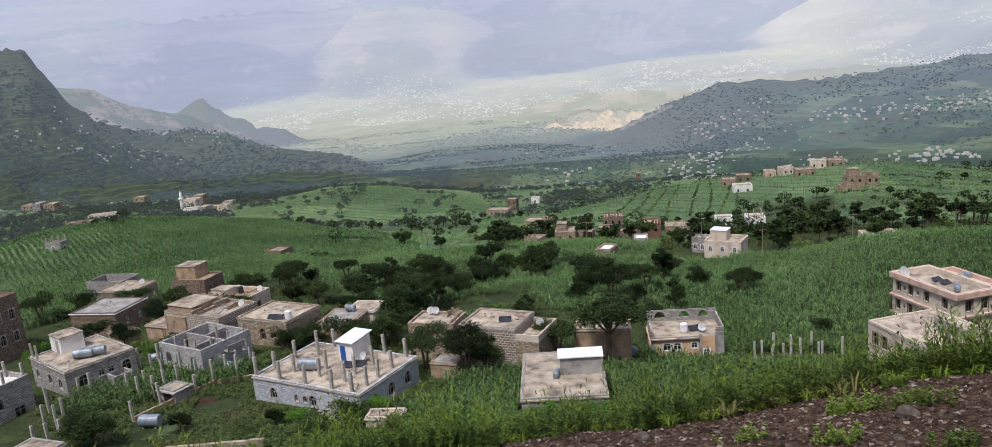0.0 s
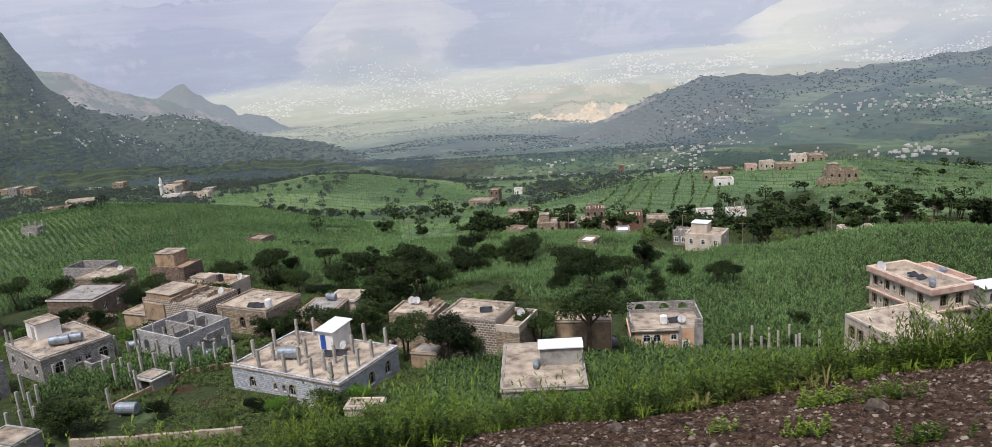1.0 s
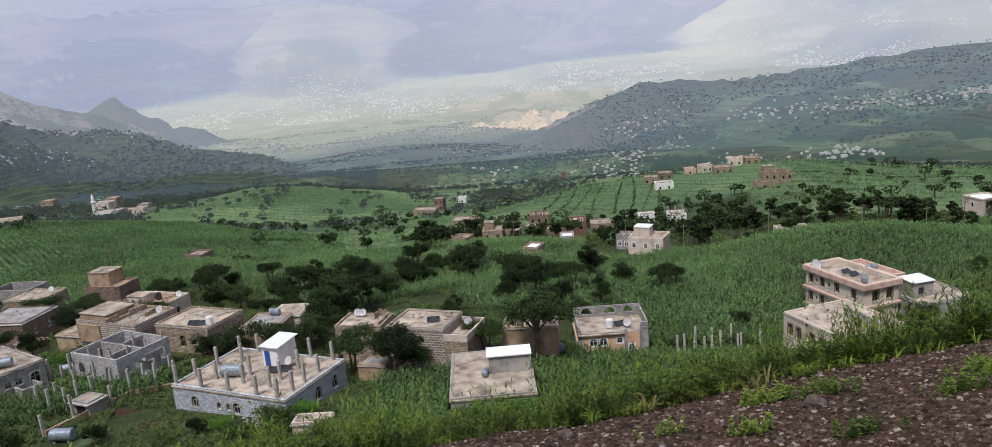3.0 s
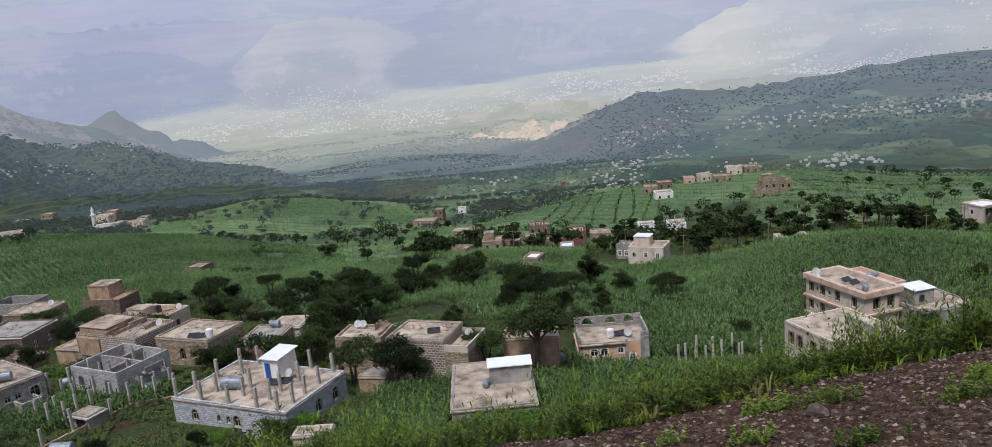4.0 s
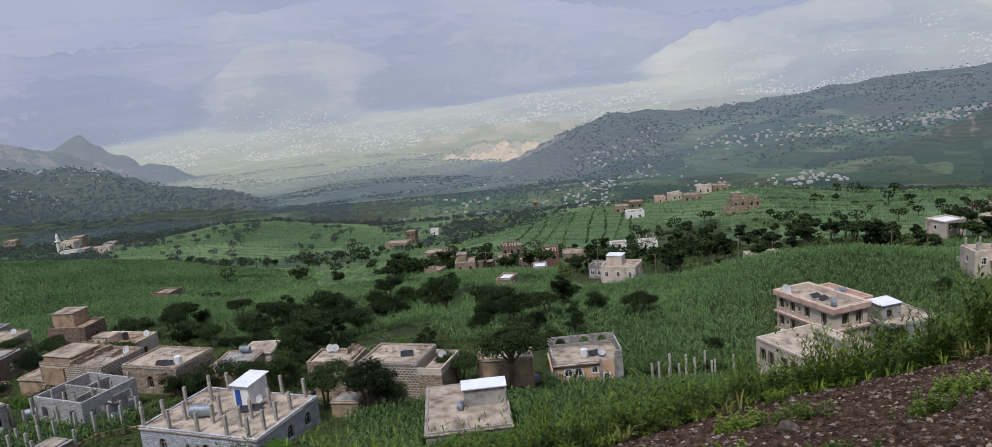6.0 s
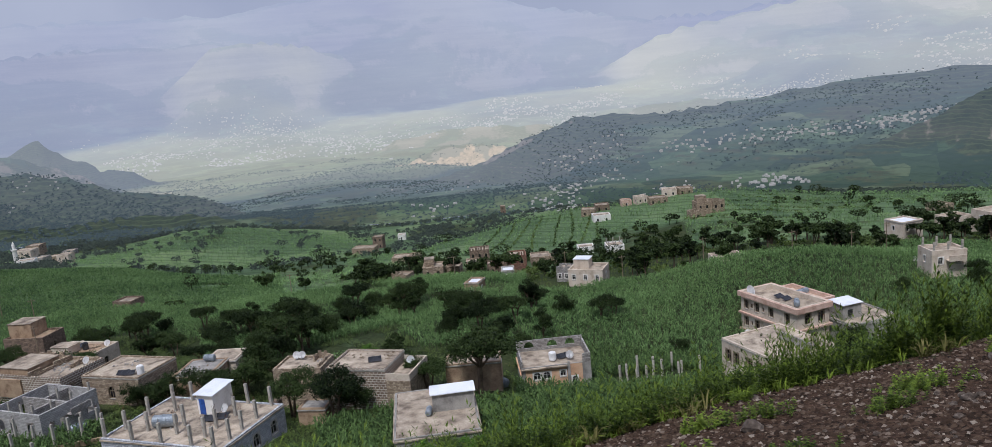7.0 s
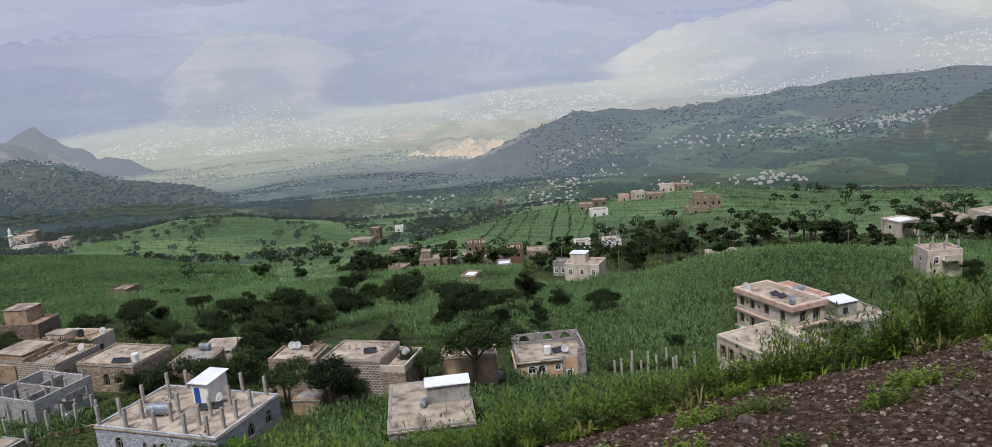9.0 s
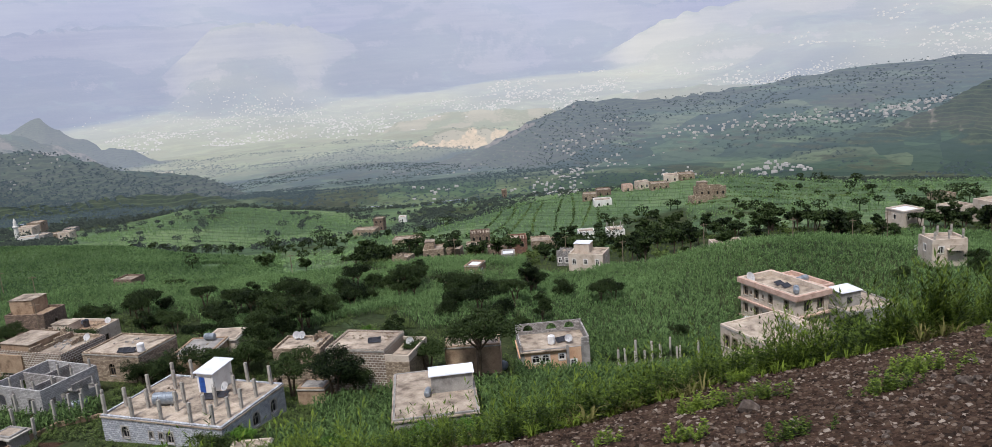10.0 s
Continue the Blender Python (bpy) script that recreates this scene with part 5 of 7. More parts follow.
for x0, y0, x1, y1, q in ((1.2, 0.6, 1.45, 2.3, 0.9), (1.46, 2.05, 3.2, 2.3, 1.1), (3.0, -2.3, 3.25, 2.04, 0.8)):
    for k in range(4):
        bm = bmesh.new()
        a, b, along = k / 4, (k + 1) / 4, abs(x1 - x0) > abs(y1 - y0)
        box(bm, x0 + (x1 - x0) * a if along else x0, y0 if along else y0 + (y1 - y0) * a, 5.71, x0 + (x1 - x0) * b - 0.004 if along else x1, y1 if along else y0 + (y1 - y0) * b - 0.004, 5.71 + q * (1.0, 0.7, 0.9, 0.55)[k])
        part("broken_parapet", bm, STONE_TAN, ho)
for q in (-1.6, -0.8):
    dish(*on(H15[0], H15[1], H15[3], q, 1.6), H15[2] + 5.7, -10)
H16 = (13.0, 99.5, ground_at(13.0, 99.5) - 0.1, -12.0)
house("house", *H16, 7.4, 4.2, 4.4, MUD, "tan plastered house shaded by a large tree", parapet=0.15, slab=0.1, doors=[("S", 3.2, 1.1, 2.0, WOOD)])
house("shed", -8.0, 95.4, ground_at(-8.0, 95.4) - 0.1, -20.0, 3.6, 2.8, 2.5, MUD, "small ochre hut with a flat grey roof", parapet=0.08, slab=0.1, roof=CONCRETE_GREY)

# pink-trimmed tower house and the long arched house before it
RL = (52.8, 91.0, 6.0, 12.0)
rl = house("house", *RL, 10.0, 10.7, 4.9, PLASTER, "long cream house with arched windows and flat roof", parapet=0.18, slab=0.06, frame=WOOD,
           windows=[("W", a, 1.9, 1.0, 1.7, True) for a in (1.4, 3.0, 5.6, 7.4, 9.4)])
columns(rl, [(2.0, -4.4), (3.4, -4.6)], 4.7, 0.3, 1.5, 5)
bm = bmesh.new()
box(bm, 0.6, -5.1, 4.73, 0.85, 0.5, 6.0)
part("roof_wall", bm, BLOCK_GREY, rl)
water_tank(45.6, 87.6, ground_at(45.6, 87.6), -70, 0.55, 2.2)
RT = (66.8, 113.2, 0.2, 12.0)
rt = house("house", *RT, 6.6, 12.9, 8.9, PLASTER, "three-storey cream house with pink cornices and arched windows", parapet=0.75, frame=WOOD,
           windows=[("W", a, z0, 0.95, 1.5, True) for a in (1.3, 3.9, 7.2, 10.8) for z0 in (3.0, 6.0)] + [("W", a, z0, 0.5, 0.7, False) for a in (2.6, 5.4) for z0 in (3.4, 6.4)]
           + [("S", 2.2, 5.9, 1.2, 1.7, True), ("S", 4.9, 5.9, 1.2, 1.7, True), ("S", 3.4, 2.6, 1.1, 1.6, True)])
for zc, s, q in ((5.0, 0.35, 0.3), (8.0, 0.4, 0.85), (2.1, 0.25, 0.25)):
    bm = bmesh.new()
    w2, d2 = 3.3, 6.45
    for x0, y0, x1, y1 in ((-w2 - s, -d2 - s, w2 + s, -d2 - 0.003), (-w2 - s, d2 + 0.003, w2 + s, d2 + s), (-w2 - s, -d2 - 0.003, -w2 - 0.003, d2 + 0.003), (w2 + 0.003, -d2 - 0.003, w2 + s, d2 + 0.003)):
        box(bm, x0, y0, zc, x1, y1, zc + q)
    part("cornice", bm, PINK, rt, "pink painted cornice")
bm = bmesh.new()
box(bm, 3.32, -4.0, -0.5, 6.2, 4.6, 7.9)
wing = part("wing", bm, PLASTER, rt)
bm = bmesh.new()
for x0, y0, x1, y1 in ((3.72, -4.4, 6.6, -4.004), (6.204, -4.0, 6.6, 5.0), (3.72, 4.604, 6.2, 5.0)):
    box(bm, x0, y0, 7.4, x1, y1, 8.6)
part("cornice", bm, PINK, wing, "pink painted cornice")
for lx, ly, q, r in ((-0.6, -3.6, 60, 0.45), (4.6, 0.6, 20, 0.5)):
    water_tank(*on(RT[0], RT[1], RT[3], lx, ly), RT[2] + 8.15 if lx < 3 else RT[2] + 7.9, q, r, 2.4)
for ly in (-0.5, 1.2):
    solar_panel(*on(RT[0], RT[1], RT[3], 0.2, ly), RT[2] + 8.15, 20)
dish(*on(RT[0], RT[1], RT[3], -2.3, 5.4), RT[2] + 8.15, 20, 0.9)
water_tank(*on(RT[0], RT[1], RT[3], -4.9, 3.0), ground_at(*on(RT[0], RT[1], RT[3], -4.9, 3.0)), 0, 0.55, 1.5, PLASTIC_WHITE, "white plastic upright water tank", True)
RH = (76.5, 109.5, ground_at(76.5, 109.5) - 0.2, 8.0)
rh = house("house", *RH, 9.5, 10.9, 4.0, CONCRETE_GREY, "low concrete house with a tin-roofed stair room", parapet=0.2, slab=0.08, windows=[("W", 3.0, 1.6, 0.9, 1.2, False)])
q = roof_box(rh, "stair_room", -2.0, -1.0, 3.8, 3.6, 3.0, 2.4, CONCRETE_GREY, "grey rendered stair room", WHITE_SHEET, lip=0.2, tilt=0.2)
bm = bmesh.new()
box(bm, -0.9, -1.56, 0.6, 0.0, -1.502, 1.6)
part("window", bm, GLASS, q)

# farther houses across the fields
FAR = [  # x, y, yaw, w, d, h, wall, windows per side, words
    (103.9, 122.1, -12, 6.3, 5.0, 4.9, PLASTER, 2, "half-built cream house with balcony and roof columns"),
    (139.0, 177.1, 8, 6.7, 6, 5.0, PLASTER, 2, "pale house with a white sheet roof among trees"),
    (160.8, 171.5, 5, 8.0, 6, 6.0, PLASTER, 3, "large cream house with a low parapet"),
    (161.5, 185.6, 5, 7.3, 6, 3.1, PLASTER, 2, "low plaster house among dark trees"),
    (185.9, 220.0, 5, 5.6, 6, 2.1, STONE_TAN, 1, "low stone house behind the trees"),
    (54.1, 180.0, -32, 8.6, 7, 4.5, PLASTER, 3, "pale yellow house with white stair room"),
    (50.6, 188.8, -32, 3.5, 5, 3.7, BLOCK_GREY, 2, "grey block house with broken top walls"),
    (2.0, 379.0, -20, 11.3, 7, 3.3, STONE_TAN, 2, "tan stone house in the trees"),
    (9.6, 402.9, -20, 5.1, 5, 6.5, STONE_BROWN, 2, "tall brown tower house in the trees"),
    (16.0, 301.1, -15, 8.5, 7, 2.4, STONE_TAN, 3, "long tan stone house with flat roof"),
    (20.2, 300.9, -25, 4.0, 6, 1.9, STONE_TAN, 1, "low tan house beside the long stone house"),
    (10.2, 206.8, -30, 4.3, 5, 1.5, STONE_TAN, 1, "low ruined stone house among field trees"),
    (21.1, 234.6, -10, 6.3, 7, 3.4, STONE_TAN, 2, "tan stone house with an upper room"),
    (27.9, 238.9, -20, 4.6, 5, 1.7, STONE_TAN, 1, "low tan house below the upper village"),
    (39.8, 260.8, -10, 6.7, 6.5, 4.6, STONE_BROWN, 3, "old brown house with broken roof walls"),
    (35.4, 244.5, -10, 5.5, 6, 1.6, STONE_TAN, 2, "low stone house below the brown house"),
    (41.1, 235.9, -8, 6.0, 6, 2.7, STONE_BROWN, 2, "ruined brown stone house in the old village"),
    (45.9, 227.4, -10, 5.8, 7, 6.3, STONE_RED, 2, "tall red-brown tower house with broken top"),
    (56.4, 241.0, -10, 6.2, 7, 3.1, STONE_TAN, 3, "pale stone house with flat roof"),
    (60.5, 240.5, -15, 3.3, 5, 2.0, STONE_TAN, 1, "small stone house at the village edge"),
    (38.9, 206.5, -12, 3.4, 5, 1.2, CONCRETE_GREY, 1, "low grey hut with a white sheet roof"),
    (25.6, 179.8, -30, 3.5, 5, 1.3, MUD, 1, "mud hut with a sheet roof"),
    (74.0, 248.2, -10, 5.4, 5, 2.1, WHITE, 2, "low white plaster house"),
    (81.6, 240.6, -10, 5.6, 6, 2.4, WHITE, 2, "unfinished white house with columns"),
    (23.6, 439.4, -10, 4.3, 5, 3.5, WHITE, 1, "small white house among trees"),
    (98.7, 305.5, -10, 7.2, 6, 2.3, WHITE, 2, "low whitewashed house on the hill"),
    (98.0, 320.4, -20, 6.0, 6, 2.9, STONE_TAN, 2, "tan stone house on the hill"),
    (106.1, 326.7, -10, 6.1, 6, 2.2, STONE_BROWN, 2, "brown stone house on the hill"),
    (117.1, 326.2, -10, 4.4, 5, 2.2, PINK, 1, "pink plaster house on the hill"),
    (122.8, 322.9, 5, 4.9, 5, 3.3, PLASTER, 2, "pale two-storey house on the hill"),
    (127.2, 314.3, -10, 7.6, 6, 2.4, STONE_TAN, 3, "long tan house on the hill"),
    (136.1, 322.6, -18, 6.2, 6, 3.1, PLASTER, 2, "two-storey plaster house on the hill"),
    (142.1, 319.9, -10, 6.2, 6, 2.2, STONE_TAN, 2, "tan house near the hill's top"),
    (130.0, 274.8, -5, 7.7, 6, 4.9, STONE_TAN, 3, "ruined stone house with jagged upper walls"),
    (134.0, 272.9, -5, 4.5, 5, 4.4, STONE_TAN, 2, "tall broken stone house on the hill"),
    (124.9, 271.2, -8, 5.8, 5, 1.4, STONE_TAN, 1, "low ruined stone wall house on the hill"),
    (117.0, 618.6, -10, 4.2, 5, 7.1, STONE_BROWN, 1, "far brown tower house across the fields"),
    (86.4, 172.1, -8, 7.4, 4, 1.2, PLASTER, 0, "low pale house behind the maize"),
    (-199.0, 511.7, -10, 10.6, 9, 5.3, PLASTER, 3, "pale mosque hall beside its minaret"),
    (-199.5, 529.1, -10, 8.4, 8, 7.3, STONE_TAN, 2, "pale stone house beside the mosque"),
    (-183.9, 471.5, 5, 9.1, 7, 3.7, WHITE, 2, "small white house below the mosque"),
    (-180.6, 484.0, -20, 6.9, 7, 4.1, BLOCK_GREY, 2, "grey block house below the mosque"),
    (-178.6, 491.6, 8, 7.8, 7, 3.4, STONE_TAN, 2, "low stone house near the mosque"),
    (-159.3, 459.1, -10, 6.5, 7, 5.5, PLASTER, 2, "pale tower house near the mosque"),
    (-175.4, 514.4, -10, 6.5, 7, 2.6, BLOCK_GREY, 1, "grey block house among trees"),
    (-320.7, 541.1, -10, 10.3, 8, 4.5, STONE_TAN, 2, "tan stone house below the hillside"),
    (-303.6, 521.7, -10, 6.3, 8, 6.8, BLOCK_GREY, 2, "grey block house below the hillside"),
    (-293.5, 518.9, -10, 8.0, 8, 5.7, STONE_TAN, 2, "tall tan tower house below the hillside"),
    (-223.8, 443.8, 10, 14.8, 7, 3.2, PLASTER, 3, "long low pale house in the fields"),
    (-215.9, 402.8, 10, 12.3, 6, 2.2, STONE_TAN, 2, "ruined stone house in the fields"),
    (-257.2, 569.7, -10, 8.4, 7, 4.5, STONE_TAN, 2, "tan stone house under dark trees"),
    (-132.5, 231.6, -10, 5.2, 3.5, 1.5, CONCRETE_GREY, 1, "small concrete pump house with columns"),
    (-60.3, 210.1, -25, 5.5, 5, 2.1, STONE_BROWN, 2, "stone hut with a heaped brushwood roof"),
]
for x, y, yaw, w, d, h, wall, n, words in FAR:
    far = math.hypot(x, y) > 300
    h = max(h, 2.6 if n else 1.6)
    wins = [("S", w * (k + 0.5) / n, h - 2.2, 0.9, 1.3, not far) for k in range(n)] + ([("E" if yaw < -15 or x < 30 else "W", d * 0.5, h - 2.2, 0.9, 1.3, not far)] if n else [])
    if h > 6:
        wins += [("S", w * (k + 0.5) / n, h - 5.4, 0.9, 1.4, not far) for k in range(n)]
    f = house("house", x, y, ground_at(x, y) - 0.4, yaw, w, d, h + 0.4, wall, words, parapet=0.4, windows=wins, frame=WOOD if wall in (STONE_TAN, STONE_BROWN, STONE_RED) else WHITE,
              roof=WHITE_SHEET if "sheet" in words else CONCRETE, slab=0.12 if "sheet" in words else 0)
    if "upper" in words or "stair" in words:
        roof_box(f, "stair_room", -w * 0.18, d * 0.1, h, w * 0.45, d * 0.5, 2.3, wall, "", WHITE_SHEET if "white stair" in words else CONCRETE)
    if "columns" in words:
        columns(f, [(-w * 0.4, -d * 0.4), (0, -d * 0.4), (w * 0.4, -d * 0.4), (w * 0.4, d * 0.4), (0, d * 0.4), (-w * 0.4, d * 0.4)], h, 0.3, 2.0, 31)
    if "balcony" in words:
        bm = bmesh.new()
        box(bm, -0.6, -d / 2 - 1.2, 3.4, 2.4, -d / 2 - 0.003, 3.55)
        box(bm, -0.6, -d / 2 - 1.2, 3.55, 2.4, -d / 2 - 1.05, 4.5)
        part("balcony", bm, wall, f)
    if "jagged" in words or "broken" in words or "ruined" in words:
        rng = random.Random(int(x))
        for k in range(7):
            a = -w / 2 + w * k / 7
            bm = bmesh.new()
            box(bm, a, -d / 2 + 0.01, h + 0.4, a + w / 7 * rng.uniform(0.5, 1), -d / 2 + 0.3, h + 0.4 + rng.uniform(0.2, 1.4))
            part("broken_wall", bm, wall, f)
mn = thing("minaret", pose(-195.9, 488.2, ground_at(-195.9, 488.2)), "slender white minaret beside the mosque hall", "minaret")
bm = bmesh.new()
lathe(bm, [(1.3, -1), (1.2, 7), (1.7, 7.2), (1.7, 7.8), (0.95, 7.9), (0.85, 10), (1.0, 10.2), (0.6, 11.2), (0.05, 12.5)], "Z", 10)
part("tower", bm, WHITE, mn)

# clutter left on the roofs
for hx, hy, hz, yaw, lx, ly, n, sd in ((*S6[:2], S6[2] + 4.62, S6[3], 2.0, 1.8, 30, 41), (*S6[:2], S6[2] + 4.62, S6[3], -3.0, 2.0, 24, 42), (*F5[:2], F5[2] + 4.7, F5[3], -1.0, 1.0, 14, 43),
                                       (*T14[:2], T14[2] + 5.95, T14[3], -2.0, 1.5, 18, 44), (*T14[:2], T14[2] + 5.95, T14[3], 2.5, 2.0, 14, 45), (*H15[:2], H15[2] + 5.7, H15[3], 1.6, 0.6, 16, 46),
                                       (*W8[:2], W8[2] + 4.6, W8[3], -1.0, 1.0, 16, 47), (*RL[:2], RL[2] + 4.72, RL[3], -1.5, -2.0, 26, 48), (*B[:2], B[2] + 3.99, B[3], 2.5, -3.2, 12, 49),
                                       (*B17[:2], B17[2] + 3.48, B17[3], 0.5, -1.5, 14, 50), (*R9b[:2], R9b[2] + 4.05, R9b[3], -2.0, 0.5, 14, 51), (*C[:2], C[2] + 3.46, C[3], -5.0, 0.8, 14, 52)):
    pile(*on(hx, hy, yaw, lx, ly), hz, n, 0.9, sd, "scraps of block and board lying on a roof", random.Random(sd).choice((CONCRETE_GREY, WOOD, PLASTER)), "roof_rubble", 0.2)

# free concrete columns of plots not yet built
POSTS = [(-56.4, 96.3), (-55.0, 96.6), (-55.3, 100.9), (-50.0, 96.2), (-47.6, 94.0), (-52.1, 104.8), (-48.1, 97.3), (-45.7, 94.1), (-43.3, 90.4), (-50.1, 104.0), (-45.1, 96.2), (-50.0, 106.4),
         (-47.6, 101.6), (-43.9, 97.6), (-45.1, 101.8), (-40.6, 94.6), (-42.3, 99.6), (-39.4, 98.0), (-38.0, 104.0), (-38.7, 101.0), (-36.7, 99.5), (-36.6, 105.2), (-34.8, 101.3), (-58.0, 91.8),
         (-55.2, 89.8), (-56.0, 87.2), (-53.7, 85.8), (-52.0, 83.3), (-53.9, 81.3), (-51.8, 80.7), (-45.3, 86.9)]
POSTS2 = [(33.3, 99.0), (33.7, 97.3), (36.4, 100.4), (36.7, 97.7), (39.0, 100.9), (38.8, 97.1), (42.7, 99.5), (42.6, 102.9), (37.2, 96.6), (35.0, 97.0), (41.0, 96.6), (45.0, 98.5)]


def post(hgt):
    p = thing("concrete_column", pose(0, 0, 0), "bare grey concrete column standing in green plants", "column", "concrete columns")
    bm = bmesh.new()
    box(bm, -0.15, -0.15, -0.5, 0.15, 0.15, hgt)
    bmesh.ops.bevel(bm, geom=bm.edges[:], offset=0.02, segments=1, affect="EDGES")
    part("shaft", bm, COLUMN, p)
    bm = bmesh.new()
    for a, b in ((-1, -1), (1, -1), (1, 1), (-1, 1)):
        tube(bm, (a * 0.09, b * 0.09, hgt - 0.1), (a * 0.1, b * 0.08, hgt + 0.35 + 0.08 * a), 0.012, 0.012, 5)
    tagged(part("rebar", bm, REBAR, p), kind="stuff")
    return p


FOOT.append((38.5, 98.6, 6.6, 3.0, 6))
rng = random.Random(4)
for spots, low, high in ((POSTS, 2.7, 3.5), (POSTS2, 2.5, 3.4)):
    kinds = [post(q) for q in (low, (low + high) / 2, high)]
    for k, (x, y) in enumerate(spots):
        at = pose(x, y, ground_at(x, y), rng.uniform(-2, 2), rng.uniform(-2, 2), -30 + rng.uniform(-6, 6))
        if k < 3:
            kinds[k].matrix_basis = at
        else:
            copy_thing(kinds[k % 3], at)


def low_wall(pts, h, t, mat, label):
    """A low wall along a line of points on the ground."""
    w = thing("garden_wall", pose(*pts[0], ground_at(*pts[0])), label, "wall")
    for (x0, y0), (x1, y1) in zip(pts, pts[1:]):
        L, a = math.hypot(x1 - x0, y1 - y0), math.degrees(math.atan2(y1 - y0, x1 - x0))
        bm = bmesh.new()
        n = max(1, int(L / 1.5))
        z0 = ground_at(*pts[0])
        rg = random.Random(int(L * 10))
        for k in range(n):
            q = ground_at(x0 + (x1 - x0) * (k + 0.5) / n, y0 + (y1 - y0) * (k + 0.5) / n) - z0
            box(bm, L * k / n, -t / 2, q - 0.4, L * (k + 1) / n - 0.004, t / 2, q + h + rg.uniform(-0.06, 0.06))
        part("wall_run", bm, mat, w, loc=pose(x0 - pts[0][0], y0 - pts[0][1], 0, 0, 0, a))


low_wall([(-45.1, 86.8), (-39.1, 97.9), (-34.7, 99.0), (-31.0, 96.5)], 0.7, 0.3, MUD, "low mud-coloured garden wall of rough blocks")
low_wall([(-45.3, 77.4), (-36.0, 76.8), (-26.6, 76.4)], 0.9, 0.4, CONCRETE, "pale concrete terrace wall in weeds")
low_wall([(-68.0, 147.0), (-58.0, 143.0)], 1.6, 0.35, STONE_TAN, "tan stone yard wall")
low_wall([(-14.5, 103.5), (-12.8, 101.2), (-13.6, 99.0)], 2.6, 0.4, STONE_BROWN, "ruined brown stone yard wall")
low_wall([(33.3, 99.0), (33.7, 97.2), (41.0, 96.5)], 0.25, 0.25, CONCRETE_GREY, "low concrete foundation beam")
low_wall([(112.0, 128.0), (104.0, 129.5)], 0.9, 0.3, WHITE, "low white wall beside a track")
house("shed", -53.4, 101.0, ground_at(-53.4, 101.0) - 0.1, -40, 3.6, 2.6, 1.6, BLOCK_GREY, "small unfinished block stair beside the bungalow", open_top=True, roof=CONCRETE_GREY)
# the shelter's front is a near-black panel in place of shade inside
house("shed", -42.7, 93.4, ground_at(-42.7, 93.4) - 0.1, -30, 2.8, 2.4, 1.9, CONCRETE_GREY, "small concrete pump shelter with a slab roof", parapet=0.06, slab=0.35, doors=[("S", 1.4, 1.6, 1.5, ROOM_SHADE)])
house("shed", -14.0, 79.2, ground_at(-14.0, 79.2) - 0.1, -8, 4.0, 2.2, 1.4, PLASTER, "low pale hut half hidden by bushes", parapet=0.08, slab=0.15)
house("shed", -51.0, 76.8, ground_at(-51.0, 76.8) - 0.1, -22, 5.0, 3.4, 2.6, CONCRETE_GREY, "grey concrete plinth with a rubble-strewn top", parapet=0.1, slab=0.1)
water_tank(-42.4, 85.0, ground_at(-42.4, 85.0), -8, 0.72, 2.6)
water_tank(-51.0, 108.8, ground_at(-51.0, 108.8), 18, 0.6, 2.4)
water_tank(-38.6, 103.4, ground_at(-38.6, 103.4), 18, 0.6, 2.4)


def power_pole(x, y, h):
    p = thing("power_pole", pose(x, y, ground_at(x, y) - 0.3), "thin weathered wooden power pole with a crossarm", "pole", "power poles")
    bm = bmesh.new()
    tube(bm, (0, 0, 0), (0, 0, h), 0.12, 0.08, 8)
    part("pole", bm, WOOD, p)
    bm = bmesh.new()
    box(bm, -0.8, -0.05, h - 0.5, 0.8, 0.05, h - 0.38)
    part("crossarm", bm, WOOD, p)


for x, y, h in ((110.4, 145.8, 8), (104.0, 148.5, 6), (92.0, 152.0, 6), (-60.0, 150.5, 8), (75.0, 160.0, 7), (60.0, 172.0, 7), (24.0, 205.0, 7), (-20, 215, 7), (55.0, 205.0, 7),
                (-75, 190, 7), (-95, 200, 7), (-88, 205, 7)):
    power_pole(x, y, h)


# ---------------------------------------------------------------- plants
RNG = np.random.default_rng(7)


def quads(centres, size, flat=0.4, stretch=1.6, rng=RNG):
    """Small leaf sprays: one bent-off quad at each centre, mostly facing up and out."""
    n = len(centres)
    nrm = rng.normal(size=(n, 3))
    nrm[:, 2] = np.abs(nrm[:, 2]) + flat
    nrm /= np.linalg.norm(nrm, axis=1)[:, None]
    t = np.cross(nrm, rng.normal(size=(n, 3)))
    t /= np.linalg.norm(t, axis=1)[:, None] + 1e-9
    b = np.cross(nrm, t)
    s = (size * rng.uniform(0.6, 1.3, n))[:, None]
    t, b = t * s * stretch / 2, b * s / 2
    v = np.stack([centres - t, centres - b * 0.9 + t * 0.1, centres + t, centres + b * 0.9 - t * 0.1], 1).reshape(-1, 3)
    return v, np.arange(4 * n).reshape(n, 4)


def tris(centres, size, rng=RNG):
    """Small leaf sprays, one triangle each."""
    v, f = quads(centres, size, 0.5, 1.6, rng)
    v = v.reshape(-1, 4, 3)[:, :3].reshape(-1, 3)
    return v, np.arange(len(v)).reshape(-1, 3)


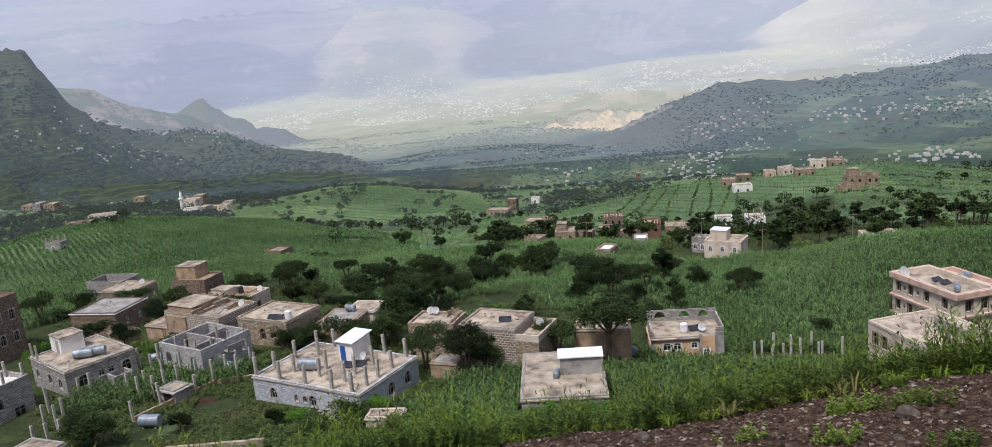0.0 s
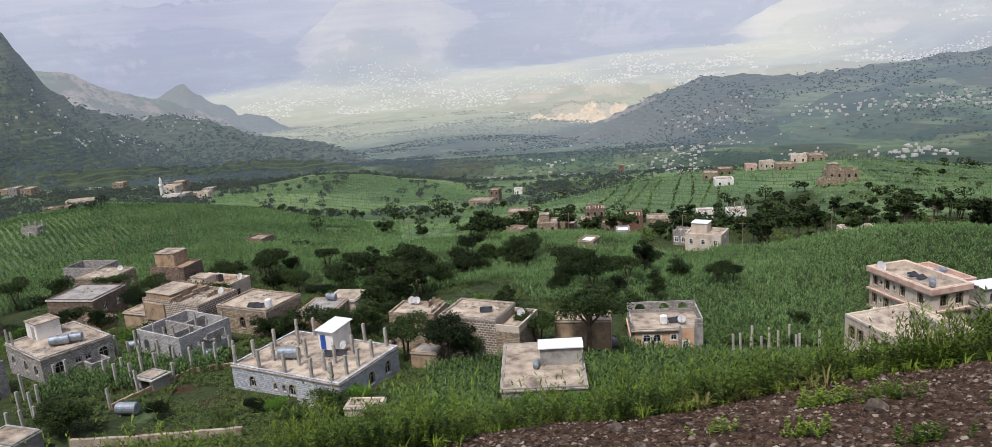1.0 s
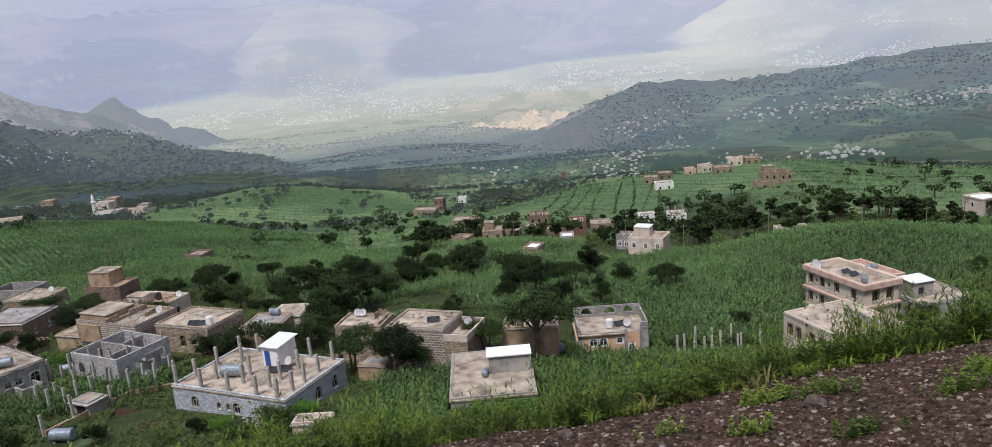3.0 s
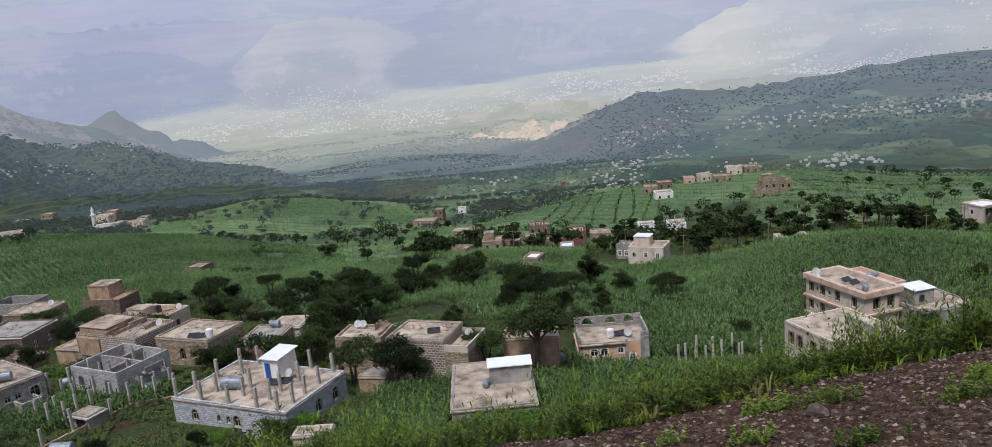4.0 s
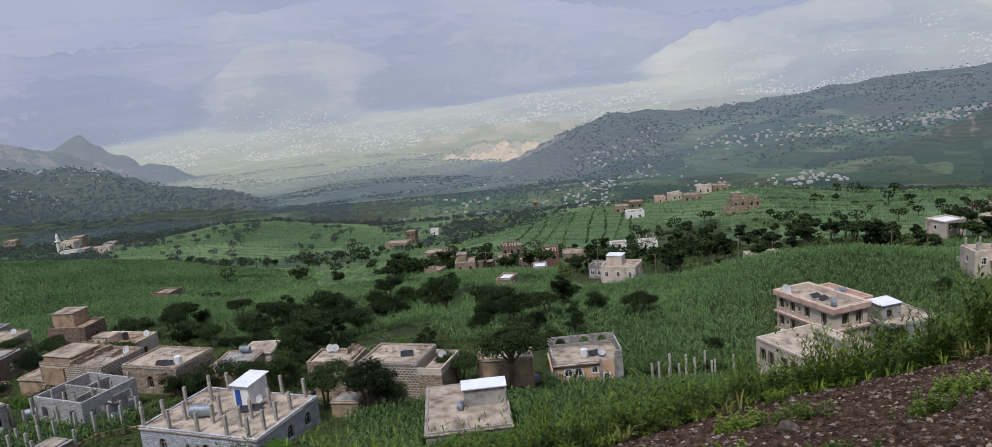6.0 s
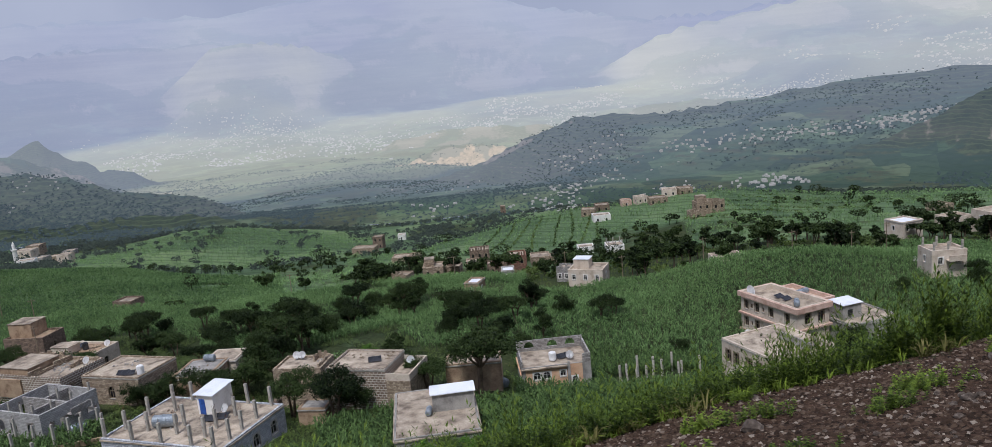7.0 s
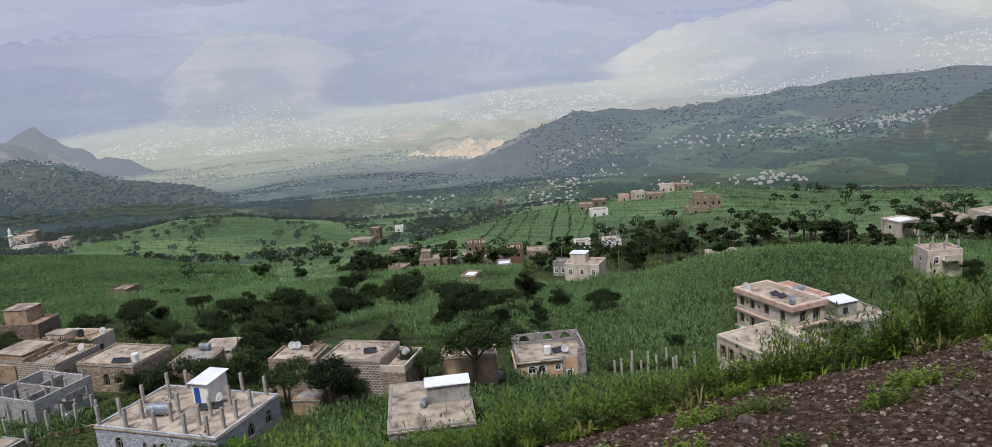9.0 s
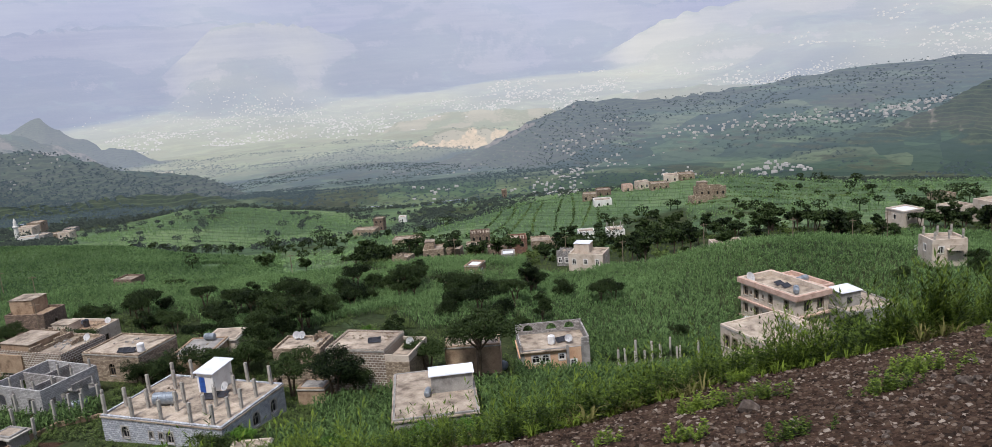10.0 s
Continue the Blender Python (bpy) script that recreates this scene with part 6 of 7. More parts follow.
def make_tree(form, hgt, spread, n, leaf, mat, seed, words, name="tree", category="tree"):
    """Trunk and limbs tapering into tips, and a crown of leaf sprays clustered round the tips."""
    rng = np.random.default_rng(seed)
    r = random.Random(seed)
    tr = thing(name, pose(0, 0, 0), words, category)
    bm = bmesh.new()
    tips = []
    bole = {"umbrella": 0.5, "round": 0.28, "tall": 0.3, "bush": 0.06}[form] * hgt
    thick = hgt * (0.035 if form != "bush" else 0.015)
    lean = Vector((r.uniform(-0.08, 0.08), r.uniform(-0.08, 0.08), 1)) * bole
    stems = 2 if form == "umbrella" else (4 if form == "bush" else 1)
    for s in range(stems):
        a0 = 2 * math.pi * s / stems + r.uniform(0, 1)
        off = Vector((math.cos(a0), math.sin(a0), 0)) * (0.12 * spread if stems > 1 else 0)
        top = lean + off * 1.5
        tube(bm, off * 0.2 + Vector((0, 0, -0.4)), top, thick, thick * 0.65, 8)
        limbs = 5 if stems == 1 else 4
        for k in range(limbs):
            a = a0 + 2 * math.pi * k / limbs + r.uniform(-0.4, 0.4)
            reach = spread * r.uniform(0.35, 0.72)
            rise = {"umbrella": hgt * r.uniform(0.28, 0.42), "round": hgt * r.uniform(0.2, 0.5), "tall": hgt * r.uniform(0.15, 0.6), "bush": hgt * r.uniform(0.3, 0.7)}[form]
            if form == "tall":
                reach *= 0.75
            mid = top + Vector((math.cos(a) * reach * 0.5, math.sin(a) * reach * 0.5, rise * 0.6))
            tube(bm, top, mid, thick * 0.5, thick * 0.32, 5, False)
            for j in range(3):
                a2 = a + r.uniform(-0.9, 0.9)
                tip = mid + Vector((math.cos(a2) * reach * r.uniform(0.3, 0.75), math.sin(a2) * reach * r.uniform(0.3, 0.75), rise * r.uniform(0.15, 0.55)))
                tube(bm, mid, tip, thick * 0.3, thick * 0.1, 3, False)
                tips.append(tip)
    part("trunk", bm, BARK, tr)
    if form in ("round", "tall"):
        tips += [lean + Vector((r.gauss(0, spread * 0.18), r.gauss(0, spread * 0.18), hgt * r.uniform(0.25, 0.66))) for _ in range(7)]
    tips = np.array([tuple(q) for q in tips])
    w = rng.uniform(0.5, 1.4, len(tips))
    pick = rng.choice(len(tips), n, p=w / w.sum())
    flat = {"umbrella": 0.55, "round": 0.75, "tall": 0.6, "bush": 0.6}[form]
    rad = spread * {"umbrella": 0.31, "round": 0.32, "tall": 0.25, "bush": 0.32}[form]
    d = rng.normal(size=(n, 3))
    d *= (rng.uniform(0.15, 1, n) ** 0.5 / np.linalg.norm(d, axis=1))[:, None] * rad * w[pick][:, None]
    d[:, 2] *= flat
    c = tips[pick] + d
    c[:, 2] = np.maximum(c[:, 2], 0.1)
    v, f = tris(c, leaf, rng) if n > 900 else quads(c, leaf, 0.5, 1.5, rng)
    part("crown", mesh_np("crown", v, f, mat), mat, tr)
    return tr


def clear(x, y, extra=0.0):
    """False inside a building's footprint."""
    for fx, fy, hw, hd, yaw in FOOT:
        a = radians(yaw)
        dx, dy = x - fx, y - fy
        if abs(dx * math.cos(a) + dy * math.sin(a)) < hw + extra and abs(-dx * math.sin(a) + dy * math.cos(a)) < hd + extra:
            return False
    return True


def clear_np(x, y, extra=0.0):
    ok = np.ones(len(x), bool)
    for fx, fy, hw, hd, yaw in FOOT:
        a = radians(yaw)
        dx, dy = x - fx, y - fy
        ok &= ~((np.abs(dx * math.cos(a) + dy * math.sin(a)) < hw + extra) & (np.abs(-dx * math.sin(a) + dy * math.cos(a)) < hd + extra))
    return ok


NEAR = [make_tree("umbrella", 8.0, 4.3, 6400, 0.28, LEAF_TREE, 11, "dark green flat-topped acacia with forked trunk"),
        make_tree("umbrella", 6.0, 4.0, 4800, 0.28, LEAF_TREE, 12, "spreading dark green acacia among the houses"),
        make_tree("round", 6.0, 3.8, 5000, 0.28, LEAF_TREE, 13, "dense round-crowned dark green tree"),
        make_tree("round", 5.0, 3.4, 4400, 0.28, LEAF_TREE, 14, "dark green bushy tree beside the fields"),
        make_tree("tall", 7.0, 3.0, 3600, 0.28, LEAF_TREE, 15, "tall lopped tree with tiered dark foliage"),
        make_tree("bush", 2.4, 2.0, 2600, 0.18, LEAF_BUSH, 16, "dull green thorny bush in rough grass", "bush", "bush"),
        make_tree("bush", 1.7, 1.6, 2200, 0.16, LEAF_BRIGHT, 17, "light green leafy bush on a field edge", "bush", "bush"),
        make_tree("round", 4.4, 3.6, 6000, 0.26, LEAF_BRIGHT, 18, "bright green broad-leaved tree between houses")]
SMALL = [make_tree("umbrella", 5.5, 3.6, 700, 0.55, LEAF_TREE, 21, "dark flat-topped field tree"), make_tree("round", 5.0, 3.2, 700, 0.55, LEAF_TREE, 22, "dark round field tree"),
         make_tree("bush", 2.6, 2.4, 330, 0.5, LEAF_BUSH, 23, "dull green hedge bush on a terrace", "bush", "bush"), make_tree("tall", 7.0, 3.0, 600, 0.52, LEAF_TREE, 24, "tall dark field tree")]
for t, words in zip(SMALL, ("dark green flat-topped tree between fields", "dark green round tree between fields", "dull green hedge bush on a terrace", "tall dark green tree between fields")):
    t["label"] = words
USED = set()
TREES = []


def plant(kind, x, y, scale=1.0, sink=0.0, lift=None, squash=1.0):
    proto = kind
    m4 = pose(x, y, ground_at(x, y) - sink, 0, 0, random.uniform(0, 360)) 
    if proto.name in USED:
        ob = copy_thing(proto, m4)
    else:
        ob = proto
        ob.matrix_basis = m4
        USED.add(proto.name)
    ob.scale = (scale, scale, scale * squash)
    TREES.append((x, y))
    return ob


random.seed(5)
# trees that stand out
for k, x, y, s in ((0, 12.6, 92.8, 1.2), (4, -11.3, 127.0, 1.05), (1, -5.6, 93.6, 1.0), (2, -3.2, 94.6, 0.8), (1, -11.2, 98.6, 1.0), (1, 6.6, 98.0, 0.85), (2, 4.0, 105.0, 0.9),
                   (2, -18.6, 113.5, 0.95), (2, 34.6, 132.0, 0.72), (1, 40.0, 127.5, 0.72), (1, 43.0, 129.0, 0.66), (2, 47.1, 109.6, 0.52), (7, -74.0, 119.0, 0.9), (1, -67.0, 121.5, 0.9),
                   (3, -63.5, 124.0, 0.85), (2, -46.7, 80.2, 0.85), (2, -48.5, 81.0, 0.7), (5, 30.5, 76.0, 1.5), (5, 33.0, 77.5, 1.2), (1, -61.0, 133.0, 0.9), (3, -38.0, 82.6, 0.5),
                   (1, -72.5, 150.0, 0.85), (1, -64.0, 147.0, 0.8), (2, -33.2, 111.2, 0.6), (2, -31.6, 112.2, 0.55), (3, 70.5, 100.0, 0.8), (3, 73.0, 103.5, 0.8), (2, 68.5, 97.0, 0.6), (3, 104.5, 114.0, 0.7),
                   (1, 107.0, 117.0, 0.6), (7, -1.0, 118.0, 0.6), (4, 3.0, 113.0, 0.8), (5, -12.5, 76.5, 1.0), (5, -17.0, 80.5, 1.1), (5, -22.0, 79.0, 0.9), (3, -27.0, 82.0, 0.42), (6, -24.5, 82.5, 1.0),
                   (5, -19.0, 82.5, 1.0), (6, -15.5, 83.0, 1.2), (5, -30.0, 80.0, 0.8), (3, 92.0, 117.0, 0.6), (2, -84.0, 152.0, 0.9), (1, -92.0, 150.0, 1.0), (1, -80.0, 141.0, 0.8),
                   (2, -69.0, 113.0, 0.6), (3, -97.0, 160.0, 0.9), (5, -57.0, 116.0, 1.0), (6, -54.0, 113.5, 1.1), (5, -51.0, 115.0, 1.2), (5, -62.0, 116.0, 0.9),
                   (5, 1.5, 71.8, 0.9), (6, 3.6, 71.2, 1.2), (5, 6.0, 70.8, 1.0), (6, 8.2, 71.0, 1.3), (5, 10.2, 71.5, 1.1), (5, -9.0, 77.0, 1.0), (6, -5.5, 75.0, 1.2), (5, 36.0, 79.0, 1.3), (5, 26.5, 74.5, 1.1)):
    plant(NEAR[k], x, y, s)
# the belt of trees behind the village
count = 0
while count < 76:
    az, r = random.uniform(-20, 13), random.uniform(109, 170)
    if az < -16 and r < 122 or az > 5 and r > 150:
        continue
    x, y = r * math.sin(radians(az)), r * math.cos(radians(az))
    if not clear(x, y, 1.2) or any((x - a) ** 2 + (y - b) ** 2 < 11 for a, b in TREES):
        continue
    if float(fbm(x / 22, y / 22, 2, 90)) < -0.22:
        continue
    plant(NEAR[random.choice((0, 1, 1, 2, 2, 3, 3, 4))], x, y, random.uniform(0.6, 1.0))
    count += 1
# hedges and scattered trees of the middle distance
count = 0
while count < 150:
    az, r = random.uniform(-35, 46), math.sqrt(random.uniform(170 ** 2, 250 ** 2))
    x, y = r * math.sin(radians(az)), r * math.cos(radians(az))
    dens = float(woods(np.float64(x), np.float64(y))) + 0.35 * float(fbm(x / 30, y / 30, 3, 94))
    if dens < random.uniform(0.1, 0.9) or not clear(x, y, 1.6) or any((x - a) ** 2 + (y - b) ** 2 < 11 for a, b in TREES):
        continue
    plant(SMALL[random.choice((0, 0, 1, 1, 2, 2, 3))], x, y, random.uniform(0.6, 1.12))
    count += 1


def scatter_trees(name, n, r0, r1, per, leaf, size, label, thresh, seed, mat, az0=-36, az1=48, stems=False):
    """Far trees and scrub, too many to count, each a clump of leaf sprays on a short stem."""
    rng = np.random.default_rng(seed)
    m = n * 4
    az, r = np.radians(rng.uniform(az0, az1, m)), np.sqrt(rng.uniform(r0 ** 2, r1 ** 2, m))
    x, y = r * np.sin(az), r * np.cos(az)
    dens = fbm(x / (r0 * 0.16), y / (r0 * 0.16), 4, 40) + 0.25 * vnoise(x / 9, y / 9, 3)
    if r0 < 400:
        dens = woods(x, y) + 0.45 * fbm(x / 22, y / 22, 3, 40) - rng.uniform(0.15, 0.95, m)
    keep = (dens > thresh) & clear_np(x, y, 1.5)
    x, y = x[keep][:n], y[keep][:n]
    z = height(x, y)
    n = len(x)
    s = size * rng.uniform(0.5, 1.25, n)
    d = rng.normal(size=(n, per, 3))
    d /= np.linalg.norm(d, axis=2)[..., None]
    d *= rng.uniform(0.3, 1, (n, per, 1)) ** 0.5
    d = d * s[:, None, None] * np.array([1, 1, 0.55]) * rng.uniform(0.75, 1.25, (n, 1, 3))
    c = np.stack([x, y, z + s * (1.25 if stems else 0.75)], -1)[:, None, :] + d
    v, f = quads(c.reshape(-1, 3), leaf, 0.5, 1.4, rng)
    if stems:
        p = np.stack([x, y, z], -1)[:, None, :]
        q = np.array([(-0.16, 0, -0.3), (0.16, 0, -0.3), (0.1, 0.05, 1.2), (-0.1, 0.05, 1.2), (0, -0.16, -0.3), (0, 0.16, -0.3), (0.05, 0.1, 1.2), (0.05, -0.1, 1.2)])[None] * np.stack([s / s, s / s, s], -1)[:, None, :]
        f = np.concatenate([f, len(v) + np.arange(8 * n).reshape(-1, 4)])
        v = np.concatenate([v, (p + q).reshape(-1, 3)])
    tagged(new(name, mesh_np(name, v, f, mat)), label, "trees", kind="stuff")


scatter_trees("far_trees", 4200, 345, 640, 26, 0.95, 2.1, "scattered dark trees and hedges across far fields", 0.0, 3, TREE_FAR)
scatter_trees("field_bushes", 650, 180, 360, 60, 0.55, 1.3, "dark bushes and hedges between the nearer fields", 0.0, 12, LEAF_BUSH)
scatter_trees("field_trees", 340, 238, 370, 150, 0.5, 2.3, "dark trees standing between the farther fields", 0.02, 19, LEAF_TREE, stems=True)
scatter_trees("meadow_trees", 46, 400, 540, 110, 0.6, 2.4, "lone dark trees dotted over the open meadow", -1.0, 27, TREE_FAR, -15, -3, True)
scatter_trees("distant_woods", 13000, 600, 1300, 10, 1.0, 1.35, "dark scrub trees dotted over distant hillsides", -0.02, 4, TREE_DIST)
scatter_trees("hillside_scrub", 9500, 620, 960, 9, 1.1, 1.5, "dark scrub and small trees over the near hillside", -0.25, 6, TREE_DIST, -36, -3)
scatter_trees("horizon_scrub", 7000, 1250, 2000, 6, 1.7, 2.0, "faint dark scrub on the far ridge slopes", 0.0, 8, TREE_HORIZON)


def maize_template(leaves, rng):
    """One plant: arching blades round a stalk; returns vertices and faces."""
    v, f = [], []
    for k in range(leaves):
        a = rng.uniform(0, 6.28)
        z0, L, w = rng.uniform(0.45, 1.55), rng.uniform(0.55, 0.95), rng.uniform(0.085, 0.14)
        d = np.array([math.cos(a), math.sin(a), 0])
        s = np.array([-math.sin(a), math.cos(a), 0]) * w / 2
        p0 = np.array([0, 0, z0])
        p1 = p0 + d * L * 0.42 + np.array([0, 0, L * 0.5])
        p2 = p1 + d * L * 0.5 + np.array([0, 0, -L * rng.uniform(0.0, 0.4)])
        i = len(v)
        v += [p0 - s, p0 + s, p1 + s * 1.2, p1 - s * 1.2, p2]
        f += [(i, i + 1, i + 2), (i, i + 2, i + 3), (i + 3, i + 2, i + 4)]
    i = len(v)
    v += [np.array([-0.03, 0, 0]), np.array([0.03, 0, 0]), np.array([0.0, 0.02, 2.0])]
    f += [(i, i + 1, i + 2)]
    return np.array(v), np.array(f)


def field(name, spots, leaves, hgt, mat, label, category="maize", seed=1, template=maize_template, wide=1.0):
    """Plants at the given x, y, all in one piece."""
    rng = np.random.default_rng(seed)
    vs, fs, base = [], [], 0
    kinds = [template(leaves, rng) for _ in range(8)]
    z = height(spots[:, 0], spots[:, 1])
    which = rng.integers(0, 8, len(spots))
    for k in range(8):
        at, zz = spots[which == k], z[which == k]
        n = len(at)
        if not n:
            continue
        tv, tf = kinds[k]
        a, s = rng.uniform(0, 6.28, n), rng.uniform(0.72, 1.2, n) * hgt
        ca, sa_ = np.cos(a)[:, None], np.sin(a)[:, None]
        X = (tv[None, :, 0] * ca - tv[None, :, 1] * sa_) * s[:, None] * wide + at[:, :1]
        Y = (tv[None, :, 0] * sa_ + tv[None, :, 1] * ca) * s[:, None] * wide + at[:, 1:]
        Z = tv[None, :, 2] * s[:, None] + zz[:, None] - 0.05
        vs.append(np.stack([X, Y, Z], -1).reshape(-1, 3))
        fs.append((tf[None] + (np.arange(n) * len(tv))[:, None, None]).reshape(-1, 3) + base)
        base += n * len(tv)
    tagged(new(name, mesh_np(name, np.concatenate(vs), np.concatenate(fs), mat)), label, category, kind="stuff")


def polar_spots(n, az0, az1, r0, r1, keep, rng, rows=0.0):
    az, r = np.radians(rng.uniform(az0, az1, n)), np.sqrt(rng.uniform(r0 ** 2, r1 ** 2, n))
    x, y = r * np.sin(az), r * np.cos(az)
    if rows:
        u = x * 0.82 + y * 0.57 + 1.5 * fbm(x / 30, y / 30, 2, 8)
        shift = np.round(u / rows) * rows - u + rng.normal(0, rows * 0.12, n)
        x, y = x + 0.82 * shift, y + 0.57 * shift
    ok = clear_np(x, y, 0.15) & keep(x, y, np.hypot(x, y), np.degrees(np.arctan2(x, y)))
    return np.stack([x[ok], y[ok]], -1)


def crop(x, y, r, az):
    """Where the maize stands."""
    hedge = fbm(x / 16, y / 16, 3, 120)
    right = (az > 10.5) & (r > 62) & (r < np.where(az > 37, 205, 178) + 5 * vnoise(az / 3, az * 0, 6))
    mid = (az > -9) & (az < 10.6) & (r > 62) & (r < 93) & ~((az < -5) & (r > 84))
    strip = (az > -12) & (az < 12) & (r > 119) & ~((az < -4) & (r < 128)) | (az < -11.9) & (az > -15) & (r > 160)
    left = (az < -8) & (r > 172) & (r < 312)
    garden = (x > -57) & (x < -35.5) & (y > 90) & (y < 104) & (x * 0.48 - y * 0.88 < -103)
    gap = (hedge > 0.3) & (r > 80) & (az < 11) & (az > -12)
    path = np.abs(y - 97.2 - 0.12 * (x - 26)) < np.where((x > 20) & (x < 34), 0.8, 0)
    bare = ((x + 44) / 10) ** 2 + ((y - 207) / 6) ** 2 < 1
    return (right | mid | strip | left | garden) & ~gap & ~path & ~bare


g = np.random.default_rng(21)
field("maize_field", polar_spots(40000, -34, 48, 60, 118, crop, g, 0.7), 5, 0.9, LEAF_MAIZE, "green maize standing in rows round the houses", seed=3)
field("maize_field", polar_spots(84000, -36, 48, 118, 215, crop, g, 1.05), 4, 0.92, LEAF_CROP, "green maize covering the rising field", seed=4, wide=0.85)


def far_crop(x, y, r, az):
    return (woods(x, y) < 0.3) & ((az > -8) | (r > 315)) | (meadow(x, y) > 0.5) & (r > 315)


field("maize_field", polar_spots(40000, -36, -6, 215, 312, crop, g, 1.7), 3, 0.9, LEAF_CROP, "green maize over the swelling field past the village", seed=14, wide=1.15)
field("far_crops", polar_spots(44000, -36, 48, 215, 520, far_crop, g, 3.0), 2, 0.9, LEAF_CROP, "green crops in distant terraced fields", "crops", seed=5, wide=2.2)


def hedge_line(x0, y0, x1, y1, bow, seed):
    """A terrace edge: low dark growth along a bowed line."""
    rng = np.random.default_rng(seed)
    n = 300
    u = rng.uniform(0, 1, n) ** rng.uniform(0.8, 1.3)
    bow = bow + rng.normal(0, 1.2)
    x = x0 + (x1 - x0) * u + bow * np.sin(np.pi * u) + rng.normal(0, 0.3, n)
    y = y0 + (y1 - y0) * u + rng.normal(0, 0.3, n)
    c = np.stack([x, y, height(x, y) + rng.uniform(0.1, 0.8, n)], -1)
    v, f = quads(c, 0.5, 0.5, 1.4, rng)
    tagged(new("terrace_hedge", mesh_np("terrace_hedge", v, f, LEAF_BUSH)), "dark low growth along a terrace edge", "hedge", kind="stuff")


for k in range(8):
    a0, a1 = radians(8.2 + 1.4 * k + 0.45 * math.sin(5.1 * k)), radians(10.4 + 1.1 * k + 0.3 * math.sin(3.3 * k))
    hedge_line(284 * math.sin(a0), 284 * math.cos(a0), 345 * math.sin(a1), 345 * math.cos(a1), 2.5 - 0.5 * k, 60 + k)
for k in range(7):
    a0, a1, r0, r1 = radians(-35 + 1.5 * k), radians(-21 + 1.9 * k), 262 - 9 * k, 296 - 12 * k
    hedge_line(r0 * math.sin(a0), r0 * math.cos(a0), r1 * math.sin(a1), r1 * math.cos(a1), 3.0, 80 + k)
for k in range(6):
    a0, a1 = radians(24 + 1.0 * k), radians(32 + 2.0 * k)
    r0, r1 = 296 + 9 * k, 280 + 11 * k
    hedge_line(r0 * math.sin(a0), r0 * math.cos(a0), r1 * math.sin(a1), r1 * math.cos(a1), 1.0, 70 + k)


def weed_template(leaves, rng):
    """A leafy upright herb: a leaning stem with small leaves all along it."""
    v, f = [], []
    lean = rng.normal(0, 0.12, 2)
    v += [np.array([-0.012, 0, 0]), np.array([0.012, 0, 0]), np.array([lean[0], lean[1], 1.0])]
    f += [(0, 1, 2)]
    for k in range(leaves):
        z = rng.uniform(0.08, 1.0) ** 0.8
        a, L, w = rng.uniform(0, 6.28), rng.uniform(0.09, 0.19) * (1.15 - 0.6 * z), rng.uniform(0.018, 0.036)
        d = np.array([math.cos(a), math.sin(a), rng.uniform(0.1, 0.8)])
        s = np.array([-math.sin(a), math.cos(a), 0]) * w
        p = np.array([lean[0] * z, lean[1] * z, z])
        i = len(v)
        v += [p, p + d * L * 0.5 + s, p + d * L, p + d * L * 0.5 - s]
        f += [(i, i + 1, i + 2), (i, i + 2, i + 3)]
    return np.array(v), np.array(f)


def stand_template(leaves, rng):
    """A bushy stand: several slim stems leaning apart, set with small narrow leaves."""
    v, f = [], []
    for s_ in range(4):
        lean = rng.normal(0, 0.2, 2)
        top = rng.uniform(0.6, 1.1)
        i = len(v)
        v += [np.array([-0.01, 0, 0]), np.array([0.01, 0, 0]), np.array([lean[0], lean[1], top])]
        f += [(i, i + 1, i + 2)]
        for k in range(leaves // 4):
            z = rng.uniform(0.1, 1.0)
            a, L, w = rng.uniform(0, 6.28), rng.uniform(0.05, 0.115), rng.uniform(0.006, 0.014)
            d = np.array([math.cos(a), math.sin(a), rng.uniform(0.2, 1.3)])
            s = np.array([-math.sin(a), math.cos(a), 0]) * w
            p = np.array([lean[0] * z, lean[1] * z, z * top])
            i = len(v)
            v += [p, p + d * L * 0.5 + s, p + d * L, p + d * L * 0.5 - s]
            f += [(i, i + 1, i + 2), (i, i + 2, i + 3)]
    return np.array(v), np.array(f)


def grass_template(leaves, rng):
    """A tuft of arching blades."""
    v, f = [], []
    for k in range(leaves):
        a, L, w = rng.uniform(0, 6.28), rng.uniform(0.4, 1.0), rng.uniform(0.012, 0.028)
        d, s = np.array([math.cos(a), math.sin(a), 0]), np.array([-math.sin(a), math.cos(a), 0]) * w
        p0 = d * rng.uniform(0, 0.06)
        p1 = p0 + d * L * 0.25 + np.array([0, 0, L * 0.6])
        p2 = p1 + d * L * 0.4 + np.array([0, 0, L * rng.uniform(-0.1, 0.3)])
        i = len(v)
        v += [p0 - s, p0 + s, p1 + s, p1 - s, p2]
        f += [(i, i + 1, i + 2), (i, i + 2, i + 3), (i + 3, i + 2, i + 4)]
    return np.array(v), np.array(f)


def bank_spots(n, y0, y1, x0, x1, rng, clump=0.0, fall=1.6):
    x = rng.uniform(x0, x1, n)
    y = 10.35 + 0.06 * np.clip(x - 4, -8, 10) + y0 + (y1 - y0) * rng.uniform(0, 1, n) ** fall
    ok = fbm(x / 1.3, y / 1.3, 3, 140) > clump
    return np.stack([x[ok], y[ok]], -1)


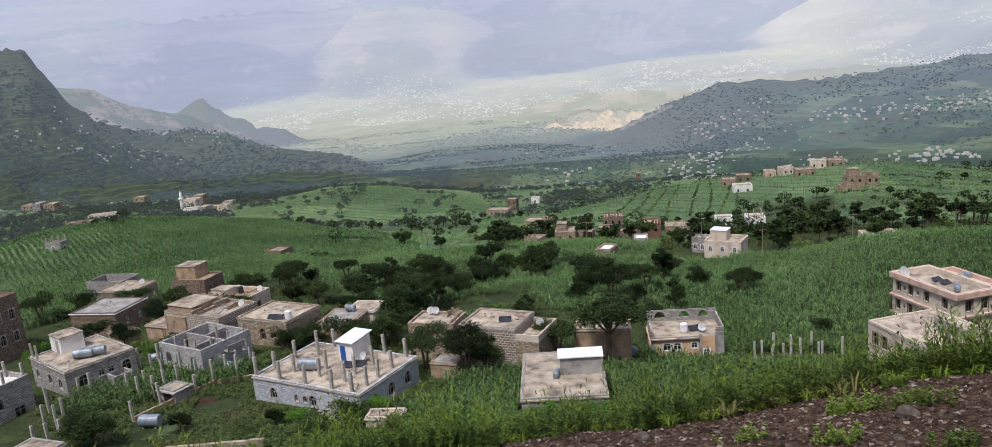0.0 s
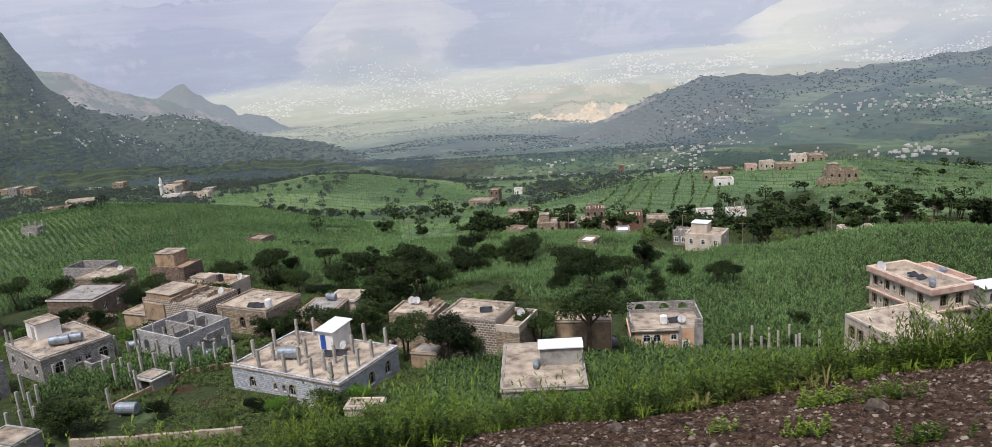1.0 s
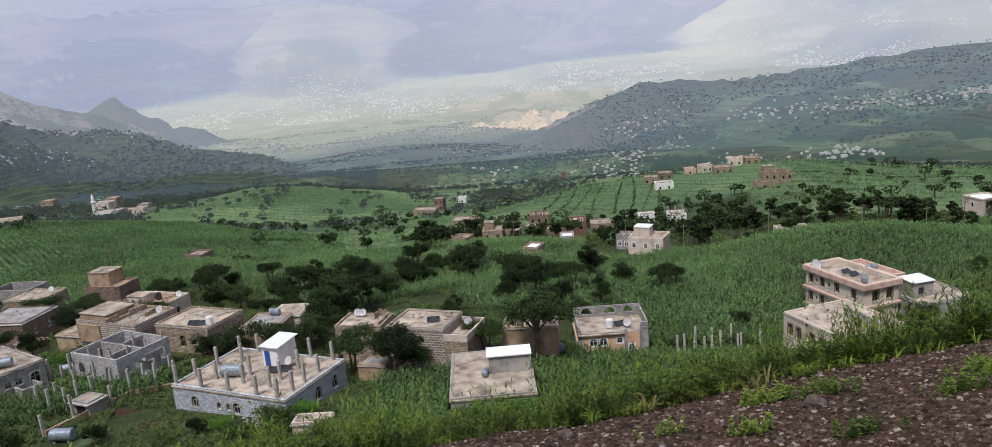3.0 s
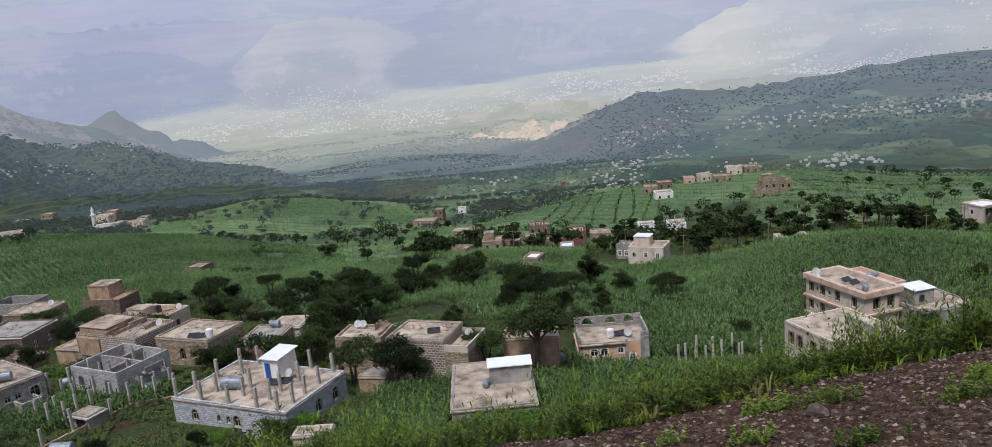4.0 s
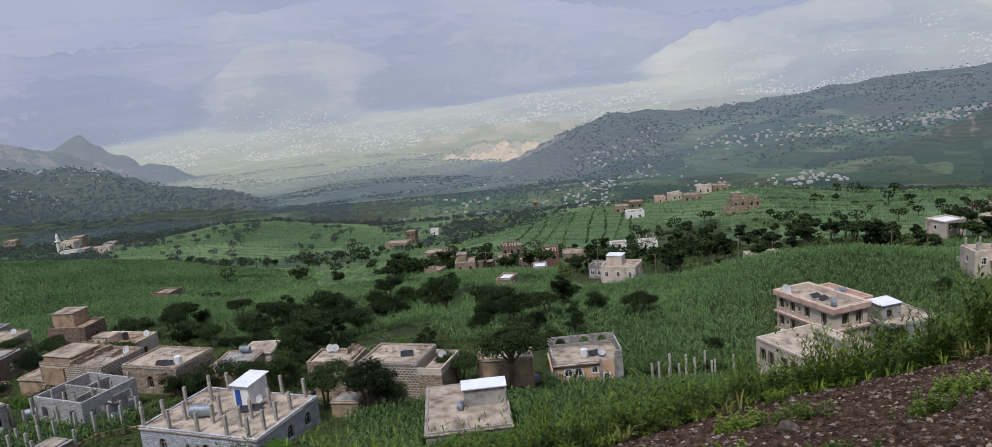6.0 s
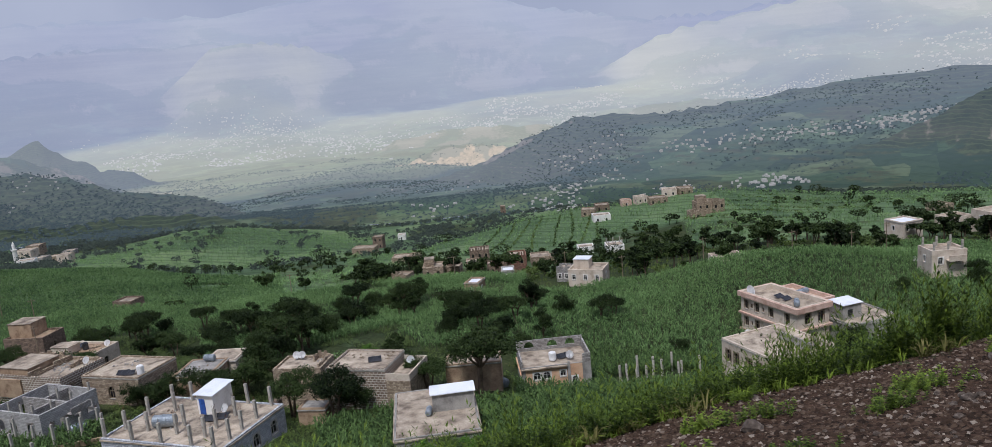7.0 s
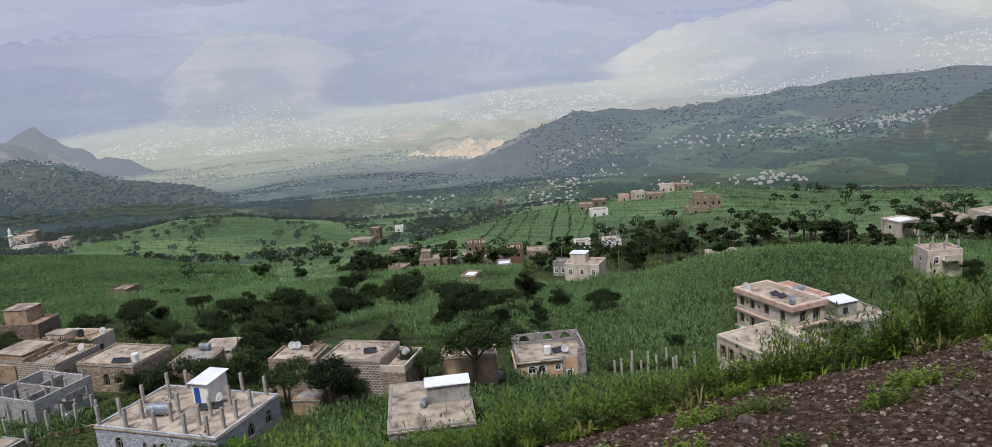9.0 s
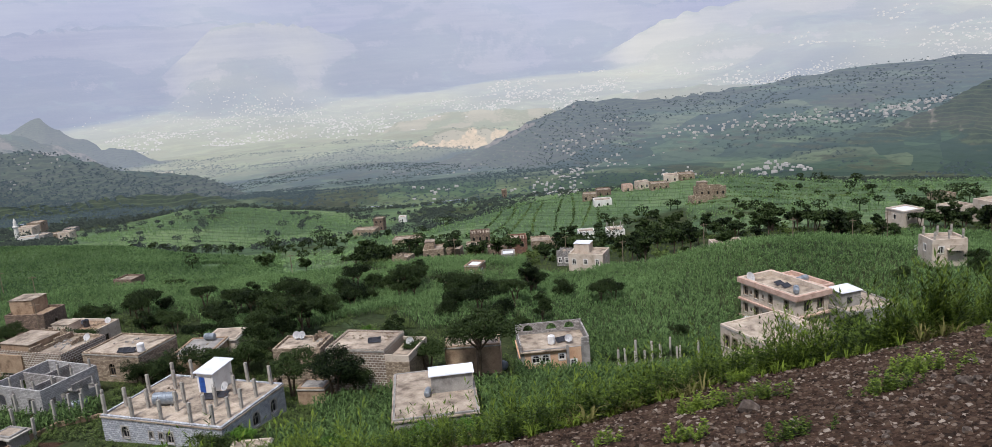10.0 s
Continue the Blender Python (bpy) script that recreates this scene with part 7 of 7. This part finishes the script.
g = np.random.default_rng(33)
field("bank_weeds", bank_spots(6800, 0.0, 5.0, -13, 20, g, -0.2), 34, 0.5, LEAF_WEED, "light green leafy weeds along the bank edge", "weeds", 6, weed_template, 1.1)
field("tall_weeds", np.concatenate([bank_spots(800, 0.1, 3.0, 6.2, 20, g, 0.0), bank_spots(620, 0.5, 3.2, -13, 6, g, 0.02)]), 96, 0.95, LEAF_WEED, "tall green weeds with leafy stems at the bank edge", "weeds", 7,
      stand_template, 1.0)
field("tall_weeds", bank_spots(420, 0.1, 2.5, 8.3, 20, g, -0.1), 168, 1.25, LEAF_WEED, "tall green weeds in a dense stand at the bank edge", "weeds", 17, stand_template, 1.0)
field("bank_grass", bank_spots(1800, -0.15, 4.0, -13, 20, g, -0.1), 11, 0.34, LEAF_WEED, "green grass tufts along the bank edge", "grass", 8, grass_template)
field("dry_grass", bank_spots(500, -0.2, 2.0, -4, 18, g, 0.12), 14, 0.45, GRASS_DRY, "dry yellow grass tufts among the weeds", "grass", 9, grass_template)
# slope below the bank and rough ground between the yards
sl = polar_spots(1200, -30, 46, 17, 66, lambda x, y, r, az: y > 17, g)
field("slope_scrub", sl, 26, 0.55, LEAF_BUSH, "rough green scrub on the slope below the bank", "scrub", 10, weed_template, 2.6)
rough_ground = polar_spots(42000, -33, 14, 66, 170, lambda x, y, r, az: ~crop(x, y, r, az) & (fbm(x / 6, y / 6, 3, 150) > -0.18), g)
field("yard_weeds", rough_ground, 9, 0.75, LEAF_BUSH, "rough weeds and grass between the houses", "weeds", 11, weed_template, 3.4)
verge = polar_spots(9000, 10, 48, 80, 240, lambda x, y, r, az: ~crop(x, y, r, az), g)
field("field_verge", verge, 12, 0.8, LEAF_WEED, "light green wild plants in gaps of the maize", "weeds", 12, weed_template, 2.6)

# plants on the bare bank
for x, y, s, n in ((4.2, 9.25, 0.16, 40), (5.0, 9.05, 0.2, 36), (6.8, 8.35, 0.22, 50), (6.0, 7.8, 0.18, 36), (3.4, 7.75, 0.12, 20), (9.4, 9.4, 0.34, 60), (5.4, 10.2, 0.12, 12),
                   (4.2, 6.9, 0.14, 20), (2.6, 8.4, 0.1, 10)):
    sp = np.stack([g.normal(x, s, n), g.normal(y, s * 0.6, n)], -1)
    field("weed_patch", sp, 34, 0.24, LEAF_WEED, "low green weed patch on the gravel bank", "weeds", int(x * 10), weed_template, 1.8)


# ---------------------------------------------------------------- stones of the bank
def stone_mesh(seed, subdiv=2):
    """A rough, flattened, slightly angular stone about one metre across."""
    bm = bmesh.new()
    bmesh.ops.create_icosphere(bm, subdivisions=subdiv, radius=0.5)
    sx, sy, sz = (random.Random(seed).uniform(0.75, 1.2) for _ in range(3))
    for v in bm.verts:
        p = v.co
        d = 1 + 0.35 * noise.noise(p * 2.2 + Vector((seed * 3.1, 0, 0))) + 0.15 * noise.noise(p * 5 + Vector((0, seed, 0)))
        v.co = Vector((p.x * sx, p.y * sy, max(p.z * sz * 0.75, -0.22))) * d
    me = bpy.data.meshes.new("rock")
    bm.to_mesh(me)
    bm.free()
    me.materials.append(ROCK)
    return me


STONES = [stone_mesh(k) for k in range(6)]
random.seed(9)


def rock(x, y, s, k, label="grey-brown rock half sunk in the gravel bank"):
    ob = tagged(new("rock", STONES[k % 6]), label, "rock", "rocks on the bank")
    ob.matrix_basis = pose(x, y, ground_at(x, y) + s * 0.12, random.uniform(-12, 12), random.uniform(-12, 12), random.uniform(0, 360)) @ Matrix.Diagonal((s, s, s, 1))


rock(4.58, 8.52, 0.34, 1, "large grey boulder on the gravel bank")
rock(5.42, 11.0, 0.26, 2, "pale grey rock on the bank's edge")
rock(1.55, 9.35, 0.25, 3, "rounded brown rock on the bank's edge")
for k in range(190):
    x, y = random.uniform(0.2, 12), random.uniform(4.6, 10.8)
    rock(x, y, 0.03 + 0.13 * random.random() ** 4, k)
for k in range(70):
    rock(random.gauss(6.5, 1.2), random.gauss(6.4, 0.7), 0.035 + 0.09 * random.random() ** 2, k, "pale stone in a loose heap of rubble")


def gravel(n, seed):
    """Loose gravel: little angular chips lying on the bank."""
    rng = np.random.default_rng(seed)
    x, y = rng.uniform(-2, 14, n), rng.uniform(3.8, 10.9, n)
    s = 0.007 + 0.045 * rng.uniform(0, 1, n) ** 3.0
    base = np.array([(1, 0, 0), (0.2, 0.9, -0.1), (-0.9, 0.3, 0), (-0.3, -0.9, 0.1), (0.15, 0.1, 0.62), (0.7, -0.5, 0.4)])
    a = rng.uniform(0, 6.28, n)
    q = base[None] * rng.uniform(0.65, 1.3, (n, 6, 3))
    X = (q[..., 0] * np.cos(a)[:, None] - q[..., 1] * np.sin(a)[:, None]) * s[:, None] + x[:, None]
    Y = (q[..., 0] * np.sin(a)[:, None] + q[..., 1] * np.cos(a)[:, None]) * s[:, None] + y[:, None]
    Z = q[..., 2] * s[:, None] + height(x, y)[:, None]
    f = np.array([(0, 1, 4), (1, 2, 4), (2, 3, 4), (3, 5, 4), (5, 0, 4), (3, 0, 5)])
    faces = (f[None] + (np.arange(n) * 6)[:, None, None]).reshape(-1, 3)
    tagged(new("gravel", mesh_np("gravel", np.stack([X, Y, Z], -1).reshape(-1, 3), faces, GRAVEL)), "loose dark reddish gravel chips on the bank", "gravel", kind="stuff")


gravel(62000, 5)


# ---------------------------------------------------------------- far villages
def town(n, az, r, waz, wr, size, seed, mat):
    """A cluster of far houses, thick in the middle and loose at its rim."""
    rng = np.random.default_rng(seed)
    a, d = np.radians(rng.normal(az, waz, n)), rng.normal(r, wr, n)
    blocks(d * np.sin(a), d * np.cos(a), size, rng, (mat,))


def far_village(n, az0, az1, r0, r1, size, seed, mats, thresh=0.05):
    """Small block houses strewn over far slopes, too many and too far to tell apart."""
    rng = np.random.default_rng(seed)
    m = n * 8
    az, r = np.radians(rng.uniform(az0, az1, m)), rng.uniform(r0, r1, m)
    x, y = r * np.sin(az), r * np.cos(az)
    ok = fbm(x / (r0 * 0.05), y / (r0 * 0.05), 3, 200 + seed) > thresh
    blocks(x[ok][:n], y[ok][:n], size, rng, mats)


def blocks(x, y, size, rng, mats):
    """Plain far-off houses at the given places."""
    n = len(x)
    z = height(x, y)
    w, d, h = rng.uniform(0.5, 1.5, n) * size * 0.85, rng.uniform(0.5, 1.2, n) * size * 0.85, rng.uniform(0.4, 1.2, n) * size * 0.62
    a = rng.uniform(-0.5, 0.5, n)
    c = np.array([(-1, -1, -0.6), (1, -1, -0.6), (1, 1, -0.6), (-1, 1, -0.6), (-1, -1, 1), (1, -1, 1), (1, 1, 1), (-1, 1, 1)]) * np.array([0.5, 0.5, 1])
    L = c[None] * np.stack([w, d, h], -1)[:, None]
    X = L[..., 0] * np.cos(a)[:, None] - L[..., 1] * np.sin(a)[:, None] + x[:, None]
    Y = L[..., 0] * np.sin(a)[:, None] + L[..., 1] * np.cos(a)[:, None] + y[:, None]
    Z = L[..., 2] + z[:, None]
    f = np.array([(4, 5, 6, 7), (0, 1, 5, 4), (1, 2, 6, 5), (2, 3, 7, 6), (3, 0, 4, 7)])
    v = np.stack([X, Y, Z], -1)
    which = rng.integers(0, len(mats), n)
    for k, mt in enumerate(mats):
        vv = v[which == k]
        faces = (f[None] + (np.arange(len(vv)) * 8)[:, None, None]).reshape(-1, 4)
        tagged(new("far_village", mesh_np("far_village", vv.reshape(-1, 3), faces, mt)), "pale block houses strewn over the far slopes", "village", kind="stuff")


for n, az, r, waz, wr, size, seed in ((14, 15.4, 648, 0.7, 25, 5, 31),
                                      (20, 13.6, 648, 0.9, 25, 5, 32),
                                      (22, 15.7, 730, 0.7, 30, 5, 33),
                                      (10, 18.5, 861, 1.0, 25, 4.5, 34),
                                      (26, 16.8, 1005, 1.1, 18, 6, 35),
                                      (24, 25.1, 943, 1.6, 16, 6, 36),
                                      (18, 29.4, 926, 1.5, 14, 6, 37),
                                      (30, 31.0, 928, 1.6, 16, 6, 38),
                                      (30, 37.6, 956, 1.2, 14, 6, 39),
                                      (26, 39.0, 954, 1.2, 14, 6, 40),
                                      (16, 34.6, 932, 2.0, 16, 5.5, 41),
                                      (14, 28.9, 681, 1.0, 14, 5, 42),
                                      (12, 30.0, 711, 0.6, 14, 5.5, 43),
                                      (8, 31.4, 691, 0.5, 10, 5.5, 44),
                                      (12, 23.3, 690, 1.2, 16, 4.5, 45),
                                      (10, 20.6, 863, 2.0, 40, 4, 46),
                                      (8, 6.5, 675, 1.0, 20, 5, 47),
                                      (10, 3.9, 997, 3, 60, 4, 48),
                                      (16, -25.7, 865, 2.0, 14, 4, 61),
                                      (14, -25.5, 800, 1.5, 10, 4, 62),
                                      (16, -20.6, 944, 1.2, 8, 4, 63),
                                      (8, -23.1, 892, 1.0, 8, 4, 64),
                                      (8, -30.8, 794, 1.0, 12, 4, 65)):
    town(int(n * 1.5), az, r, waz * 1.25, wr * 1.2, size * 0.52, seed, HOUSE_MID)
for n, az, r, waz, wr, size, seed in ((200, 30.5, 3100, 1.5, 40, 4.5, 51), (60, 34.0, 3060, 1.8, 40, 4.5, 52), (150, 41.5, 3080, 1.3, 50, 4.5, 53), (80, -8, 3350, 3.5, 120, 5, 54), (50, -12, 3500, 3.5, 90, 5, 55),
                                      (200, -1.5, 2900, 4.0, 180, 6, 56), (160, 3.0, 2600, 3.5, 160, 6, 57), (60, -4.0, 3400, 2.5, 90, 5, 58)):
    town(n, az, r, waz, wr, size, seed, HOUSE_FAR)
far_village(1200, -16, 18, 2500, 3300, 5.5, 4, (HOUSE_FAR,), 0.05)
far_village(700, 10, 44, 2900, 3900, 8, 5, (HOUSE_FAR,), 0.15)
